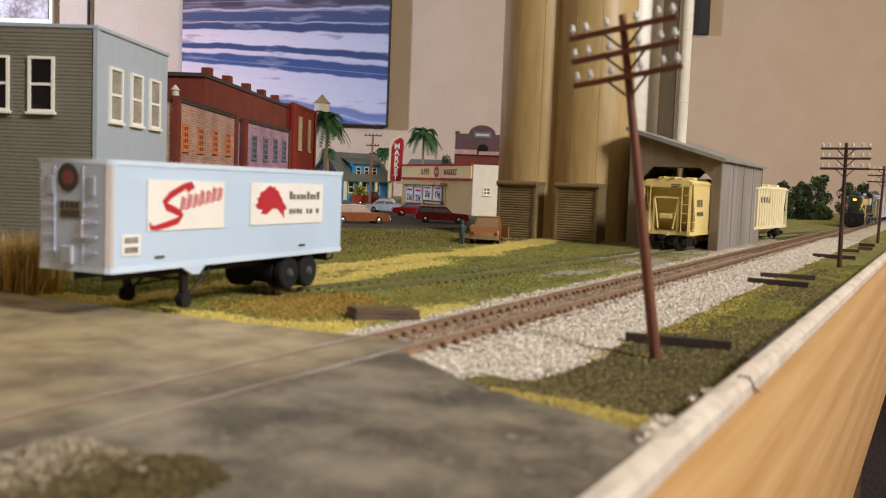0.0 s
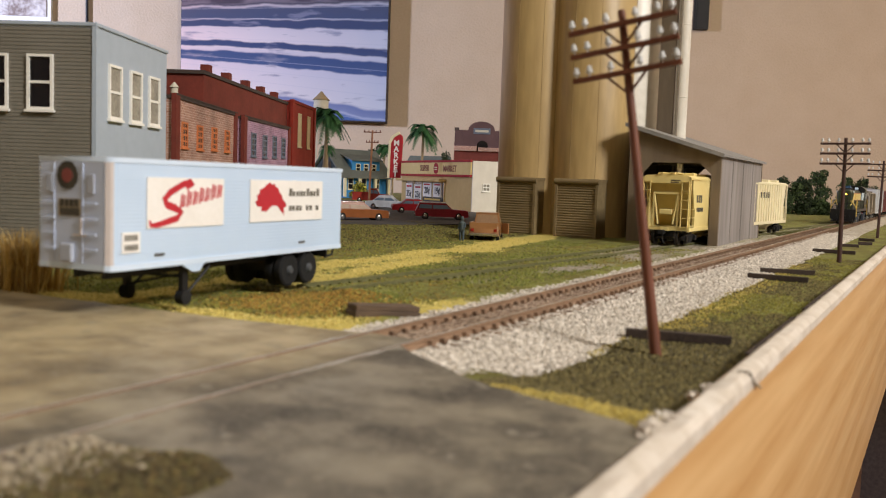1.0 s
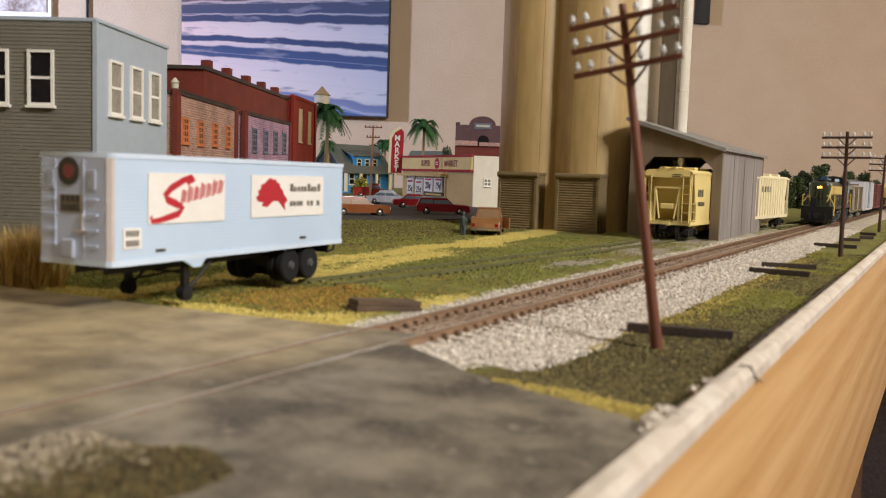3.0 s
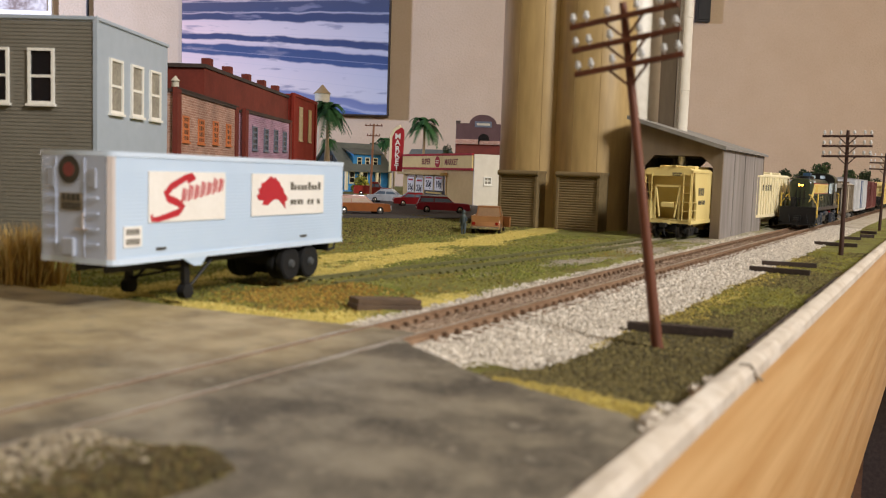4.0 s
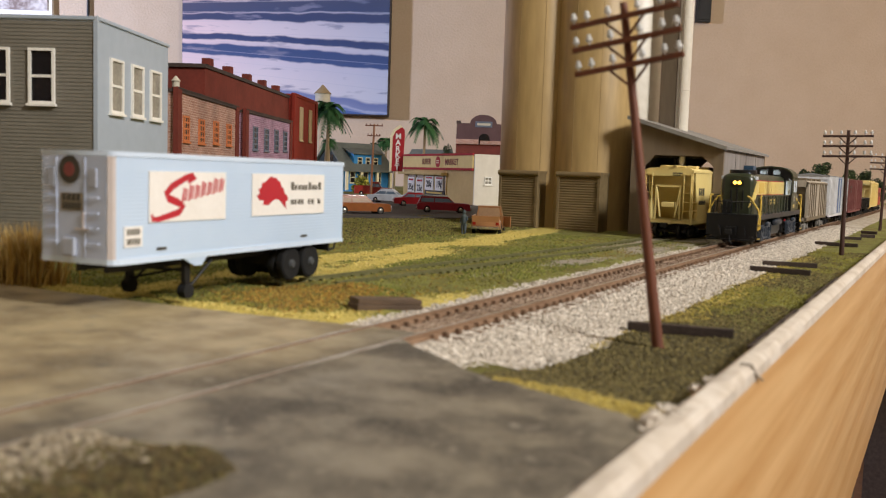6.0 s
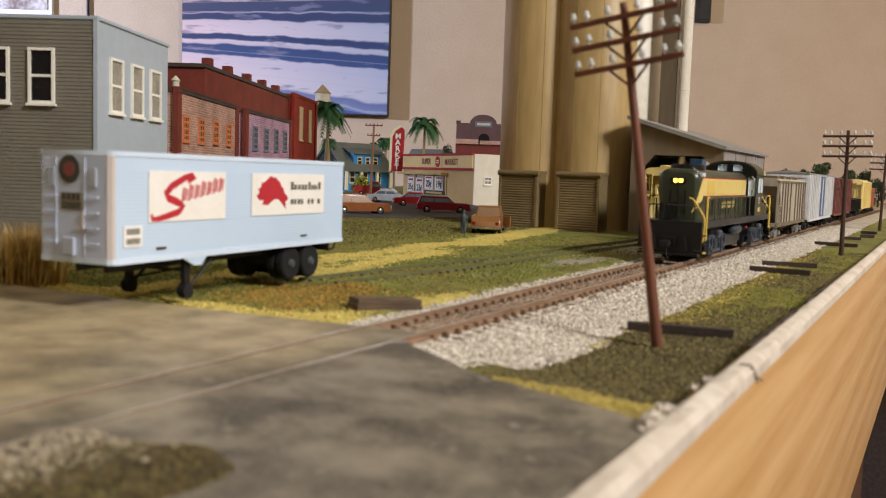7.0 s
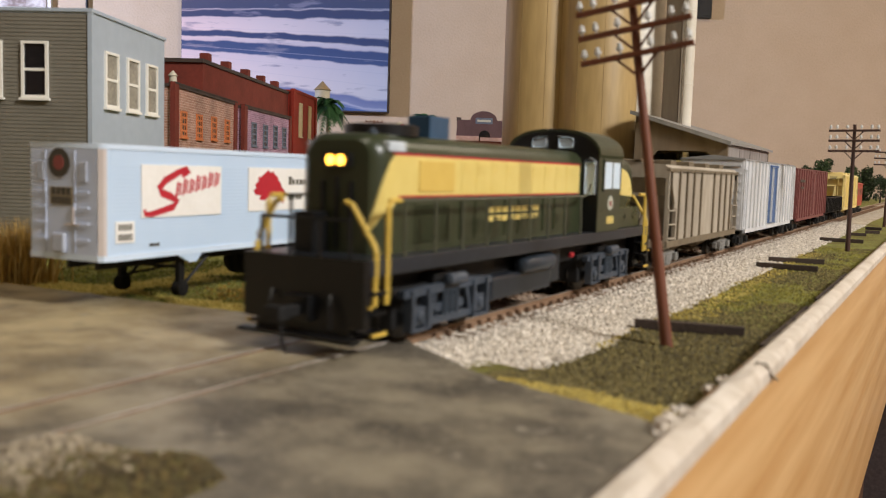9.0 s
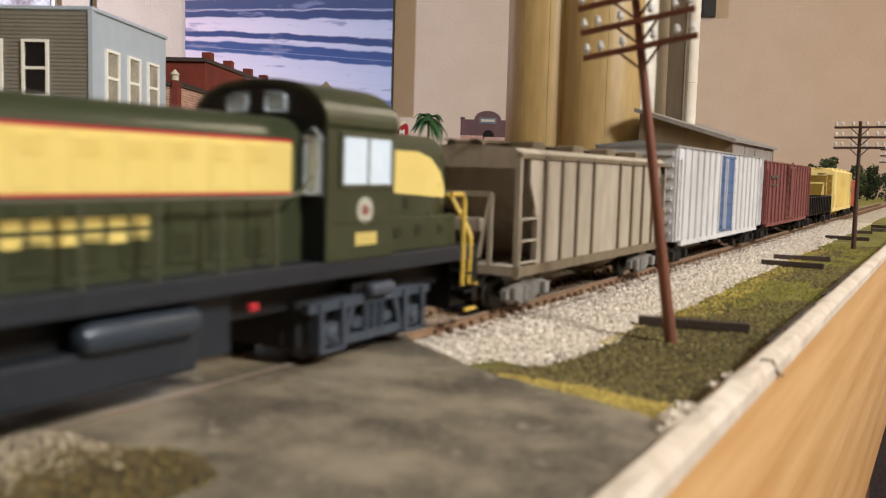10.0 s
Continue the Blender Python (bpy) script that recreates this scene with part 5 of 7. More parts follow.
for x, y, rz, n in ((-67.5, 265, 13, 31), (-73.5, 486, 0, 30), (-75, 529, 14, 29), (-73, 748, -4, 31), (-70, 850, 8, 14), (-62, 905, 20, 12), (-66, 980, -15, 15)):
    loose_tie(x, y, rz, n)
for y0, y1 in ((236, 318), (342, 446)):
    solid("edging_strip", Mesh().box(-42.6, -41.2, y0, y1, -8, -0.9, 0.2), "timber", "thin dark wooden strip between turf and plaster bead", "edging strip", group="edging strips")
solid("wire_staple", Mesh().tube([(-37.6, 198, 0.2), (-36.6, 199, 1.7), (-35.0, 201, 1.2), (-34.2, 203, -1.5), (-34.1, 211, -4.0)], 0.3, 8), "steel", "bent grey wire staple in the plaster bead", "wire staple", smooth=True)
solid("timber_block", Mesh().box(-11, 11, -5, 5, -1, 4.4, 0.5).box(-10.6, 10.8, -4.4, 4.6, 4.4, 6.2, 0.4), "old_timber", "dark timber crib block half buried in turf", "timber block", place(-152, 231, -4.8, rx=-2, ry=3, rz=55))


def silo_group():
    # the rear right silo gets a paler concrete: strong light painted into its colour
    for x, y, mt in ((-318, 722, "concrete"), (-267, 722, "concrete"), (-262, 790, "concrete_pale_lit"), (-330, 790, "concrete")):
        ob = thing("grain_silo", "tall tan concrete grain silo with stained sides", "grain silo", place(x, y, -2.2), "grain silos")
        part("cylinder", Mesh().lathe([(33, -4), (33, 420), (31, 424), (6, 430)], 64), mt, ob, smooth=True)
        for a in (-100, -62, 20):
            c, s = math.cos(radians(a)), math.sin(radians(a))
            part("seam", Mesh().tube([(c * 33, s * 33, 0), (c * 33, s * 33, 420)], 0.22, 5), "concrete_dark", ob, "darker vertical joint")
    for x0, x1 in ((-333, -297.5), (-280, -243)):
        ob = thing("loading_bay", "brown-grey corrugated loading bay with rolled top edge", "loading bay", group="loading bays at the silos")
        part("bay_body", Mesh().box(x0 + 0.6, x1 - 0.6, 679, 705, -4, 44), "bay_steel", ob)
        for k in range(21):
            z = -1 + k * 2.05
            part("slat", Mesh().prism([(679.1, z), (678.6, z + 0.6), (678.6, z + 1.3), (679.1, z + 1.9)], "x", x0 + 2, x1 - 2), "bay_steel", ob)
        part("top_roll", Mesh().lathe([(2.3, x0 - 0.8), (2.3, x1 + 0.8)], 16, y=678.6, z=44, axis="x").box(x0 - 0.6, x1 + 0.6, 678.6, 705, 44, 46.2), "bay_steel", ob, smooth=True)
        for x in (x0, x1 - 2):
            part("post", Mesh().box(x, x + 2, 677.6, 706, -4, 45), "bay_steel", ob)
    ob = thing("elevator_leg", "dark steel elevator leg with lattice beside the silos", "grain elevator leg", place(-216, 773, -2.2))
    part("casing", Mesh().box(-8, 6, -7, 7, -2, 420, 0.4), "leg_dark", ob)
    lat = Mesh()
    for x in (6.8, 9.6):
        lat.box(x, x + 0.7, -7.5, -6.8, -2, 420)
    for k in range(70):
        z = k * 6
        lat.tube([(7.1, -7.2, z), (9.9, -7.2, z + 3), (7.1, -7.2, z + 6)], 0.25, 4)
    part("ladder_cage", lat, "steel", ob, "pale lattice ladder")
    ob = thing("grain_spout", "pale round steel downpipe beside the elevator leg", "pipe", place(-206, 775, -2.2))
    part("pipe", Mesh().lathe([(5.6, -4), (5.6, 420)], 28), "concrete_pale_lit", ob, smooth=True)
    for k in range(6):
        part("flange", Mesh().lathe([(5.6, 0), (5.9, 0.2), (5.9, 1.0), (5.6, 1.2)], 28, z=60 + k * 62), "concrete_pale_lit", ob, smooth=True)


M["concrete_dark"] = mat("silo_joint", srgb("9c8358"), None, 0.85)
M["concrete_pale_lit"] = mat("pale_lit_concrete", srgb("ddd6c6"), srgb("ccc3b0"), 0.38, scale=90)
M["bay_steel"] = mat("bay_steel", srgb("877452"), srgb("6e5d3e"), 0.6, 0.15, scale=120, stretch=(0.3, 1, 1))
M["leg_dark"] = mat("leg_dark", srgb("6b5f4e"), srgb("55493b"), 0.7, scale=120, stretch=(1, 1, 0.2))
silo_group()


def shed():
    ob = thing("loading_shed", "weathered grey steel rail loading shed with sloping roof", "loading shed", place(0, 0, -2.2))
    face = [(-222, -3), (-222, 91), (-150, 69), (-150, -3), (-157, -3), (-157, 55), (-166, 63.5), (-203, 63.5), (-211, 55), (-211, -3)]
    for y in (690, 860):
        part("end_wall", Mesh().prism(face, "y", y, y + 3), "shed_front", ob, "brown end wall, darker than the sides, with chamfered opening")
    for x, zt in ((-222, 90.5), (-152.6, 69)):
        n = 4
        for k in range(n):
            a, b = 693 + k * 167 / n, 693 + (k + 1) * 167 / n - 0.5
            part("wall_panel", Mesh().box(x, x + 2.4, a, b, -3, zt - (0 if k % 2 else 0.3)), "shed", ob)
        part("girt", Mesh().box(x + (2.4 if x < -200 else -0.5) , x + (2.9 if x < -200 else 0), 693, 860, 33, 34), "shed", ob)
    for k in range(4):
        part("seam", Mesh().box(-150.2, -149.9, 693 + k * 41.7, 693.5 + k * 41.7, -3, 69), "shed", ob)
    part("seam", Mesh().box(-150.2, -149.95, 693, 860, 48, 48.4), "shed", ob)
    part("roof", Mesh().prism([(-225, 92.4), (-147.4, 68.7), (-147.4, 70.6), (-225, 94.4)], "y", 686, 868), "shed_roof", ob, "grey sloping roof sheet")
    part("eave_trim", Mesh().prism([(-225.4, 91.6), (-147, 67.8), (-147, 70.9), (-225.4, 94.7)], "y", 685.2, 686.4), "shed_roof", ob)
    for y in (720, 800):
        part("roof_beam", Mesh().box(-220, -152, y, y + 3, 62, 66), "leg_dark", ob)
    part("filling_spout", Mesh().lathe([(2.6, 0), (2.2, -4), (1.0, -9)], 14, x=-183, y=696, z=63), "concrete_pale_lit", ob, "pale filling spout", True)


M["shed_front"] = mat("shed_front_steel", srgb("857560"), srgb("645644"), 0.65, 0.1, scale=80, stretch=(1, 1, 0.12))
M["shed_roof"] = mat("shed_roof_steel", srgb("989590"), srgb("7d7a75"), 0.55, 0.2, scale=80)
shed()


# ---- vehicles ----
def vehicle(name, label, m, L, paint, kind="sedan", roofpaint=None, trim="chrome", glass="car_glass_sheen", size=(1, 1, 1)):
    """A small road vehicle along local x, its nose at +x."""
    ob = thing(name, label, "pickup truck" if kind in ("pickup", "old_pickup") else "car", m)
    w = 10.6
    hood = 9.6 if kind != "old_pickup" else 11.5
    low = [(-L / 2, 3.6), (L / 2 - 0.5, 3.2), (L / 2, 5), (L / 2 - 0.6, hood - 0.7), (L / 2 - 2.5, hood), (L * 0.16, hood + 0.6), (-L * 0.3, hood + 0.6), (-L / 2 + 1, hood), (-L / 2, hood - 2)]
    bm = Mesh()
    v, f, n = [], [], len(low)
    for s, inset in ((-w, 0.7), (-w + 0.8, 0), (w - 0.8, 0), (w, 0.7)):
        v += [(x * (1 - inset * 0.03), s, z - inset * 0.5 * (z > 8)) for x, z in low]
    for i in range(3):
        f += [(i * n + k, i * n + (k + 1) % n, (i + 1) * n + (k + 1) % n, (i + 1) * n + k) for k in range(n)]
    f += [tuple(range(n)), tuple(range(4 * n - 1, 3 * n - 1, -1))]
    part("body", bm.add(v, f), paint, ob, smooth=True)
    if kind == "sedan":
        c = [(-L * 0.34, hood + 0.4), (-L * 0.2, hood + 6), (L * 0.06, hood + 6.2), (L * 0.2, hood + 0.4)]
    elif kind == "wagon":
        c = [(-L * 0.47, hood + 0.2), (-L * 0.42, hood + 6.2), (L * 0.06, hood + 6.4), (L * 0.2, hood + 0.4)]
    elif kind == "old_pickup":
        c = [(-L * 0.06, hood), (-L * 0.04, hood + 7), (L * 0.14, hood + 7.2), (L * 0.22, hood)]
    else:
        c = [(-L * 0.05, hood + 0.2), (-L * 0.03, hood + 7.4), (L * 0.16, hood + 7.6), (L * 0.26, hood + 0.2)]
    v = [(x, s * (w - 0.9 - 1.3 * (z > hood + 2)), z) for s in (-1, 1) for x, z in c]
    cab = part("cabin", Mesh().add(v, [(0, 1, 2, 3), (7, 6, 5, 4), (0, 4, 5, 1), (1, 5, 6, 2), (2, 6, 7, 3)]), paint, ob)
    part("roof", Mesh().box(c[1][0] - 0.3, c[2][0] + 0.3, -w + 2.0, w - 2.0, c[1][1] - 0.2, c[2][1] + 0.5, 0.35), roofpaint or paint, cab)
    q0, q1, q2, q3 = c
    t = 0.86
    for s in (-1, 1):
        mid = (q1[0] + q2[0]) / 2
        for a0, a1, b0, b1 in ((q0[0] + 2.0, q1[0] + 0.8, mid - 0.5, mid - 0.5), (mid + 0.5, mid + 0.5, q3[0] - 2.0, q2[0] - 0.6)):
            y0, y1 = s * (w - 0.75), s * (w - 2.1)
            part("side_window", Mesh().add([(a0, y0, hood + 1.0), (b0, y0, hood + 1.0), (b1, y1, q1[1] - 0.8), (a1, y1, q1[1] - 0.8)], [(0, 1, 2, 3)]), glass, cab, "glass side window")
    for x0, x1, d in ((q3[0], q2[0], 0.2), (q0[0], q1[0], -0.2)):
        part("windscreen", Mesh().add([(x0 + d, -w + 2.0, hood + 1), (x0 + d, w - 2.0, hood + 1), (x1 + d, w - 3.2, q1[1] - 0.6), (x1 + d, -w + 3.2, q1[1] - 0.6)], [(0, 1, 2, 3)]), glass, cab, "glass windscreen")
    for x in (-L * 0.31, L * 0.31):
        for s in (-1, 1):
            wh = part("wheel", Mesh().lathe([(2.4, -1.2), (3.5, -1.1), (3.75, 0), (3.5, 1.1), (2.4, 1.2)], 20, x=x, y=s * (w - 1.0), z=3.75, axis="y"), "tyre", ob, "black tyre", True)
            part("hubcap", Mesh().lathe([(2.3, -0.1), (1.6, 0.4 * 1), (0.3, 0.6)] if s > 0 else [(0.3, -0.6), (1.6, -0.4), (2.3, 0.1)], 14, x=x, y=s * (w + 0.2), z=3.75, axis="y"), trim, wh, "bright hubcap", True)
    for x, d in ((L / 2, 1), (-L / 2, -1)):
        part("bumper", Mesh().box(*sorted((x - 0.2 * d, x + 1.0 * d)), -w + 0.3, w - 0.3, 3.6, 5.4, 0.35), trim, ob, "bright bumper")
        for s in (-1, 1):
            part("lamp", Mesh().box(*sorted((x - 0.5 * d, x + 0.35 * d)), *sorted((s * (w - 1.0), s * (w - 3.4))), 6.2, 8.2, 0.3), "lamp_lens" if d < 0 else "number_white", ob)
    if kind in ("pickup", "old_pickup"):
        bed = Mesh()
        for s in (-1, 1):
            bed.box(-L / 2 + 0.6, -L * 0.06, *sorted((s * w, s * (w - 1.0))), hood, hood + 2.4)
        bed.box(-L / 2 + 0.3, -L / 2 + 1.2, -w + 0.6, w - 0.6, 6, hood + 2.4, 0.2)
        part("cargo_bed", bed, paint, ob)
    if kind == "pickup":
        a, b = Vector((7, -w, 0)), Vector((1.0, -w - 5.5, 0))
        d = (b - a).normalized()
        n = Vector((-d.y, d.x, 0)) * 0.5
        v = [tuple(p + q + Vector((0, 0, z))) for z in (4, 11) for p, q in ((a, n), (b, n), (b, -n), (a, -n))]
        part("open_door", Mesh().add(v, [(0, 1, 2, 3), (7, 6, 5, 4), (0, 4, 5, 1), (1, 5, 6, 2), (2, 6, 7, 3), (3, 7, 4, 0)]), paint, ob, "door standing open")
    for c in ob.children_recursive:
        c.data.transform(Matrix.Diagonal((*size, 1)))
    return ob


M["chrome"] = mat("chrome", srgb("c9c6c0"), srgb("b0aca4"), 0.2, 0.9, bump=0)
# car panes coloured blue-grey to carry the reflection seen on dark glass
M["car_glass_sheen"] = mat("car_glass_sheen", srgb("74889a"), srgb("5c7082"), 0.3, 0.2, bump=0)
M["tan_glass"] = mat("tan_glass", srgb("957654"), srgb("806448"), 0.5, bump=0)
M["lamp_lens"] = mat("red_lens", srgb("8a2018"), None, 0.25, bump=0)
for k, h in {"car_red": "b0202a", "car_maroon": "94192c", "car_white": "d6dde4", "car_orange": "8f501e", "truck_tan": "9a6c44", "truck_red": "a83a2e"}.items():
    M[k] = mat(k, srgb(h), None, 0.3, scale=100, bump=0.02, coat=0.3)
vehicle("pickup_truck", "brown and tan pickup truck with an open door on the grass", place(-300, 596, -2, rz=112), 58, "truck_tan", "pickup", glass="tan_glass", size=(1, 1, 1.14))
vehicle("station_wagon", "dark red station wagon with white roof, parked", place(-476, 834, -2, rz=33), 58, "car_maroon", "wagon", "car_white", size=(1, 1, 1.2))
vehicle("sedan", "red two-door sedan parked on the lot", place(-584, 957, -2, rz=38), 62, "car_red", "sedan", "car_white", size=(1, 1, 1.2))
vehicle("sedan", "white sedan with black roof parked on the lot", place(-666, 1019, -2, rz=20), 62, "car_white", "sedan", size=(1, 1, 1.25))
vehicle("sedan", "orange-brown sedan parked behind the trailer", place(-507, 720, -2, rz=52), 60, "car_orange", "wagon", glass="tan_glass", size=(1, 1, 1.2))
vehicle("old_pickup", "red vintage pickup truck parked by the house", place(-868, 1273, -2, rz=30), 66, "truck_red", "old_pickup", size=(1, 1, 1.35))

M["figure_green"] = mat("figure_paint", srgb("4a5040"), srgb("3a4a5a"), 0.7, scale=300)
fig = Mesh()
for d in (-1.1, 1.1):
    fig.lathe([(0.8, 0), (0.9, 0.8), (0.75, 2.5), (1.15, 7.6), (0.9, 8.6)], 10, x=d)
    fig.tube([(d * 1.9, 0.2, 13.6), (d * 2.3, -0.2, 10.8), (d * 1.9, -1.2, 8.6)], 0.62, 8, 0.5)
fig.lathe([(1.5, 7.6), (1.7, 9), (1.9, 11.5), (2.0, 13.4), (1.1, 14.5), (0.7, 15.0)], 12)
fig.lathe([(0.6, 14.8), (1.15, 15.8), (1.2, 17.0), (0.6, 18.0)], 12)
solid("model_figure", fig, "figure_green", "tiny olive green painted model figure beside the truck", "figurine", place(-300, 556, -2), smooth=True)



# ---- the town ----
def window_unit(parent, x, y, z, w, h, axis, frame_mat, glass="darkglass", depth=1.2, sill=True, bars=(1, 2)):
    """A sash window on a wall; axis: the wall's outward direction, '+x' or '-y'. x, y, z: its lower middle on the wall."""
    m = Mesh()
    t = 1.3 if w > 9 else 0.8
    def bx(a0, a1, z0, z1, d0, d1):
        if axis == "+x":
            m2.box(x + d0, x + d1, y + a0, y + a1, z + z0, z + z1)
        else:
            m2.box(x + a0, x + a1, y - d1, y - d0, z + z0, z + z1)
    m2 = m
    bx(-w / 2, w / 2, 0, t, 0, depth), bx(-w / 2, w / 2, h - t, h, 0, depth)
    bx(-w / 2, -w / 2 + t, t, h - t, 0, depth), bx(w / 2 - t, w / 2, t, h - t, 0, depth)
    win = part("window", m, frame_mat, parent)
    m2 = Mesh()
    for k in range(1, bars[1]):
        bx(-w / 2 + t, w / 2 - t, h * k / bars[1] - t / 2, h * k / bars[1] + t / 2, 0, depth * 0.7)
    for k in range(1, bars[0]):
        bx(-w / 2 + w * k / bars[0] - t / 3, -w / 2 + w * k / bars[0] + t / 3, t, h - t, 0, depth * 0.6)
    part("sash_bar", m2, frame_mat, win)
    if sill:
        m2 = Mesh()
        bx(-w / 2 - 0.8, w / 2 + 0.8, -1.2, 0, 0, depth + 0.8)
        part("sill", m2, frame_mat, win)
    m2 = Mesh()
    bx(-w / 2 + t * 0.6, w / 2 - t * 0.6, t * 0.6, h - t * 0.6, 0.05, depth * 0.35)
    part("pane", m2, glass, win)
    return win


def grey_building():
    ob = thing("corner_building", "three-storey grey clapboard building with white sash windows", "building", place(-358, 288, -2, rz=26))
    W2, D, H = 150, 90, 112
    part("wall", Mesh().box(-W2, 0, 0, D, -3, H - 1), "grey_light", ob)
    # front boards take a darker grey than the wall: shade put into their colour
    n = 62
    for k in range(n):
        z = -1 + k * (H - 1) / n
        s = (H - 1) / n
        part("siding_board", Mesh().prism([(-0.0, z), (-0.3, z), (-0.06, z + s * 0.97), (0.0, z + s * 0.97)], "x", -W2, -1.2), "grey_shaded", ob)
    part("corner_board", Mesh().box(-1.4, 0.7, -0.8, 1.4, -3, H - 1), "grey_light", ob)
    part("roof", Mesh().box(-W2 - 0.8, 0.9, -0.9, D + 0.8, H - 1.2, H + 0.6, 0.3), "grey_light", ob, "thin flat roof edge")
    for y in (20.8, 46.2, 70.8):
        window_unit(ob, 0, y, 68, 15, 27, "+x", "white", "dim_glass")
    for x in (-27, -49.5, -72, -94.5, -117):
        window_unit(ob, x, 0, 70.5, 13, 26.5, "-y", "white", depth=1.5)


def brick_building(name, label, corner, rz, L, H, deep, wall_mat, win, trim, side_mat=None, cols=None, arched=True, glass="darkglass"):
    ob = thing(name, label, "building", place(corner[0], corner[1], -2, rz=rz))
    part("wall", Mesh().box(-deep, 0, 0, L, -3, H), wall_mat, ob)
    for k in range(9):
        z = H - 6 - k * 6.2
        part("brick_course", Mesh().box(-0.1, 0.22, 0.5, L - 0.5, z, z + 0.5), wall_mat, ob)
    part("parapet", Mesh().box(-deep - 1, 1.2, -1.2, L + 1.2, H, H + 2.2).box(-3, 1.6, -1.6, L + 1.6, H + 2.2, H + 3.2), trim, ob, "darker parapet cap")
    part("pilaster", Mesh().box(-2, 1.4, -2, 7, -3, H + 3.4), side_mat or wall_mat, ob)
    part("pilaster", Mesh().box(-2, 1.4, L - 7, L + 2, -3, H + 3.4), side_mat or wall_mat, ob)
    for y, z, w, h, m in cols:
        window_unit(ob, 0, y, z, w, h, "+x", m, glass, 0.9, True, (3, 4) if w > 10 else (1, 2))
        if arched:
            part("lintel", Mesh().prism([(y - w / 2 - 1, z + h), (y + w / 2 + 1, z + h), (y + w / 2 + 0.4, z + h + 1.6), (y, z + h + 2.6), (y - w / 2 - 0.4, z + h + 1.6)], "x", -0.1, 0.8), trim if trim != "roof_dark" else wall_mat, ob)
    return ob


for k, (a, b) in {"brick_red": ("a43320", "8c2a1c"), "brick_dark": ("7a3022", "60261a"),
                  "roof_dark": ("4a3b34", "39302b"), "window_orange": ("d27c48", "c06c3a"), "window_grey": ("6d7480", "5b626e"), "house_green": ("12231f", "0d1a17"), "house_blue": ("3a8cc4", "307cb2"),
                  "shingle": ("6a6e68", "575b55"), "palm_trunk": ("a8926e", "8a7658"), "frond": ("386634", "275026"), "leafage": ("3d4f2b", "2e3d20"), "leafage2": ("4d5c33", "3a4726"),
                  "sign_red": ("b01f24", "9c1a1f"), "grey_shaded": ("777266", "686356"), "dim": ("b9a98a", "a7977a"), "tower_white": ("c9c2ae", "b5ad98"), "straw": ("c8a858", "a88a40")}.items():
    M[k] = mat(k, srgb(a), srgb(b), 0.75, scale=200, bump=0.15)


def brick_material(name, tone, other, mortar, long=5.2, high=1.8):
    """Courses of small brick in two tones on a wall that faces x or y, with recessed joints and soft stains."""
    m = bpy.data.materials.new(name)
    m.use_nodes = True
    nt = m.node_tree
    b = nt.nodes["Principled BSDF"]
    b.inputs["Roughness"].default_value = 0.75
    tc, sep, add, put, br = (nt.nodes.new("ShaderNode" + k) for k in ("TexCoord", "SeparateXYZ", "Math", "CombineXYZ", "TexBrick"))
    nt.links.new(tc.outputs["Object"], sep.inputs[0])
    nt.links.new(sep.outputs[0], add.inputs[0])
    nt.links.new(sep.outputs[1], add.inputs[1])
    nt.links.new(add.outputs[0], put.inputs[0])
    nt.links.new(sep.outputs[2], put.inputs[1])
    nt.links.new(put.outputs[0], br.inputs["Vector"])
    for k, v in (("Color1", tone), ("Color2", other), ("Mortar", mortar)):
        br.inputs[k].default_value = (*srgb(v), 1)
    for k, v in (("Scale", 1.0), ("Brick Width", long * MM), ("Row Height", high * MM), ("Mortar Size", 0.22 * MM), ("Bias", 0.1)):
        br.inputs[k].default_value = v
    n = nt.nodes.new("ShaderNodeTexNoise")
    n.inputs["Scale"].default_value, n.inputs["Detail"].default_value = 40, 4
    nt.links.new(tc.outputs["Object"], n.inputs["Vector"])
    mr, hv, bp = nt.nodes.new("ShaderNodeMapRange"), nt.nodes.new("ShaderNodeHueSaturation"), nt.nodes.new("ShaderNodeBump")
    mr.inputs[1].default_value, mr.inputs[2].default_value, mr.inputs[3].default_value, mr.inputs[4].default_value = 0.3, 0.7, 0.75, 1.2
    nt.links.new(n.outputs["Fac"], mr.inputs[0])
    nt.links.new(mr.outputs[0], hv.inputs["Value"])
    nt.links.new(br.outputs["Color"], hv.inputs["Color"])
    nt.links.new(hv.outputs[0], b.inputs["Base Color"])
    bp.invert = True
    bp.inputs["Strength"].default_value, bp.inputs["Distance"].default_value = 0.6, 0.0003
    nt.links.new(br.outputs["Fac"], bp.inputs["Height"])
    nt.links.new(bp.outputs[0], b.inputs["Normal"])
    return m


M["brick_tan"] = brick_material("tan_brick", "b98d78", "a0725e", "c8ac9c")
M["brick_mauve"] = brick_material("mauve_brick", "a98096", "916a80", "b8a0ac")
M["dim_glass"] = mat("dim_glass", srgb("a8a394"), srgb("6e6a60"), 0.2, bump=0, scale=500)

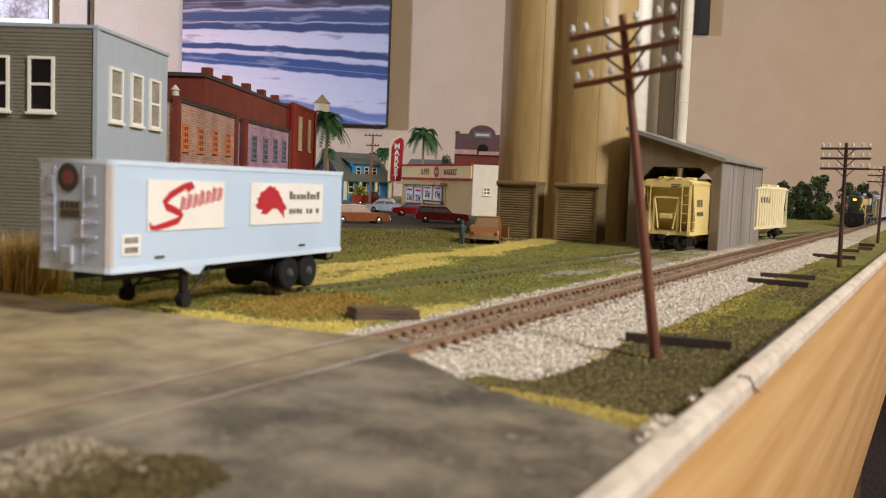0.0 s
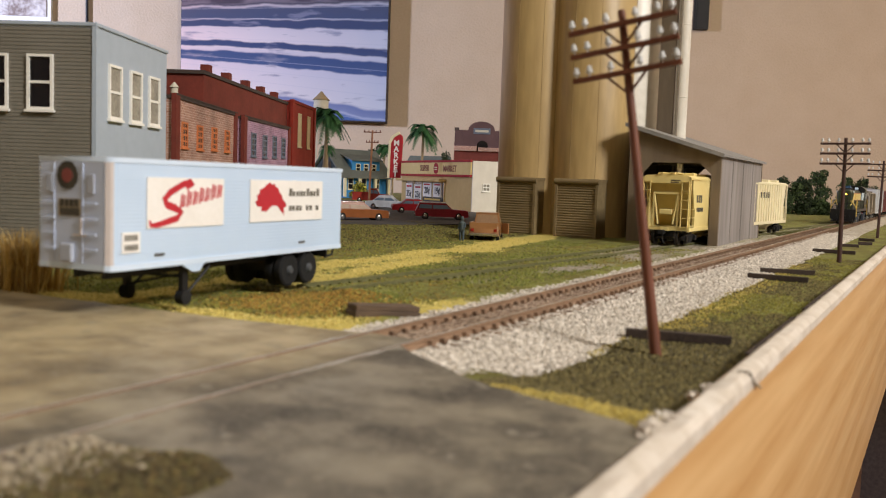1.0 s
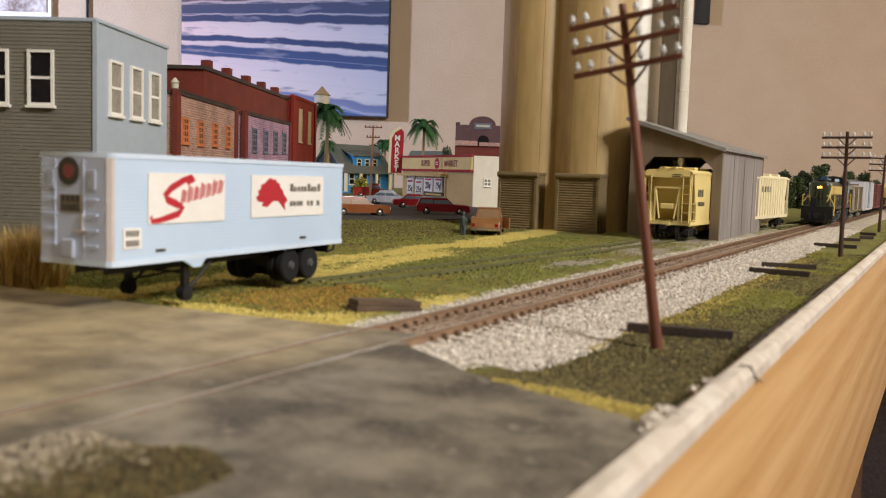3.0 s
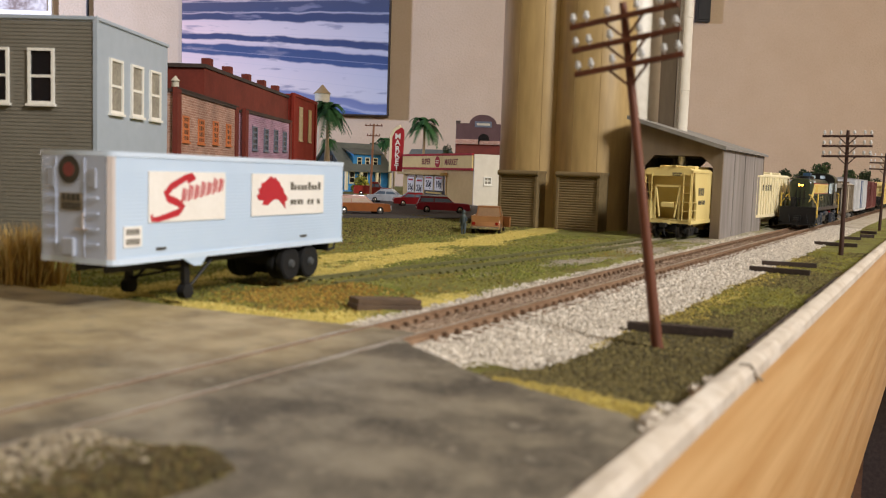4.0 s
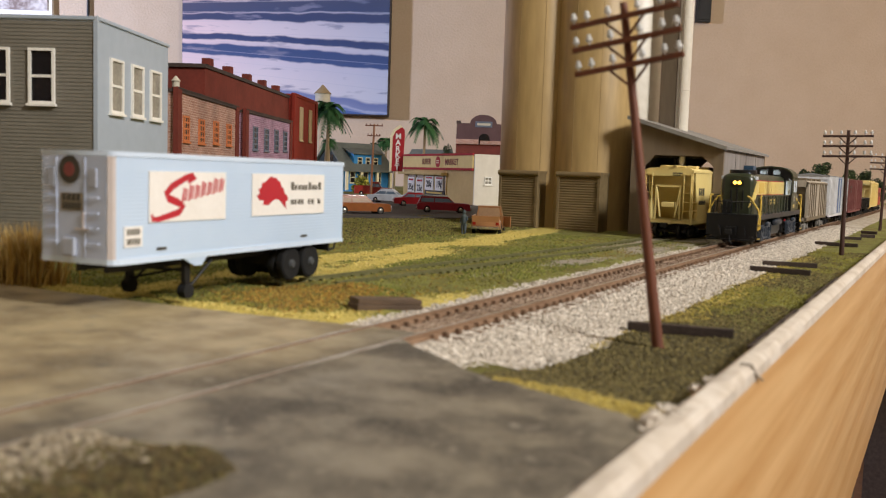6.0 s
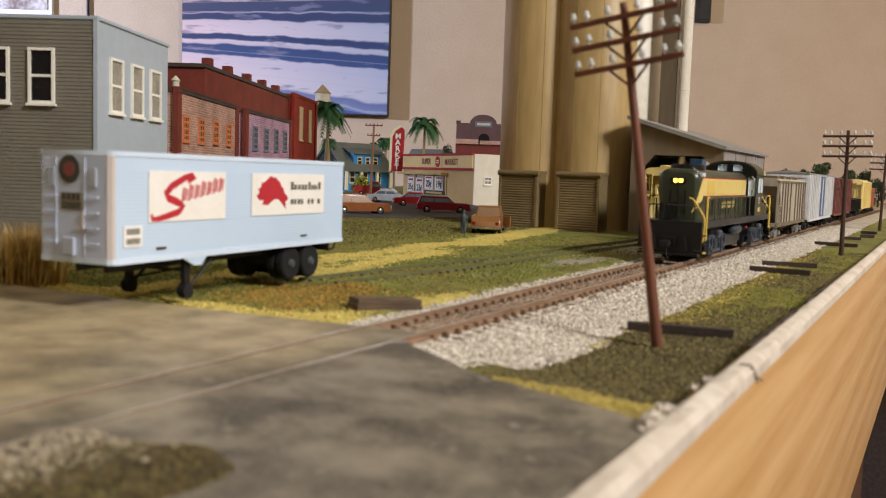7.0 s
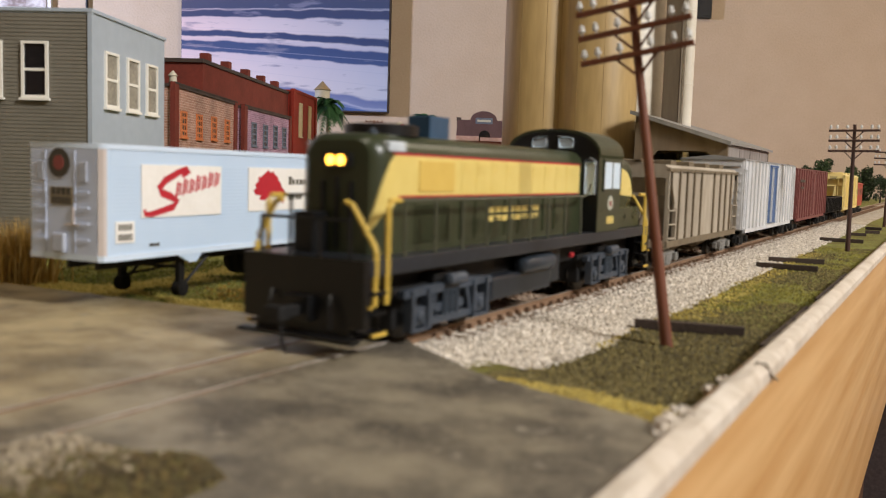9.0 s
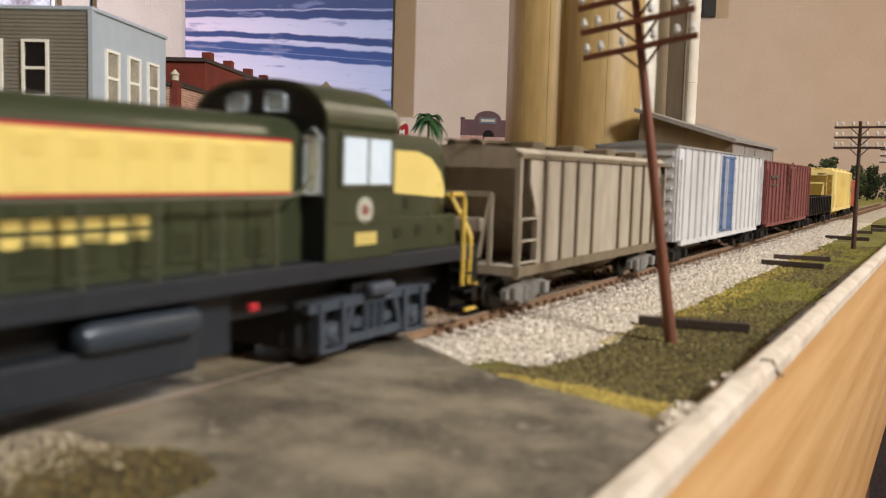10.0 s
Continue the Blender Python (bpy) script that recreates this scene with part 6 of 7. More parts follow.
grey_building()
brick_building("brick_building", "tan brick building with orange-framed windows and dark parapet", (-461, 436), 29, 167, 93, 90, "brick_tan", None, "roof_dark", "brick_dark",
               [(20.4, 60, 14, 18, "window_orange"), (58, 60, 15, 18, "window_orange"), (98, 61, 15, 18, "window_orange"), (138, 61, 15, 18, "window_orange")])
brick_building("brick_building", "mauve brick building with grey barred windows", (-559, 611), 26, 174, 93, 80, "brick_mauve", None, "roof_dark", "brick_dark",
               [(32, 60, 16, 22, "window_grey"), (72, 60, 16, 22, "window_grey"), (110, 61, 16, 22, "window_grey"), (147, 62, 16, 21, "window_grey")])
red = brick_building("brick_building", "large red brick building with tall cream windows and chimneys", (-652, 792), 26, 121, 126, 60, "brick_red", None, "brick_red", "brick_red",
                     [(37, 77, 17, 39, "cream"), (85, 77, 17, 39, "cream")], arched=False, glass="cream")
wing = thing("warehouse_block", "long red brick warehouse roofline with chimneys behind, shade darkened into its brick", "building", place(-655, 790, -2, rz=26))
# darker brick than the red building beside it: a shaded side put into colour
part("wall", Mesh().box(-58, -2, -285, -1, -3, 123), "brick_dark", wing)
part("parapet", Mesh().box(-60, -0.8, -287, -1, 123, 126), "roof_dark", wing)
for y in (-30, -85, -140, -200, -255):
    part("chimney", Mesh().box(-14, -6, y - 4, y + 4, 125, 134, 0.4), "brick_dark", wing)
vent = thing("roof_vent", "small pale metal roof vent on the tan building", "roof vent", place(-470, 448, 93, rz=29))
part("vent_body", Mesh().lathe([(2.6, 0), (2.6, 7), (3.4, 7.4), (0.5, 11)], 14, x=-6, y=8), "tower_white", vent, smooth=True)


def market():
    ob = thing("supermarket", "cream supermarket with red-trimmed fascia and price posters", "shop building", place(-808, 1251, -2, rz=-35.26))
    part("wall", Mesh().box(34, 290, 0, 110, -3, 68), "market_tan", ob)
    part("side_wall", Mesh().box(289.6, 292, -0.6, 111, -3, 72), "market_white", ob, "plain white side wall")
    part("fascia", Mesh().box(36, 289, -2.6, 0.4, 50, 72), "market_cream", ob)
    for z in (49, 70):
        part("red_trim", Mesh().box(35, 289.4, -3.4, 0.2, z, z + 3.4, 0.3), "sign_red", ob, "red trim strip")
    part("canopy", Mesh().box(36, 205, -12, 0, 41, 45, 0.5), "market_tan", ob)
    part("shop_front", Mesh().box(54, 202, -0.5, 0.3, 8, 40), "shop_glass", ob, "dim shop window")
    for x in (54, 88, 122, 160, 202):
        part("mullion", Mesh().box(x - 1.2, x + 1.2, -1.4, 0.2, 6, 41), "market_tan", ob)
    part("stall_riser", Mesh().box(54, 202, -1.2, 0.2, -1, 8), "market_tan", ob)
    for x, z, w, h, t in ((70, 9, 27, 28, "35¢"), (105, 8, 29, 28, "23¢"), (141, 18, 32, 22, "20¢"), (178, 18, 30, 22, "19¢")):
        p = part("price_poster", Mesh().box(x - w / 2, x + w / 2, -1.8, -0.4, z, z + h), "white", ob, "white price poster")
        writing(t, 14, "black", p, place(x, -2.0, z + h * 0.42, 90), "price", bold=0.3)
        part("poster_line", Mesh().box(x - w * 0.35, x + w * 0.35, -2.0, -1.7, z + h * 0.8, z + h * 0.9), "sign_red", p)
    part("poster_board", Mesh().box(126, 196, -1.6, -0.4, 11, 17), "black", ob)
    part("poster_line", Mesh().box(132, 190, -1.9, -1.5, 13, 15.5), "handrail", ob, "yellow notice strip")
    writing("SUPER", 12.5, "sign_brown", ob, place(132, -3.0, 61, 90), squeeze=0.95, bold=0.2)
    writing("MARKET", 12.5, "sign_brown", ob, place(222, -3.0, 60.5, 90), squeeze=0.95, bold=0.2)
    part("round_sign", Mesh().lathe([(8.2, -3.2), (8.2, -2.4)], 24, x=174, z=61, axis="y"), "sign_red", ob, "round red sign disc")
    part("round_sign_bars", Mesh().box(169, 179, -3.5, -3.1, 59, 60.4).box(169, 179, -3.5, -3.1, 62, 63.4), "cream", ob)
    window_unit(ob, 292, 21, 30, 12, 11, "+x", "white", "dim_glass", 1.0, True, (2, 2))
    # upright sign, turned towards the road
    sg = part("upright_sign", Mesh().prism([(-9, 45), (9, 45), (11.5, 104), (11, 113), (7, 117), (-3, 111), (-8, 101)], "y", -2, 2), "sign_red", ob, "tall red upright sign", at=place(26, -9, 0, rz=52))
    part("sign_edge", Mesh().prism([(-13, 44), (-9.1, 45), (-8.1, 101), (-3.1, 111.2), (7, 117.2), (4, 121), (-7, 114), (-12, 103)], "y", -2.4, 2.4), "cream", sg, "cream sign edge")
    for k, ch in enumerate("MARKET"):
        writing(ch, 12.5, "white", sg, place(0.6 + (5 - k) * 0.2, -2.4, 102 - k * 10.2, 90), "letter", deep=0.4, bold=0.4)
    part("sign_pole", Mesh().tube([(6, -6, -2), (6, -6, 48)], 2.2, 8), "cream", ob)


M["market_white"] = mat("market_white", srgb("dcd5c6"), srgb("d0c8b8"), 0.6, scale=80)
M["market_cream"] = mat("market_cream", srgb("ead28c"), srgb("dec47c"), 0.6, scale=80)
M["shop_glass"] = mat("shop_glass", srgb("5a5048"), srgb("3c352f"), 0.15, bump=0, scale=200)
M["market_tan"] = mat("market_tan", srgb("d4b878"), srgb("c4a668"), 0.7, scale=80)
M["sign_brown"] = mat("sign_brown", srgb("8a3020"), None, 0.6, bump=0)
market()
lot = [(-470, 640), (-380, 800), (-420, 960), (-560, 1075), (-800, 1240), (-1100, 1400), (-1150, 1200), (-760, 950), (-560, 700)]
part_lot = sheet(lot, -0.6, 3, 1.0, 3)
solid("parking_lot", part_lot, "lot", "dark grey asphalt parking lot in front of the market", "parking lot", kind="structure")


def house():
    ob = thing("bungalow", "dark green and blue gabled bungalow with grey shingle roof", "house", ROOM @ place(-216, 1850, -2, rz=42))
    # local: gable wall faces -x side, eave wall faces -y
    w, d = 105, 125
    part("gable_wall", Mesh().prism([(0, -3), (0, 52), (w / 2, 100), (w, 52), (w, -3)], "x", 0, 3), "house_green", ob, "dark green gable wall")
    part("gable_wall", Mesh().prism([(0, -3), (0, 52), (w / 2, 100), (w, 52), (w, -3)], "x", d - 3, d), "house_green", ob)
    part("eave_wall", Mesh().box(3, d - 3, 0, 3, -3, 52), "house_blue", ob, "blue clapboard wall")
    part("eave_wall", Mesh().box(3, d - 3, w - 3, w, -3, 52), "house_blue", ob)
    for s in (0, 1):
        q = [(-14, 42), (-14, 45), (w / 2, 104), (w / 2, 101)]
        part("roof", Mesh().prism([(y if not s else w - y, z) for y, z in q], "x", -6, d + 6), "shingle", ob, "grey shingle roof slope")
    dm = part("dormer", Mesh().prism([(2, 50), (2, 80), (40, 86), (40, 60)], "x", 30, 104), "house_blue", ob, "blue roof dormer")
    part("dormer_roof", Mesh().prism([(-3, 79), (-3, 81.5), (48, 95), (48, 92)], "x", 25, 109), "shingle", dm)
    for x in (46, 67, 88):
        window_unit(ob, x, 2, 57, 12, 16, "-y", "cream", "darkglass", 1.0)
    for x in (26, 60, 95):
        window_unit(ob, x, 0, 18, 14, 24, "-y", "cream", "darkglass", 1.0)
    for x in (4, 42, 84, 120):
        part("porch_post", Mesh().box(x - 3, x + 3, -13, -8, -2, 42, 0.5), "cream", ob)
    part("porch_floor", Mesh().box(0, d, -15, 0, -3, 3), "house_blue", ob)
    for z in (62,):
        for y in (40, 62):
            part("gable_window", Mesh().box(-0.6, 0.4, y - 5, y + 5, z, z + 14), "darkglass", ob)


house()
cott = thing("cottage", "small house with grey-green roof and white gable behind the market", "house", ROOM @ place(-20, 1900, -2, rz=-25))
part("wall", Mesh().box(-70, 20, 0, 60, -3, 66), "white", cott)
part("roof", Mesh().prism([(-4, 64), (30, 92), (64, 64), (64, 67), (30, 96), (-4, 67)], "x", -76, 22), "shingle", cott)
part("gable", Mesh().prism([(0, 66), (30, 90), (60, 66)], "x", 19, 20.4), "white", cott)


def far_building():
    ob = thing("station_building", "dull purple brick building with arched parapet, far behind", "building", ROOM @ place(26, 2400, -2))
    part("wall", Mesh().box(0, 190, 0, 90, -3, 150), "brick_dark", ob, "dark red lower wall")
    part("upper_wall", Mesh().box(0, 190, -3, 20, 128, 182), "brick_mauve2", ob)
    part("arched_parapet", Mesh().prism([(36, 180)] + [(72 + 36 * math.cos(a), 182 + 24 * math.sin(a)) for a in [math.pi * (1 - i / 14) for i in range(15)]] + [(108, 180)], "y", -3.5, 18), "brick_mauve2", ob)
    part("name_panel", Mesh().box(50, 96, -4.4, -3, 172, 188, 0.4), "window_grey", ob, "grey name panel")
    part("name_bars", Mesh().box(55, 91, -4.8, -4.2, 177, 183), "tower_white", ob)
    part("arch_opening", Mesh().prism([(60, 128)] + [(75 + 15 * math.cos(a), 140 + 15 * math.sin(a)) for a in [math.pi * (1 - i / 12) for i in range(13)]] + [(90, 128)], "y", -3.6, -2.8), "darkglass", ob)
    part("ledge", Mesh().box(-1, 60, -8, 0, 126, 139).box(64, 140, -8, 0, 126, 136), "brick_tan", ob)
    for x in (3, 180):
        part("corner_cap", Mesh().box(x - 4, x + 8, -4, 8, 180, 188), "roof_dark", ob)


M["brick_mauve2"] = mat("dull_mauve_brick", srgb("644846"), srgb("523a3a"), 0.8, scale=200)
far_building()


def water_tower():
    ob = thing("water_tower", "cream water tower with a conical brown roof", "water tower", place(-1248, 1617, -2, rz=20))
    part("tank", Mesh().lathe([(16, 184), (17, 186), (17, 216), (16, 218)], 28), "tower_white", ob, smooth=True)
    part("roof", Mesh().lathe([(20, 216), (10, 226), (1.5, 236)], 28), "palm_trunk", ob, "conical tan roof", True)
    for k in range(4):
        a = math.pi / 4 + k * math.pi / 2
        part("leg", Mesh().tube([(22 * math.cos(a), 22 * math.sin(a), -2), (14 * math.cos(a), 14 * math.sin(a), 186)], 1.4), "tower_white", ob)
    for z in (60, 120):
        r = 22 - 8 * z / 186
        part("ring", Mesh().tube([(r * math.cos(math.pi / 4 + k * math.pi / 2), r * math.sin(math.pi / 4 + k * math.pi / 2), z) for k in range(5)], 0.8), "tower_white", ob)


water_tower()


def palm(label, x, y, z_top, span, lean, seed):
    ob = thing("palm_tree", label, "palm tree", place(x, y, -2), "palm trees in town")
    pts = [(lean * (1 - t) ** 2, 0, t * z_top) for t in [i / 8 for i in range(9)]]
    part("trunk", Mesh().tube(pts, 3.4, 9, 2.3), "palm_trunk", ob, smooth=True)
    rng = random.Random(seed)
    for k in range(38):
        a = math.tau * k / 38 + rng.uniform(-0.15, 0.15)
        up = rng.uniform(-0.1, 1.15)
        L = span * rng.uniform(0.8, 1.1)
        m = Mesh()
        spine = []
        for i in range(8):
            t = i / 7
            r = L * t * (0.95 - 0.25 * max(up, 0))
            z = z_top + L * (up * t - 0.95 * t * t)
            spine.append(Vector((r * math.cos(a), r * math.sin(a), z)))
        side = Vector((-math.sin(a), math.cos(a), 0))
        m.tube(spine, 0.35, 4, 0.12)
        for i in range(1, 8):
            for h in (0, 0.5):
                p = spine[i - 1].lerp(spine[i], 1 - h)
                d = (spine[i] - spine[i - 1]).normalized()
                for s in (-1, 1):
                    tip = p + side * s * span * 0.2 * math.sin(math.pi * (i - h * 0.9 + 0.6) / 9) + d * span * 0.10 - Vector((0, 0, span * 0.05))
                    w = d * span * 0.06
                    m.add([p - w, p + w, tip], [(0, 1, 2)])
        part("frond", m, "frond", ob)


palm("tall palm tree with a full green crown beside the house", -797, 1048, 131, 36, -10, 1)
palm("palm tree with drooping green fronds behind the market", -911, 1512, 140, 42, -6, 2)
palm("small palm tree beside the bungalow roof", -1116, 1682, 112, 30, 4, 3)
palm("young palm tree half hidden behind the bungalow", -1010, 1330, 96, 20, 3, 5)


def town_pole():
    ob = thing("utility_pole", "brown wooden utility pole with two crossarms in town", "utility pole", place(-852, 1247, -2, rz=29))
    part("pole", Mesh().tube([(-3, 0, -3), (0, 0, 124)], 2.2, 8, 1.6), "pole_light", ob, smooth=True)
    for z, w in ((120, 15), (103, 11)):
        arm = part("crossarm", Mesh().box(-w, w, -1.6, 0.2, z, z + 1.8), "pole", ob)
        for x in (-0.9, -0.4, 0.4, 0.9):
            part("insulator", Mesh().lathe([(0.7, 0), (0.9, 1.5), (0.3, 3)], 8, x=w * x, y=-0.7, z=z + 1.6), "pole", arm)


M["pole_light"] = mat("pole_tan", srgb("9a6a44"), srgb("80563a"), 0.7, scale=300)
town_pole()


def leafy(name, label, cat, x, y, h, r, seed, material, trunk=0.25, count=520):
    """A tree with tapered trunk, limbs and a crown of many small leaf clumps."""
    ob = thing(name, label, cat, place(x, y, -2), "trees at the far end" if cat == "tree" else "")
    rng = random.Random(seed)
    t = Mesh().tube([(0, 0, -2), (0.6, 0, h * 0.3), (0, 0.5, h * 0.7)], 2.2, 8, 0.8)
    lobes = []
    for k in range(14):
        a, q = rng.uniform(0, math.tau), rng.uniform(0.08, 0.92)
        rr = r * (0.75 - 0.55 * abs(q - 0.35)) * rng.uniform(0.4, 0.8)
        lobes.append((Vector((rr * math.cos(a), rr * math.sin(a), h * (trunk + (1 - trunk) * q))), r * rng.uniform(0.32, 0.5)))
        t.tube([(0, 0, h * (0.25 + 0.4 * q)), tuple(lobes[-1][0])], 0.7, 5, 0.3)
    part("trunk", t, "timber", ob)
    m = Mesh()
    for _ in range(count * 3):
        c, s = rng.choice(lobes)
        d = Vector((rng.gauss(0, 1), rng.gauss(0, 1), rng.gauss(0, 1))).normalized()
        p = c + d * s * rng.uniform(0.6, 1.05)
        e = r * rng.uniform(0.07, 0.14)
        o = [p + Vector((rng.uniform(-e, e), rng.uniform(-e, e), rng.uniform(-e, e))) for _ in range(4)]
        m.add(o, [(0, 1, 2), (0, 2, 3), (0, 3, 1), (1, 3, 2)])
    part("crown", m, material, ob)
    return ob


M["flower_leaf"] = island_material("flowering_leaves", ["3c5226", "5c6a2c", "d8c83a", "2f421f", "e6da60"])
M["leaf_dark"] = island_material("dark_leaf_clumps", ["202c16", "33421f", "161f10", "425026"])
M["leaf_mid"] = island_material("leaf_clumps", ["2a3a1c", "415226", "1e2a16", "4e5e2e"])
for i, (x, y, h, r) in enumerate(((-288, 1859, 70, 24), (-268, 1900, 66, 26), (-252, 1936, 74, 24), (-230, 2010, 90, 30), (-182, 2326, 88, 34), (-205, 2290, 80, 30), (-137, 2235, 66, 20), (-330, 1880, 40, 26), (-310, 1940, 36, 26), (-215, 1900, 34, 26), (-240, 1880, 32, 24), (-275, 1850, 34, 22))):
    leafy("tree", "dark green foam-foliage model tree at the far end" if h > 50 else "low dark green bush among the trees", "tree" if h > 50 else "bush", x, y, h, r, i, "leaf_mid" if i % 2 else "leaf_dark", 0.08 if h > 50 else 0.05)
for x, y, h, r in ((-1150, 1690, 118, 16), (-880, 1560, 100, 18), (-1070, 1395, 26, 24), (-1125, 1400, 44, 16)):
    leafy("bush", "dark green shrub beside a house", "bush", x, y, h, r, int(h), "leaf_dark", 0.55 if h > 90 else 0.05, 380)


leafy("bush", "yellow-flowering green bush in front of the bungalow", "bush", -1012, 1438, 30, 22, 77, "flower_leaf", 0.05, 300)


# ---- on the wall ----
def canvas():
    ob = thing("canvas_print", "large canvas print of snowy railway tracks in blue and white", "wall picture", ROOM)
    part("canvas", Mesh().box(-976, -216, 3258, 3300, 246, 900, 3), "print_side", ob, "dark canvas edge")
    m = bpy.data.materials.new("print")
    m.use_nodes = True
    nt = m.node_tree
    b = nt.nodes["Principled BSDF"]
    b.inputs["Roughness"].default_value = 0.45
    tc, sep = nt.nodes.new("ShaderNodeTexCoord"), nt.nodes.new("ShaderNodeSeparateXYZ")
    nt.links.new(tc.outputs["Object"], sep.inputs[0])

    def calc(op, *ins):
        q = nt.nodes.new("ShaderNodeMath")
        q.operation = op
        for i, v in enumerate(ins):
            if isinstance(v, (int, float)):
                q.inputs[i].default_value = v
            else:
                nt.links.new(v, q.inputs[i])
        return q.outputs[0]

    def cloud(scale, sx, sz, detail=5):
        mp, n = nt.nodes.new("ShaderNodeMapping"), nt.nodes.new("ShaderNodeTexNoise")
        mp.inputs["Scale"].default_value = (sx, 1, sz)
        n.inputs["Scale"].default_value, n.inputs["Detail"].default_value = scale, detail
        nt.links.new(tc.outputs["Object"], mp.inputs[0])
        nt.links.new(mp.outputs[0], n.inputs["Vector"])
        return n.outputs["Fac"]

    def bounds(v, lo, hi, a=0.0, c=1.0):
        r = nt.nodes.new("ShaderNodeMapRange")
        for i, k in enumerate((lo, hi, a, c)):
            r.inputs[i + 1].default_value = k
        nt.links.new(v, r.inputs[0])
        return r.outputs[0]

    def tones(v, stops):
        r = nt.nodes.new("ShaderNodeValToRGB")
        els = r.color_ramp.elements
        while len(els) < len(stops):
            els.new(0.5)
        for e, (p, h) in zip(els, stops):
            e.position, e.color = p, (*srgb(h), 1)
        nt.links.new(v, r.inputs[0])
        return r.outputs[0]

    def mix(fac, a, c, how="MIX"):
        x = nt.nodes.new("ShaderNodeMix")
        x.data_type, x.blend_type = "RGBA", how
        for i, v in ((0, fac), (6, a), (7, c)):
            if isinstance(v, tuple):
                x.inputs[i].default_value = (*v, 1)
            elif isinstance(v, float):
                x.inputs[i].default_value = v
            else:
                nt.links.new(v, x.inputs[i])
        return x.outputs[2]

    # the rails of the photograph fan out towards its right
    along = bounds(sep.outputs[0], -0.974, -0.222)
    fan = calc("DIVIDE", calc("SUBTRACT", 0.549, sep.outputs[2]), calc("MULTIPLY_ADD", along, 0.45, 1.0))
    rough = calc("MULTIPLY", calc("SUBTRACT", cloud(9, 1, 1.5, 7), 0.5), 0.022)
    level = bounds(calc("ADD", fan, rough), -0.2, 0.22)
    bands = [(0.0, "8d8896"), (0.24, "7a7484"), (0.255, "4a4a60"), (0.27, "c9c4d0"), (0.285, "4c5676"), (0.36, "46557c"), (0.365, "c4c4d4"), (0.375, "3f4d74"), (0.42, "3d4d78"), (0.43, "d8d6e2"), (0.53, "e4e0e8"), (0.54, "384a78"),
             (0.575, "3c5080"), (0.585, "dfdce6"), (0.61, "d4d2e0"), (0.62, "3e5688"), (0.695, "425c90"), (0.705, "d8d8e6"), (0.9, "e6e4ea"), (0.915, "7c8ab8"), (0.95, "8c98c0"), (0.96, "c2c8de"), (0.975, "5878b4"), (1.0, "4e6eac")]
    col = tones(level, bands)
    drift = bounds(cloud(7, 1, 4.5, 6), 0.6, 0.68, 0.0, 0.75)
    col = mix(drift, col, srgb("8a90ac"))
    top = bounds(fan, -0.098, -0.094, 1.0, 0.0)
    col = mix(calc("MULTIPLY", top, bounds(cloud(6, 1.2, 3, 3), 0.45, 0.6)), col, srgb("4a4456"))
    rails = calc("COMPARE", calc("FRACT", calc("MULTIPLY", fan, 31.0)), 0.5, 0.035)
    col = mix(calc("MULTIPLY", rails, 0.35), col, srgb("c8ccdc"))
    col = mix(1.0, col, tones(along, [(0.0, "ffe2d6"), (0.4, "f2e6e2"), (1.0, "ced6e2")]), "MULTIPLY")
    nt.links.new(col, b.inputs["Base Color"])
    part("print", Mesh().box(-974, -222, 3256.8, 3258.4, 250, 898), m, ob, "blue and white snow scene with rails")


M["print_side"] = mat("print_side", srgb("4a4038"), srgb("342c28"), 0.7)
canvas()
fr = thing("framed_print", "small framed sketch in brown and white on the wall", "wall picture", ROOM)
part("frame", Mesh().box(-1720, -1460, 3284, 3300, 572, 860, 2), "white", fr)
part("sketch", Mesh().box(-1715, -1476, 3281, 3284.6, 590, 850), mat("sketch", srgb("cfc6bd"), srgb("7d6a60"), 0.7, scale=60, fine=90, spread=0.25), fr, "brown pencil sketch")
solid("metal_rod", Mesh().tube([(-1331, 3292, 460), (-1332, 3292, 1480)], 5, 10), "black", "thin dark vertical metal rod fixed to the wall", "rod", ROOM)
bf = thing("black_frame", "black framed panel hanging high on the tan wall", "wall frame", ROOM)
part("frame", Mesh().box(898, 950, 3278, 3300, 626, 900, 2), "black", bf)
part("panel", Mesh().box(905, 943, 3275, 3279, 634, 892), "black", bf)


# ---- dry grass and grains ----
def blades(name, label, count, spot, h, material, seed):
    rng = random.Random(seed)
    m = Mesh()
    for _ in range(count):
        x, y, z = spot(rng)
        a = rng.uniform(0, math.tau)
        k = h * rng.uniform(0.5, 1.1)
        lx, ly = rng.gauss(0, 0.22) * k, rng.gauss(0, 0.22) * k
        w = 0.22
        dx, dy = w * math.cos(a), w * math.sin(a)
        m.add([(x - dx, y - dy, z), (x + dx, y + dy, z), (x + lx * 0.5 + dx * 0.8, y + ly * 0.5 + dy * 0.8, z + k * 0.6), (x + lx * 0.5 - dx * 0.8, y + ly * 0.5 - dy * 0.8, z + k * 0.6), (x + lx, y + ly, z + k)],
              [(0, 1, 2, 3), (3, 2, 4)])
    me = m.data(name, M[material])
    return tagged(new(name, me), label, "grass", kind="stuff")


def tuft(rng):
    x, y = -272 + rng.gauss(0, 5), 190 + rng.gauss(0, 5)
    return x, y, ground_z(x, y) - 0.5


M["straw"] = island_material("straw_blades", ["c9a75a", "a9853c", "8f6e30", "dcc07a"])
blades("dry_grass", "tall dry straw-coloured grass tuft beside the road", 900, tuft, 21, "straw", 3)


def scatter(zone):
    def spot(rng):
        p = zone(rng)
        if p is None:
            return None
        x, y = p
        return x, y, ground_z(x, y) + rng.uniform(-0.1, 0.25)
    return spot


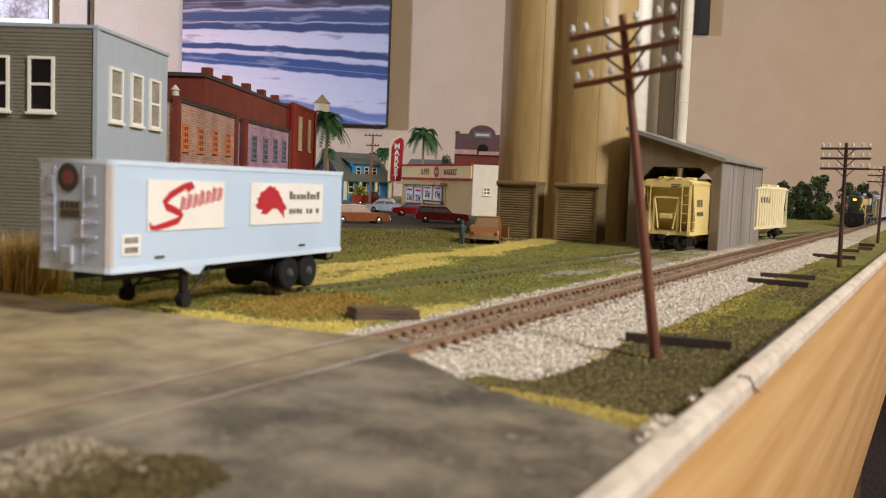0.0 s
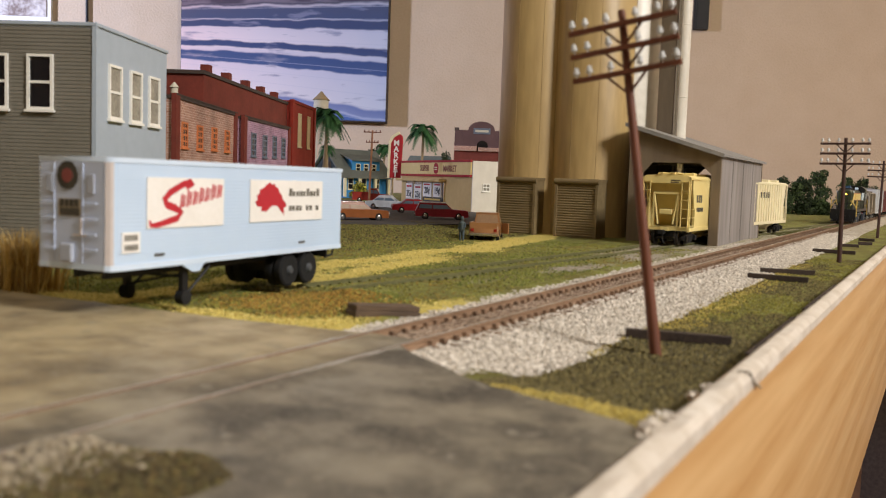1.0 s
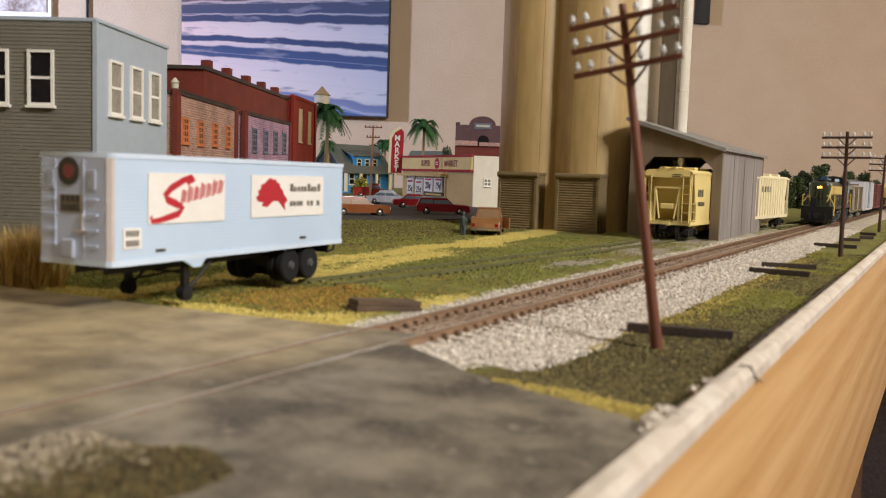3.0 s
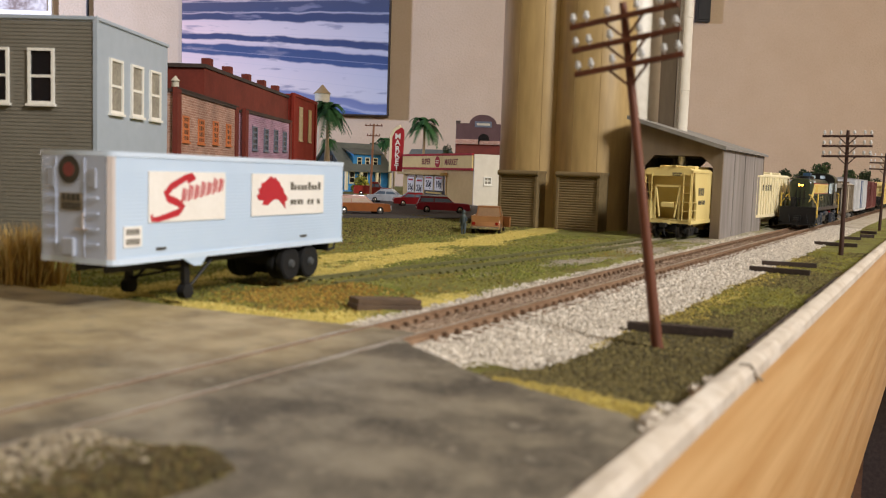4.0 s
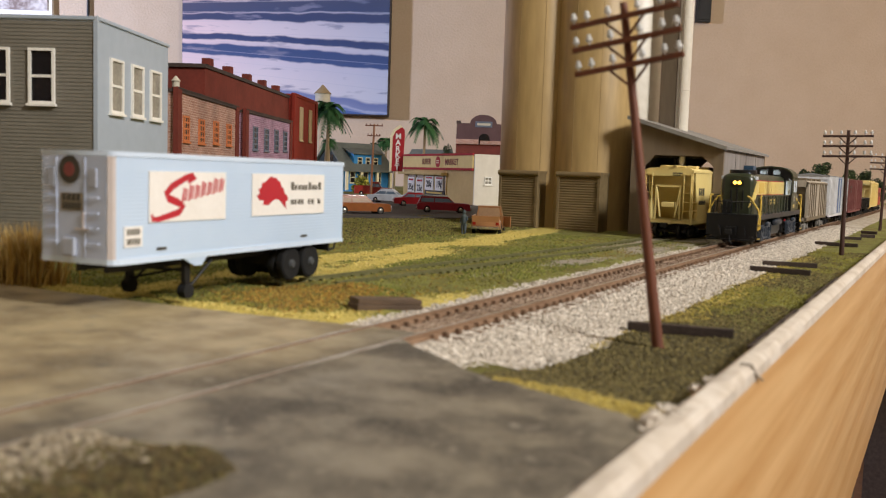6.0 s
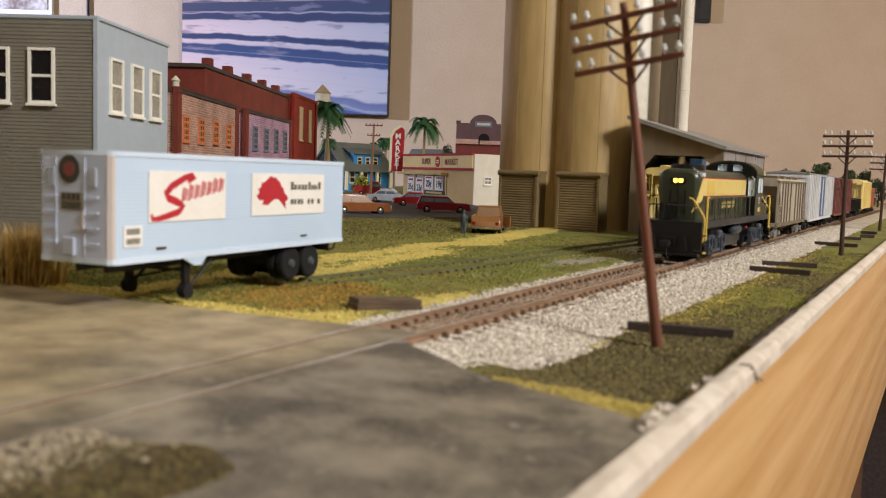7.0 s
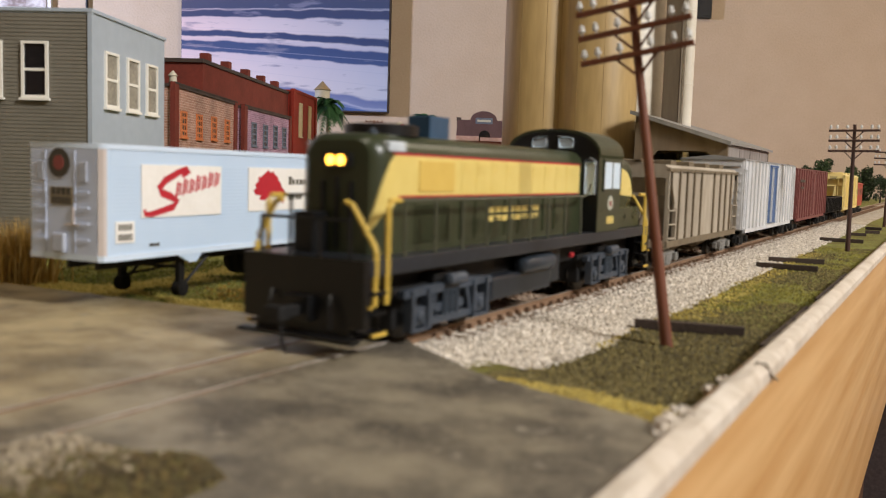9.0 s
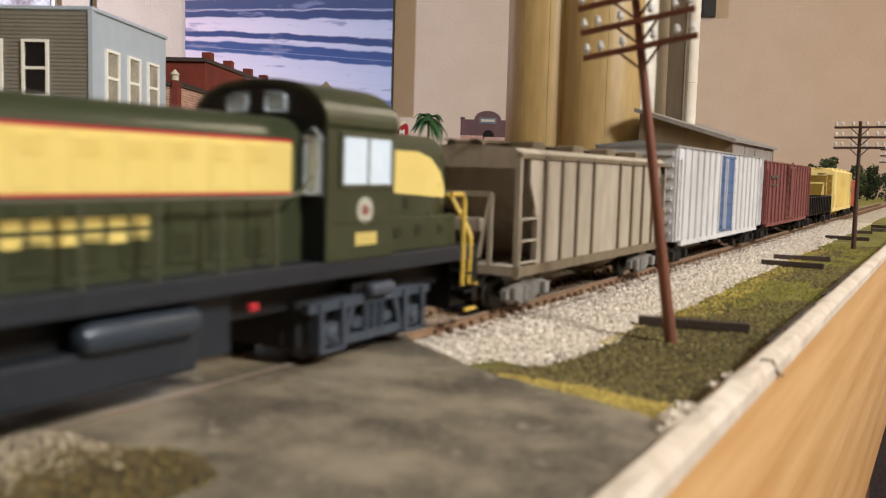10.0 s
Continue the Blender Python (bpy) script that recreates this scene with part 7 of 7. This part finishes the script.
def patch(x, y):
    return noise.noise((x * 0.022, y * 0.012, 4)) + 0.5 * noise.noise((x * 0.09, y * 0.06, 8))


def field_zone(low, high):
    def pick(rng):
        y = 192 + 430 * rng.random() ** 1.5
        x = rng.uniform(-330, -150)
        yel, earth, grav = turf(x, y)
        on_rails = abs(x - siding_x(y)) < 11 and y > 262 and rng.random() < 0.6
        return (x, y) if yel < 0.4 and grav < 0.5 and low <= patch(x, y) < high and not on_rails else None
    return pick


def field_straw(rng):
    y = 186 + 430 * rng.random() ** 1.5
    x = rng.uniform(-330, -148)
    yel, earth, grav = turf(x, y)
    return (x, y) if yel > 0.1 and rng.random() < yel + 0.12 else None


def verge_zone(low, high):
    def pick(rng):
        y = 150 + 536 * rng.random() ** 2.2
        x = rng.uniform(-85 + 3 * noise.noise((y * 0.05, 3, 3)), EDGE - 5)
        tone = patch(x * 1.6, y) + rng.uniform(-0.12, 0.12) - 1.2 * (1 - smooth(262, 300, y))
        return (x, y) if y > road_edge(x) + 5 + 11 * smooth(-75, -50, x) + rng.gauss(0, 2) and low <= tone < high else None
    return pick


def verge_straw(rng):
    if rng.random() < 0.45:
        y = 225 + 395 * rng.random() ** 1.6
        return -84 + 3 * noise.noise((y * 0.05, 3, 3)) + rng.gauss(0, 1.6), y
    if rng.random() < 0.3:
        y = 285 + 330 * rng.random() ** 1.4
        return -76 + rng.gauss(0, 4), y
    x = -39.5 - 40 * rng.random() ** 1.3
    return x, road_edge(x) + (4 + 15 * smooth(-78, -48, x)) * rng.random() ** 1.3 + rng.gauss(0, 2.4) * smooth(-84, -60, x)


def siding_gravel(rng):
    y = 290 + 380 * rng.random()
    x = rng.uniform(-215, -140)
    return (x, y) if turf(x, y)[2] > 0.25 + 0.4 * rng.random() else None


def earth_patch(rng):
    x, y = -184 + rng.gauss(0, 14), 232 + rng.gauss(0, 13)
    return (x, y) if y > 196 and noise.noise((x * 0.08, y * 0.08, 2)) > -0.25 + rng.uniform(-0.2, 0.1) else None


def corner_gravel(rng):
    x, y = rng.uniform(-118, -70), 40 + 56 * rng.random() ** 0.7
    return None if x > -100 + rng.gauss(0, 6) or y > 92 + 2 * noise.noise((x * 0.2, 0, 0)) else (x, y)


def corner_moss(rng):
    x, y = rng.uniform(-112, -60), 40 + 56 * rng.random() ** 0.6
    return None if x < -101 + rng.gauss(0, 4) or x > -80 + rng.gauss(0, 3) or y > 91 + 4 * noise.noise((x * 0.15, 0, 0)) else (x, y)


M["earth_grain"] = island_material("earth_grains", ["a4802f", "8a6426", "b89642", "6c5222", "7c7430"])
M["dull_straw"] = island_material("dull_straw_grains", ["a8934a", "c4ad50", "877642", "ccb862", "6a6038"])
M["moss_grain"] = island_material("moss_grains", ["4a4228", "57482a", "382e1c", "686036", "6a5430"])
M["mixed_grit"] = island_material("mixed_gravel", ["7d6f60", "a89a80", "5f5346", "b5a890", "8c7d62"])
M["green_grain"] = island_material("green_grains", ["606826", "808434", "484e1e", "a09c48"])
M["brown_grain"] = island_material("brown_grains", ["78662e", "988038", "5c4e26", "ae9444"])
stones("green_turf", 24000, scatter(field_zone(0.0, 9)), 0.75, M["green_grain"], "green ground foam turf", 11)
stones("olive_turf", 16000, scatter(field_zone(-0.3, 0.0)), 0.75, M["turf_grain"], "olive ground foam turf", 21)
stones("brown_turf", 9000, scatter(field_zone(-9, -0.3)), 0.75, M["brown_grain"], "brown earth-coloured ground foam", 22)


def far_zone(rng):
    x, y = rng.uniform(-560, -300), 400 + 380 * rng.random()
    return (x, y) if turf(x, y)[0] < 0.35 and y < 1010 + 0.75 * (x + 120) + rng.gauss(0, 8) else None


stones("far_turf", 22000, scatter(far_zone), 1.1, island_material("far_turf_grains", ["5c5c26", "787430", "443f20", "8a8240", "6a5630", "34301a"]), "dark speckled ground foam beside the parking lot", 24)
stones("straw_turf", 22000, scatter(field_straw), 0.65, M["straw_grain"], "yellow straw-coloured ground foam", 12)
stones("verge_turf", 34000, scatter(verge_zone(-9, 0.05)), 0.6, M["dark_grain"], "dark olive ground foam beside the track", 13)
stones("verge_green", 20000, scatter(verge_zone(0.05, 9)), 0.6, M["turf_grain"], "green ground foam beside the track", 23)
stones("verge_straw", 8000, lambda rng: (lambda q: (q[0], q[1], q[2] + 0.35))(scatter(verge_straw)(rng)), 0.55, M["dull_straw"], "yellow ground foam along the road edge", 14)
stones("siding_gravel", 3000, scatter(siding_gravel), 0.7, M["mixed_grit"], "loose gravel along the siding", 17)
stones("earth_foam", 4200, scatter(earth_patch), 0.7, M["earth_grain"], "orange-brown earth beside the timber block", 18)
stones("plaster_crumbs", 26, lambda rng: (-40.5 + rng.gauss(0, 1.3), 148 + rng.gauss(0, 4), 0.3 + rng.uniform(-0.4, 0.5)), 1.7, M["plaster"], "white plaster crumbs at the road's corner", 31)
stones("verge_crumbs", 9, lambda rng: (-42 + rng.gauss(0, 0.9), 190 + rng.gauss(0, 4), -1.6 + rng.uniform(-0.4, 0.6)), 1.5, M["plaster"], "white plaster crumbs on the turf", 32)
stones("corner_gravel", 6000, scatter(corner_gravel), 0.75, M["mixed_grit"], "pale gravel at the roadside", 15)
stones("corner_moss", 12000, scatter(corner_moss), 0.65, M["moss_grain"], "olive brown foam turf at the roadside", 16)


def motions():
    for car, offset in TRAIN:
        walk(car, [(t, place(TRACK_X, lead(t) + offset)) for t in (0.0, 2.5, 5.0, 7.5, 10.0)])
    for axle, r in WHEELS:
        home = axle.matrix_basis.translation / MM
        rows = []
        for i in range(301):
            turn = math.degrees((lead(0) - lead(i / 30)) / r)
            rows.append((i / 30, place(*home) @ pose(0, 0, 0, turn % 360, 0, 0)))
        walk(axle, rows)


motions()
